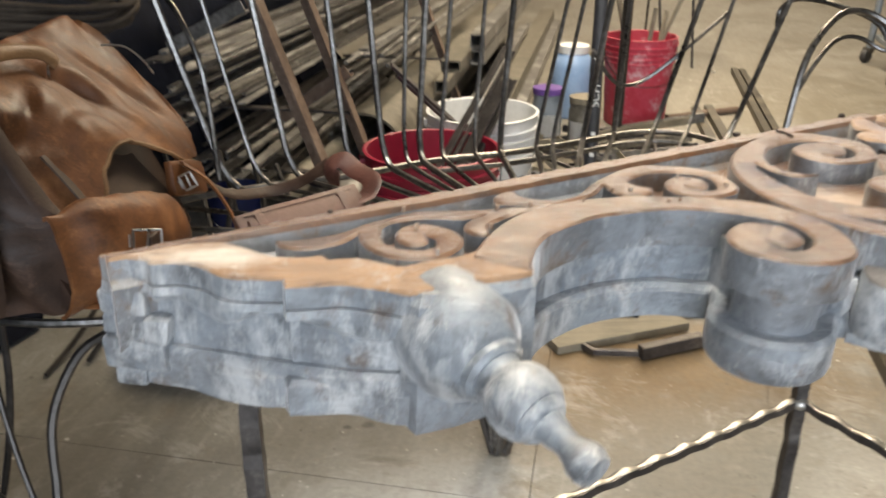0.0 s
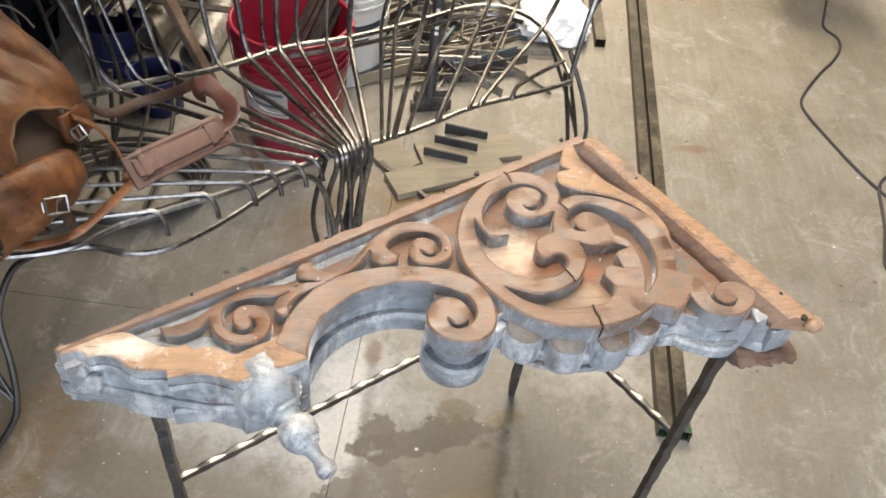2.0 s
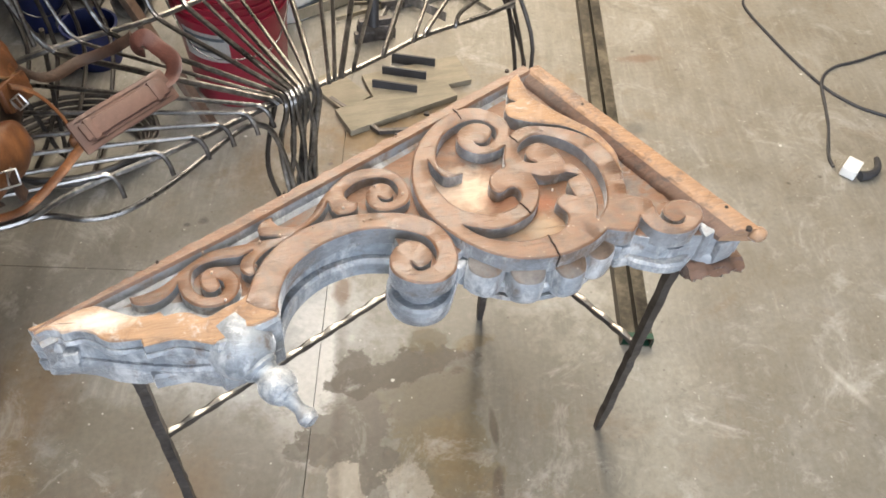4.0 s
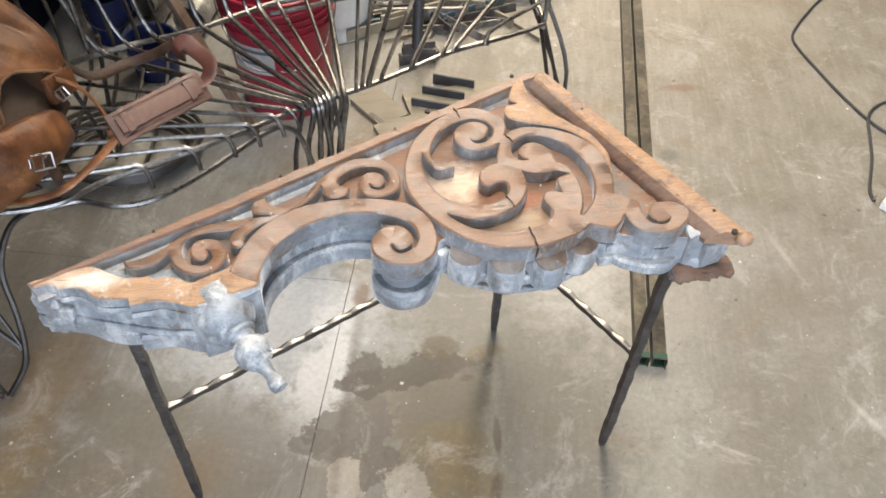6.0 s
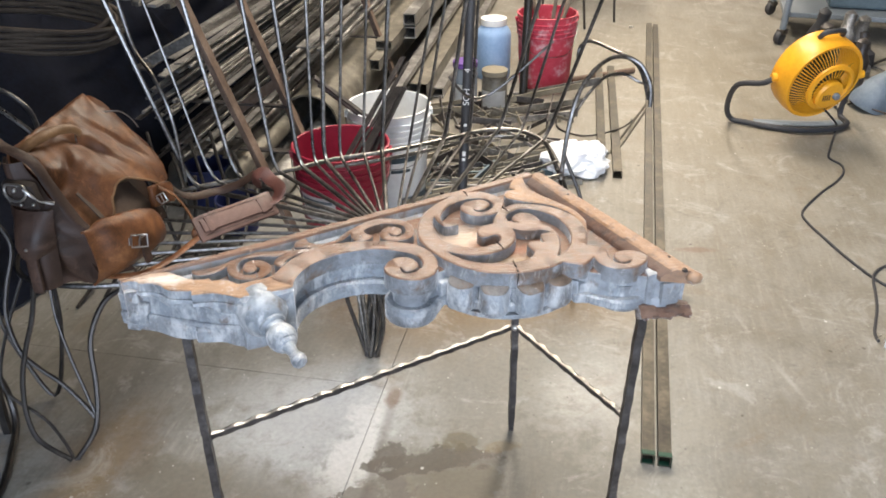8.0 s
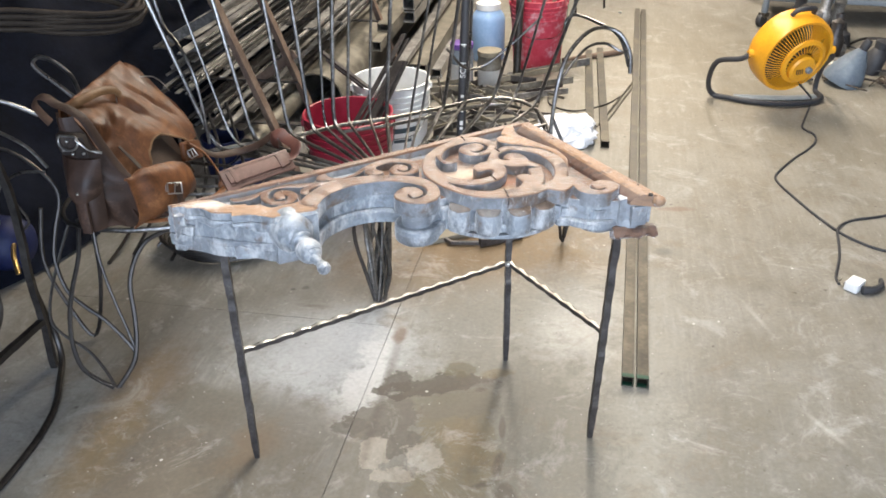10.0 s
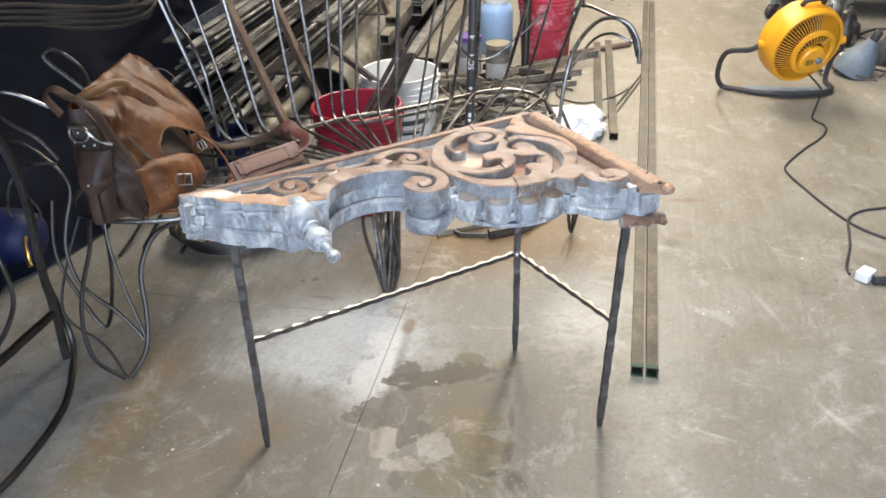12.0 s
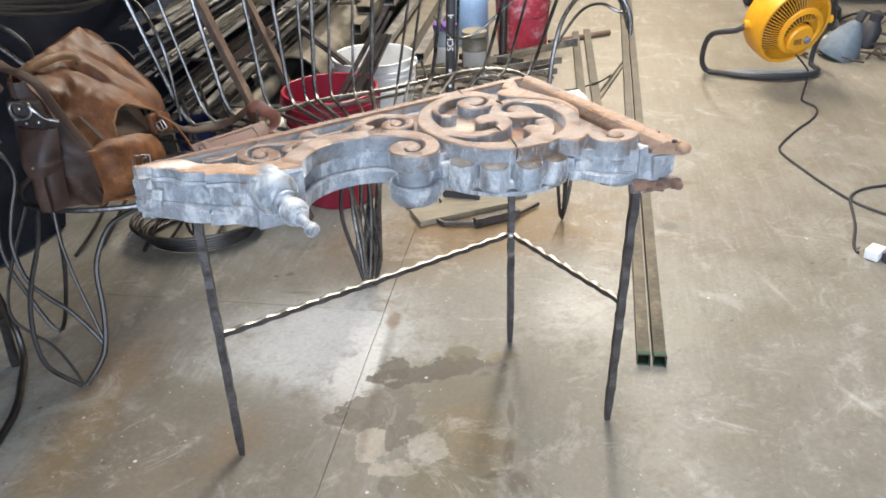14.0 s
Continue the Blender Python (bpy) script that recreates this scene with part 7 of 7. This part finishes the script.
# boards and a dark bar on the floor below the bench
for x, y, sx, sy, h, turn, mat in ((0.62, 1.07, 0.34, 0.10, 0.020, 16, M_BOARD), (0.70, 1.17, 0.30, 0.12, 0.018, 8, M_BOARD), (0.47, 1.16, 0.16, 0.10, 0.016, -60, M_BOARD)):
    bm = bmesh.new()
    box(bm, pose(x, y, h / 2 + 0.001, 0, 0, turn), sx, sy, h, 0.002)
    solid("offcut_board", bm, mat, "pale board offcut lying under the bench", "board", "boards under the bench")
for a, b, w, h, m2 in (((0.44, 1.13, 0.012), (0.55, 0.965, 0.012), 0.014, 0.012, M_IRON), ((0.55, 0.968, 0.012), (0.66, 0.955, 0.012), 0.014, 0.012, M_IRON), ((0.645, 0.945, 0.020), (0.80, 0.995, 0.020), 0.030, 0.024, M_IRON), ((0.78, 0.985, 0.012), (0.88, 1.06, 0.012), 0.012, 0.010, M_IRON)):
    flat_bar("iron_bar", a, b, w, h, m2, "dark iron bar lying on the floor under the bench", "iron bar", "bars under the bench", 90)
# short angle irons seen through the rods, dark with ground tops
for k in range(3):
    p, q = Vector((0.56 + 0.04 * k, 1.14 + 0.055 * k, 0.025)), Vector((0.68 + 0.04 * k, 1.09 + 0.055 * k, 0.025))
    iron = thing("angle_offcut", (p + q) / 2 - Vector((0, 0, 0.021)), "short dark angle iron with a bright ground flange", "offcut", "angle offcuts")
    m = Matrix.Translation((p + q) / 2) @ (q - p).to_track_quat("X", "Z").to_matrix().to_4x4()
    bm = bmesh.new()
    box(bm, m @ pose(0, 0.012, 0.0), (q - p).length, 0.006, 0.040, 0.001)
    part("web", bm, M_BLACK, iron, "black scaled web")
    bm = bmesh.new()
    box(bm, m @ pose(0, -0.004, -0.017), (q - p).length, 0.026, 0.006, 0.001)
    part("flange", bm, M_BRIGHT, iron, "bright ground flange")

# ---------------------------------------------------------------- fan, cord and plug


def drum_fan():
    c = Vector((2.185, 2.040, 0.305))
    axis = Vector((0.21, -0.94, -0.25)).normalized()
    m = Matrix.Translation(c) @ axis.to_track_quat("Z", "Y").to_matrix().to_4x4()
    fan = thing("floor_fan", (c.x, c.y, 0), "yellow plastic floor fan on a black tube stand", "fan")
    R = 0.178
    bm = bmesh.new()
    lathe(bm, [(R * 0.86, -0.085), (R * 0.95, -0.080), (R, -0.055), (R * 1.02, 0.0), (R, 0.040), (R * 0.965, 0.052), (R * 0.90, 0.050), (R * 0.90, 0.036), (R * 0.93, 0.0), (R * 0.90, -0.05), (R * 0.86, -0.085)], m, 56)
    bmesh.ops.remove_doubles(bm, verts=bm.verts, dist=1e-5)
    shell_ = part("housing", bm, M_YELLOW, fan, "yellow drum housing", True)
    for k in range(72):
        a = 2 * math.pi * k / 72
        bm = bmesh.new()
        tube(bm, [m @ Vector((math.cos(a) * r, math.sin(a) * r, z)) for r, z in ((R * 0.92, 0.044), (R * 0.78, 0.072), (R * 0.55, 0.088))], 0.0019, 4)
        part("grille_bar", bm, M_YELLOW, shell_)
    bm = bmesh.new()
    lathe(bm, [(R * 0.52, 0.082), (R * 0.60, 0.084), (R * 0.59, 0.094), (R * 0.50, 0.100), (R * 0.46, 0.090), (R * 0.52, 0.082)], m, 44)
    bmesh.ops.remove_doubles(bm, verts=bm.verts, dist=1e-5)
    part("grille_ring", bm, M_YELLOW, shell_, "", True)
    for k in range(30):
        a = 2 * math.pi * k / 30
        bm = bmesh.new()
        tube(bm, [m @ Vector((math.cos(a) * r, math.sin(a) * r, zz)) for r, zz in ((R * 0.50, 0.090), (R * 0.27, 0.096))], 0.0024, 4)
        part("grille_bar", bm, M_YELLOW, shell_)
    bm = bmesh.new()
    lathe(bm, [(0, 0.080), (R * 0.36, 0.082), (R * 0.36, 0.104), (R * 0.31, 0.112), (0, 0.114)], m @ pose(0.0, -0.030, 0), 30)
    part("motor_cover", bm, M_YELLOW, shell_, "", True)
    bm = bmesh.new()
    lathe(bm, [(0, 0.112), (0.015, 0.113), (0.015, 0.126), (0.012, 0.130), (0, 0.130)], m @ pose(0.022, -0.028, 0), 18)
    part("switch_knob", bm, M_GREYPL, shell_, "grey switch knob", True)
    for k in range(4):
        bm = bmesh.new()
        box(bm, m @ pose(-0.034 + 0.010 * k, -0.035, 0.1145, 0, 0, 12), 0.004, 0.026, 0.002)
        part("vent_slot", bm, M_BLACK, shell_)
    bm = bmesh.new()
    lathe(bm, [(0, -0.02), (R * 0.28, -0.02), (R * 0.30, 0.02), (0, 0.03)], m, 24)
    blades = part("fan_blades", bm, M_BLACK, fan, "dark fan blades at rest behind the grille", True)
    for k in range(5):
        bm, rows = bmesh.new(), []
        for i in range(6):
            r = R * (0.26 + 0.60 * i / 5)
            rows.append([m @ Vector((math.cos(a) * r, math.sin(a) * r, z)) for a, z in ((2 * math.pi * k / 5 - 0.42, -0.03), (2 * math.pi * k / 5, -0.005), (2 * math.pi * k / 5 + 0.42, 0.02))])
        vs = [[bm.verts.new(p) for p in row] for row in rows]
        for a, b in zip(vs, vs[1:]):
            for j in range(2):
                bm.faces.new((a[j], a[j + 1], b[j + 1], b[j]))
        bmesh.ops.solidify(bm, geom=bm.faces[:], thickness=0.003)
        part("blade", bm, M_BLACK, blades, "", True)
    bm = bmesh.new()
    lathe(bm, [(R * 0.10, -0.088), (R * 0.90, -0.086), (R * 0.90, -0.080), (R * 0.10, -0.080)], m, 36)
    part("rear_guard", bm, M_BLACK, fan, "", True)
    bm = bmesh.new()
    tube(bm, curve([m @ Vector(q) for q in ((-0.055, R * 0.98, -0.02), (-0.045, R * 1.13, -0.01), (0, R * 1.17, -0.005), (0.045, R * 1.13, -0.01), (0.055, R * 0.98, -0.02))], 6), 0.011, 8)
    part("handle", bm, M_BLACK, fan, "black carrying handle", True)
    right = Vector((0.98, 0.02, 0)).normalized()
    kl, kr = c - right * (R * 1.05), c + right * (R * 1.05)
    for s in (kl, kr):
        bm = bmesh.new()
        lathe(bm, [(0, -0.016), (0.017, -0.014), (0.019, 0.0), (0.017, 0.014), (0, 0.016)], Matrix.Translation(s) @ right.to_track_quat("Z", "Y").to_matrix().to_4x4(), 16)
        part("pivot_knob", bm, M_YELLOW, fan, "", True)
    bm = bmesh.new()
    pts = [kl, kl + Vector((-0.035, 0.02, -0.03)), (1.905, 2.18, 0.225), (1.915, 2.27, 0.10), (1.955, 2.30, 0.022), (2.02, 2.255, 0.016), (2.11, 2.19, 0.016), (2.24, 2.14, 0.016), (2.38, 2.145, 0.016), (2.465, 2.20, 0.018), (2.475, 2.29, 0.03), (2.46, 2.24, 0.16), kr + Vector((0.035, 0.04, -0.05)), kr]
    tube(bm, curve(pts, 6), 0.0125, 9)
    part("tube_stand", bm, M_BLACK, fan, "black bent tube stand", True)
    # flat grey band on the floor inside the stand
    bm = bmesh.new()
    tube(bm, curve([(2.05, 2.262, 0.016), (2.16, 2.225, 0.02), (2.30, 2.20, 0.02), (2.44, 2.215, 0.016)], 6), 0.028, 9, flat=0.4)
    part("flat_band", bm, M_GREYPL, fan, "flat grey band under the fan", True)


drum_fan()


def cord(name, pts, label, r=0.0042, mat=M_BLACK):
    bm = bmesh.new()
    tube(bm, curve(pts, 7), r, 7)
    return solid(name, bm, mat, label, "cord", "", True)


z = 0.0045
cable = thing("extension_cord", (1.9, 1.0, 0), "thin dark power cord lying loose on the concrete", "cord")
for pts in ([(2.24, 2.02, 0.16), (2.36, 2.12, 0.06), (2.414, 2.195, 0.012), (2.36, 2.10, z), (2.266, 1.949, z), (2.22, 1.86, z), (2.235, 1.78, z), (2.20, 1.70, z), (2.125, 1.62, z), (2.047, 1.555, z), (1.93, 1.44, z), (1.880, 1.370, z), (1.872, 1.29, z), (1.880, 1.18, z), (1.890, 1.07, z), (1.915, 0.929, z), (1.953, 0.845, z), (2.00, 0.79, z), (2.10, 0.72, z), (2.3, 0.62, z), (2.6, 0.60, z)],
            [(1.755, 0.600, z), (1.765, 0.640, z), (1.800, 0.70, z), (1.837, 0.761, z), (1.875, 0.84, z), (1.912, 0.925, z + 0.004), (1.955, 0.975, z), (2.015, 1.004, z), (2.102, 1.016, z), (2.3, 1.05, z), (2.6, 1.02, z)]):
    bm = bmesh.new()
    tube(bm, curve(pts, 7), 0.0046, 7)
    part("cable", bm, M_BLACK, cable, "", True)
plug = thing("plug_block", (1.79, 0.565, 0), "white plug adapter on the end of a cord", "plug")
bm = bmesh.new()
box(bm, pose(1.790, 0.575, 0.017, 0, 0, 38), 0.058, 0.042, 0.030, 0.004)
part("plug_body", bm, M_WHITE, plug, "", True)
bm = bmesh.new()
tube(bm, curve([(1.800, 0.545, 0.014), (1.835, 0.545, 0.014), (1.870, 0.565, 0.014), (1.890, 0.60, 0.012)], 5), 0.014, 9, taper=lambda u: 1 - 0.5 * u)
part("plug_grip", bm, M_BLACK, plug, "black rubber grip", True)
for s in (-0.008, 0.008):
    bm = bmesh.new()
    box(bm, pose(1.762, 0.598, 0.017, 0, 0, 38) @ pose(0, s, 0), 0.018, 0.002, 0.007)
    part("prong", bm, M_BUCKLE, plug)

# ---------------------------------------------------------------- dark corner beside the bench


def dark_corner():
    bm, rows = bmesh.new(), []                                # tarp hung in folds on the wall
    for i in range(31):
        t = -0.6 + 4.2 * i / 30
        rows.append([bm.verts.new(N * (-1.50 + 0.06 * math.sin(t * 9) + 0.03 * math.sin(t * 23) - 0.20 * (zz / 1.5) + 0.48 * max(0.0, 1 - zz / 0.75) ** 1.4) + D * t + Vector((0, 0, zz))) for zz in (0.012, 0.06, 0.15, 0.3, 0.45, 0.6, 0.9, 1.2, 1.5)])
    for a, b in zip(rows, rows[1:]):
        for j in range(8):
            bm.faces.new((a[j], a[j + 1], b[j + 1], b[j]))
    bmesh.ops.solidify(bm, geom=bm.faces[:], thickness=0.006)
    tarp = thing("tarp", N * -1.5 + D * 1.5, "dark blue tarp hanging in folds on the wall", "tarp")
    part("sheet", bm, M_TARP, tarp, "", True)
    for i in range(9):
        t = -0.3 + 0.45 * i
        bm = bmesh.new()
        tube(bm, [N * (-1.69 + 0.06 * math.sin(t * 9) + 0.03 * math.sin(t * 23)) + D * (t + 0.014 * math.cos(a)) + Vector((0, 0, 1.46 + 0.014 * math.sin(a))) for a in (2 * math.pi * k / 12 for k in range(12))], 0.003, 6, True)
        part("grommet", bm, M_BRASS, tarp, "brass eyelet", True)
    tank = thing("air_tank", (-1.00, 1.15, 0), "dark blue air tank with brass fittings", "tank")
    m = Matrix.Translation((-1.06, 0.95, 0.125)) @ pose(0, 0, 0, 0, 90, -14.5) @ Matrix.Diagonal((0.78, 0.78, 1, 1))
    bm = bmesh.new()
    lathe(bm, [(0, -0.24), (0.06, -0.235), (0.10, -0.21), (0.115, -0.17), (0.115, 0.17), (0.10, 0.21), (0.06, 0.235), (0, 0.24)], m, 32)
    part("vessel", bm, M_BLUE, tank, "", True)
    for s in (-0.13, 0.13):
        bm = bmesh.new()
        box(bm, Matrix.Translation((-1.06 + s, 0.95 - 0.26 * s, 0.03)) @ pose(0, 0, 0, 0, 0, -14.5), 0.02, 0.16, 0.06, 0.004)
        part("foot", bm, M_BLUE, tank)
    bm = bmesh.new()
    tube(bm, curve([(-0.86, 0.86, 0.150), (-0.83, 0.78, 0.155), (-0.808, 0.735, 0.145), (-0.796, 0.71, 0.125)], 5), 0.008, 8)
    part("fitting", bm, M_BRASS, tank, "brass hose fitting", True)
    coil = thing("hose_coil", (-0.85, 1.6, 0.55), "dusty dark air hose coiled on a hook", "hose")
    for k in range(7):                                        # flattened turns, seen from the side
        bm = bmesh.new()
        dz, dx = 0.012 * k, 0.018 * (k % 3)
        ring = [(-1.25, 1.66), (-1.05, 1.70), (-0.85, 1.71), (-0.68 + dx, 1.72), (-0.605 + dx, 1.75), (-0.63 + dx, 1.80), (-0.75, 1.86), (-0.95, 1.88), (-1.2, 1.86)]
        zs = [0.62, 0.605, 0.592, 0.590, 0.615, 0.655, 0.675, 0.69, 0.70]
        tube(bm, curve([(x, y, zz + dz + 0.008 * math.sin(3 * k + 2 * i)) for i, ((x, y), zz) in enumerate(zip(ring, zs))], 6), 0.0095, 8)
        part("turn", bm, M_HOSE, coil, "", True)
    # half-built iron stand of square bar at the camera's left
    stand = thing("iron_stand", (-0.62, 0.40, 0), "unfinished iron stand of hammered square bar", "stand")
    for line in ([(-0.617, 0.402, 0.0), (-0.607, 0.401, 0.16), (-0.606, 0.40, 0.281), (-0.594, 0.40, 0.434), (-0.589, 0.40, 0.558), (-0.606, 0.40, 0.66), (-0.66, 0.41, 0.76)],
                 [(-0.607, 0.395, 0.160), (-0.64, 0.29, 0.160), (-0.68, 0.16, 0.160), (-0.73, 0.0, 0.160)], [(-0.735, -0.01, 0.0), (-0.735, -0.012, 0.16), (-0.75, -0.02, 0.5)]):
        bm = bmesh.new()
        pts = curve(line, 6)
        tube(bm, [q + Vector((noise.noise(Vector((i * 0.6, line[0][0], 2))), noise.noise(Vector((i * 0.6, line[0][1], 5))), 0)) * 0.002 for i, q in enumerate(pts)], 0.0085, square=True)
        part("bar", bm, M_DARKROD, stand)
    bm = bmesh.new()
    tube(bm, curve([(-0.607, 0.401, 0.28), (-0.610, 0.425, 0.18), (-0.607, 0.440, 0.09), (-0.592, 0.405, 0.025), (-0.570, 0.310, 0.012), (-0.554, 0.240, 0.012), (-0.548, 0.160, 0.012), (-0.56, 0.05, 0.012), (-0.60, -0.10, 0.012), (-0.68, -0.24, 0.012)], 7), 0.0088, 8)
    part("curved_foot", bm, M_DARKROD, stand, "", True)
    bm = bmesh.new()
    tube(bm, curve([(-0.592, 0.41, 0.52), (-0.580, 0.415, 0.49), (-0.573, 0.42, 0.452), (-0.595, 0.42, 0.428)], 6), 0.003, 7)
    part("hook", bm, M_ROD, stand, "", True)
    bm = bmesh.new()
    tube(bm, curve([(-0.50, 0.02, 0.60), (-0.477, 0.0, 0.561), (-0.474, 0.0, 0.476), (-0.501, 0.0, 0.408), (-0.56, 0.0, 0.33), (-0.68, 0.0, 0.22), (-0.735, -0.01, 0.15)], 6), 0.0055, 8)
    part("bent_bar", bm, M_DARKROD, stand, "", True)
    # rods and a coil of bar lying under the bench
    for k in range(5):
        bm = bmesh.new()
        r = 0.15 + 0.011 * k
        tube(bm, [(-0.24 + r * 1.1 * math.cos(a), 1.04 + r * 0.8 * math.sin(a), 0.012 + 0.014 * k) for a in (2 * math.pi * i / 30 for i in range(30))], 0.007, 7, True)
        solid("bar_ring", bm, M_DARKROD, "dark steel bar bent into a ring, under the bench", "ring", "bent rings", True)
    for k in range(7):
        x = -0.62 + 0.07 * k
        bm = bmesh.new()
        tube(bm, curve([(x, 0.95 + 0.05 * (k % 3), 0.006), (x + 0.05, 1.10, 0.06 + 0.02 * (k % 2)), (x + 0.08, 1.30, 0.16), (x + 0.02, 1.45, 0.30 + 0.04 * (k % 3))], 5), 0.006, 7)
        solid("bent_rod", bm, M_DARKROD, "dark bent steel rod leaning in the dark corner", "rod", "bent rods", True)


dark_corner()

# ---------------------------------------------------------------- far right: machine, caster leg and shop clutter


def far_side():
    cart = thing("tool_cart", (2.95, 3.75, 0), "grey steel cart on casters, loaded with cables and tools", "cart")
    for x, y in ((2.72, 3.52), (3.55, 3.20), (2.95, 4.2), (3.75, 3.95)):
        bm = bmesh.new()
        tube(bm, [(x, y, 0.09), (x + 0.02, y, 0.85)], 0.020, 10)
        leg = part("leg", bm, M_GREYPL, cart, "", True)
        bm = bmesh.new()
        lathe(bm, [(0, -0.018), (0.036, -0.018), (0.042, -0.010), (0.042, 0.010), (0.036, 0.018), (0, 0.018)], Matrix.Translation((x - 0.01, y, 0.042)) @ pose(0, 0, 0, 90, 0, 30), 20)
        wheel = part("caster_wheel", bm, M_BLACK, leg, "", True)
        bm = bmesh.new()
        box(bm, pose(x, y, 0.075, 0, 0, 30), 0.05, 0.05, 0.03, 0.004)
        part("caster_fork", bm, M_ROD, leg)
    for z in (0.16, 0.62):
        bm = bmesh.new()
        box(bm, pose(3.24, 3.72, z, 0, 0, -20), 0.85, 0.60, 0.03, 0.006)
        part("shelf", bm, M_GREYPL, cart)
    bm = bmesh.new()
    box(bm, pose(3.30, 3.75, 0.36, 0, 0, -20), 0.42, 0.40, 0.36, 0.02)
    welder = solid("welding_machine", bm, M_STEELBLUE, "blue-grey metal machine standing on a cart shelf", "machine")
    for k in range(9):
        bm = bmesh.new()
        box(bm, pose(3.30, 3.75, 0.36, 0, 0, -20) @ pose(-0.212, -0.14 + 0.035 * k, 0.02), 0.006, 0.018, 0.22, 0.001)
        part("louvre", bm, M_BLACK, welder)
    shade = thing("lamp_shade", (2.60, 2.36, 0), "pale blue-grey enamel cone lying beside cables", "shade")
    bm = bmesh.new()
    m = Matrix.Translation((2.71, 2.42, 0.085)) @ pose(0, 0, 0, 14, 16, 20) @ Matrix.Scale(0.80, 4)
    lathe(bm, [(0.125, -0.10), (0.128, -0.09), (0.105, -0.01), (0.075, 0.06), (0.045, 0.105), (0.030, 0.13), (0.0, 0.135)], m, 30)
    bmesh.ops.solidify(bm, geom=bm.faces[:], thickness=0.003)
    part("cone", bm, M_SHADE, shade, "", True)
    bm = bmesh.new()
    lathe(bm, [(0, 0.13), (0.026, 0.132), (0.028, 0.18), (0.02, 0.20), (0, 0.20)], m, 18)
    part("socket", bm, M_BLACK, shade, "", True)
    r2 = random.Random(11)
    for k in range(16):                                        # cables and rods in a tangle on the floor
        x, y = r2.uniform(2.48, 3.2), r2.uniform(2.35, 3.1)
        pts = [(x, y, 0.008)]
        for i in range(4):
            x, y = x + r2.uniform(-0.05, 0.22), y + r2.uniform(-0.15, 0.15)
            pts.append((x, y, 0.008 + 0.03 * r2.random()))
        bm = bmesh.new()
        tube(bm, curve(pts, 6), r2.choice((0.004, 0.006, 0.008)), 7)
        solid("cable", bm, r2.choice((M_BLACK, M_HOSE, M_DARKROD)), "dark cable lying in a tangle on the floor", "cable", "cables", True)
    for k in range(14):
        x, y, h = r2.uniform(2.62, 3.3), r2.uniform(2.55, 3.3), r2.uniform(0.05, 0.32)
        bm = bmesh.new()
        lathe(bm, [(0, 0.001), (0.05, 0.002), (0.055, h * 0.5), (0.03, h * 0.7), (0.035, h * 0.9), (0, h)], Matrix.Translation((x, y, 0)) @ pose(0, 0, 0, r2.uniform(-12, 12), r2.uniform(-12, 12), 0), 14, 0.05)
        solid("machine_part", bm, r2.choice((M_IRON, M_BLACK, M_STOCK)), "dark oily machine part standing on the floor", "machine part", "machine parts", True)
    # far work stand with thin legs behind the buckets
    stand = thing("work_stand", (1.70, 4.4, 0), "thin-legged steel work stand", "stand")
    for a, b in (((1.62, 3.95), (1.56, 4.1)), ((1.85, 4.10), (1.80, 4.2)), ((1.45, 4.55), (1.45, 4.5)), ((1.75, 4.75), (1.72, 4.6))):
        bm = bmesh.new()
        tube(bm, [(*a, 0.0), (*b, 0.85)], 0.008, 8)
        part("leg", bm, M_DARKROD, stand, "", True)
    bm = bmesh.new()
    box(bm, pose(1.63, 4.35, 0.86, 0, 0, -14.5), 0.45, 0.60, 0.03, 0.004)
    part("top", bm, M_STOCK, stand)


far_side()


# dark blue pails pushed in behind the bench, below the stock
for x, y, h, r0 in ((-0.19, 1.44, 0.12, 0.075), (-0.33, 1.66, 0.16, 0.085)):
    pail = thing("pail", (x, y, 0), "dark blue plastic pail standing behind the bench", "pail", "blue pails")
    bm = bmesh.new()
    lathe(bm, [(0, 0.001), (r0 * 0.86, 0.001), (r0, h), (r0 + 0.004, h), (r0 + 0.004, h + 0.004), (r0 - 0.003, h + 0.004), (r0 * 0.84, 0.008), (0, 0.008)], Matrix.Translation((x, y, 0)), 28)
    part("shell", bm, M_BLUE, pail, "", True)
    bm = bmesh.new()
    tube(bm, curve([(x - r0, y, h - 0.01), (x - r0 * 0.7, y - r0 * 0.9, h * 0.6), (x, y - r0 * 1.08, h * 0.45), (x + r0 * 0.7, y - r0 * 0.9, h * 0.6), (x + r0, y, h - 0.01)], 6), 0.002, 6)
    part("wire_handle", bm, M_ROD, pail, "", True)
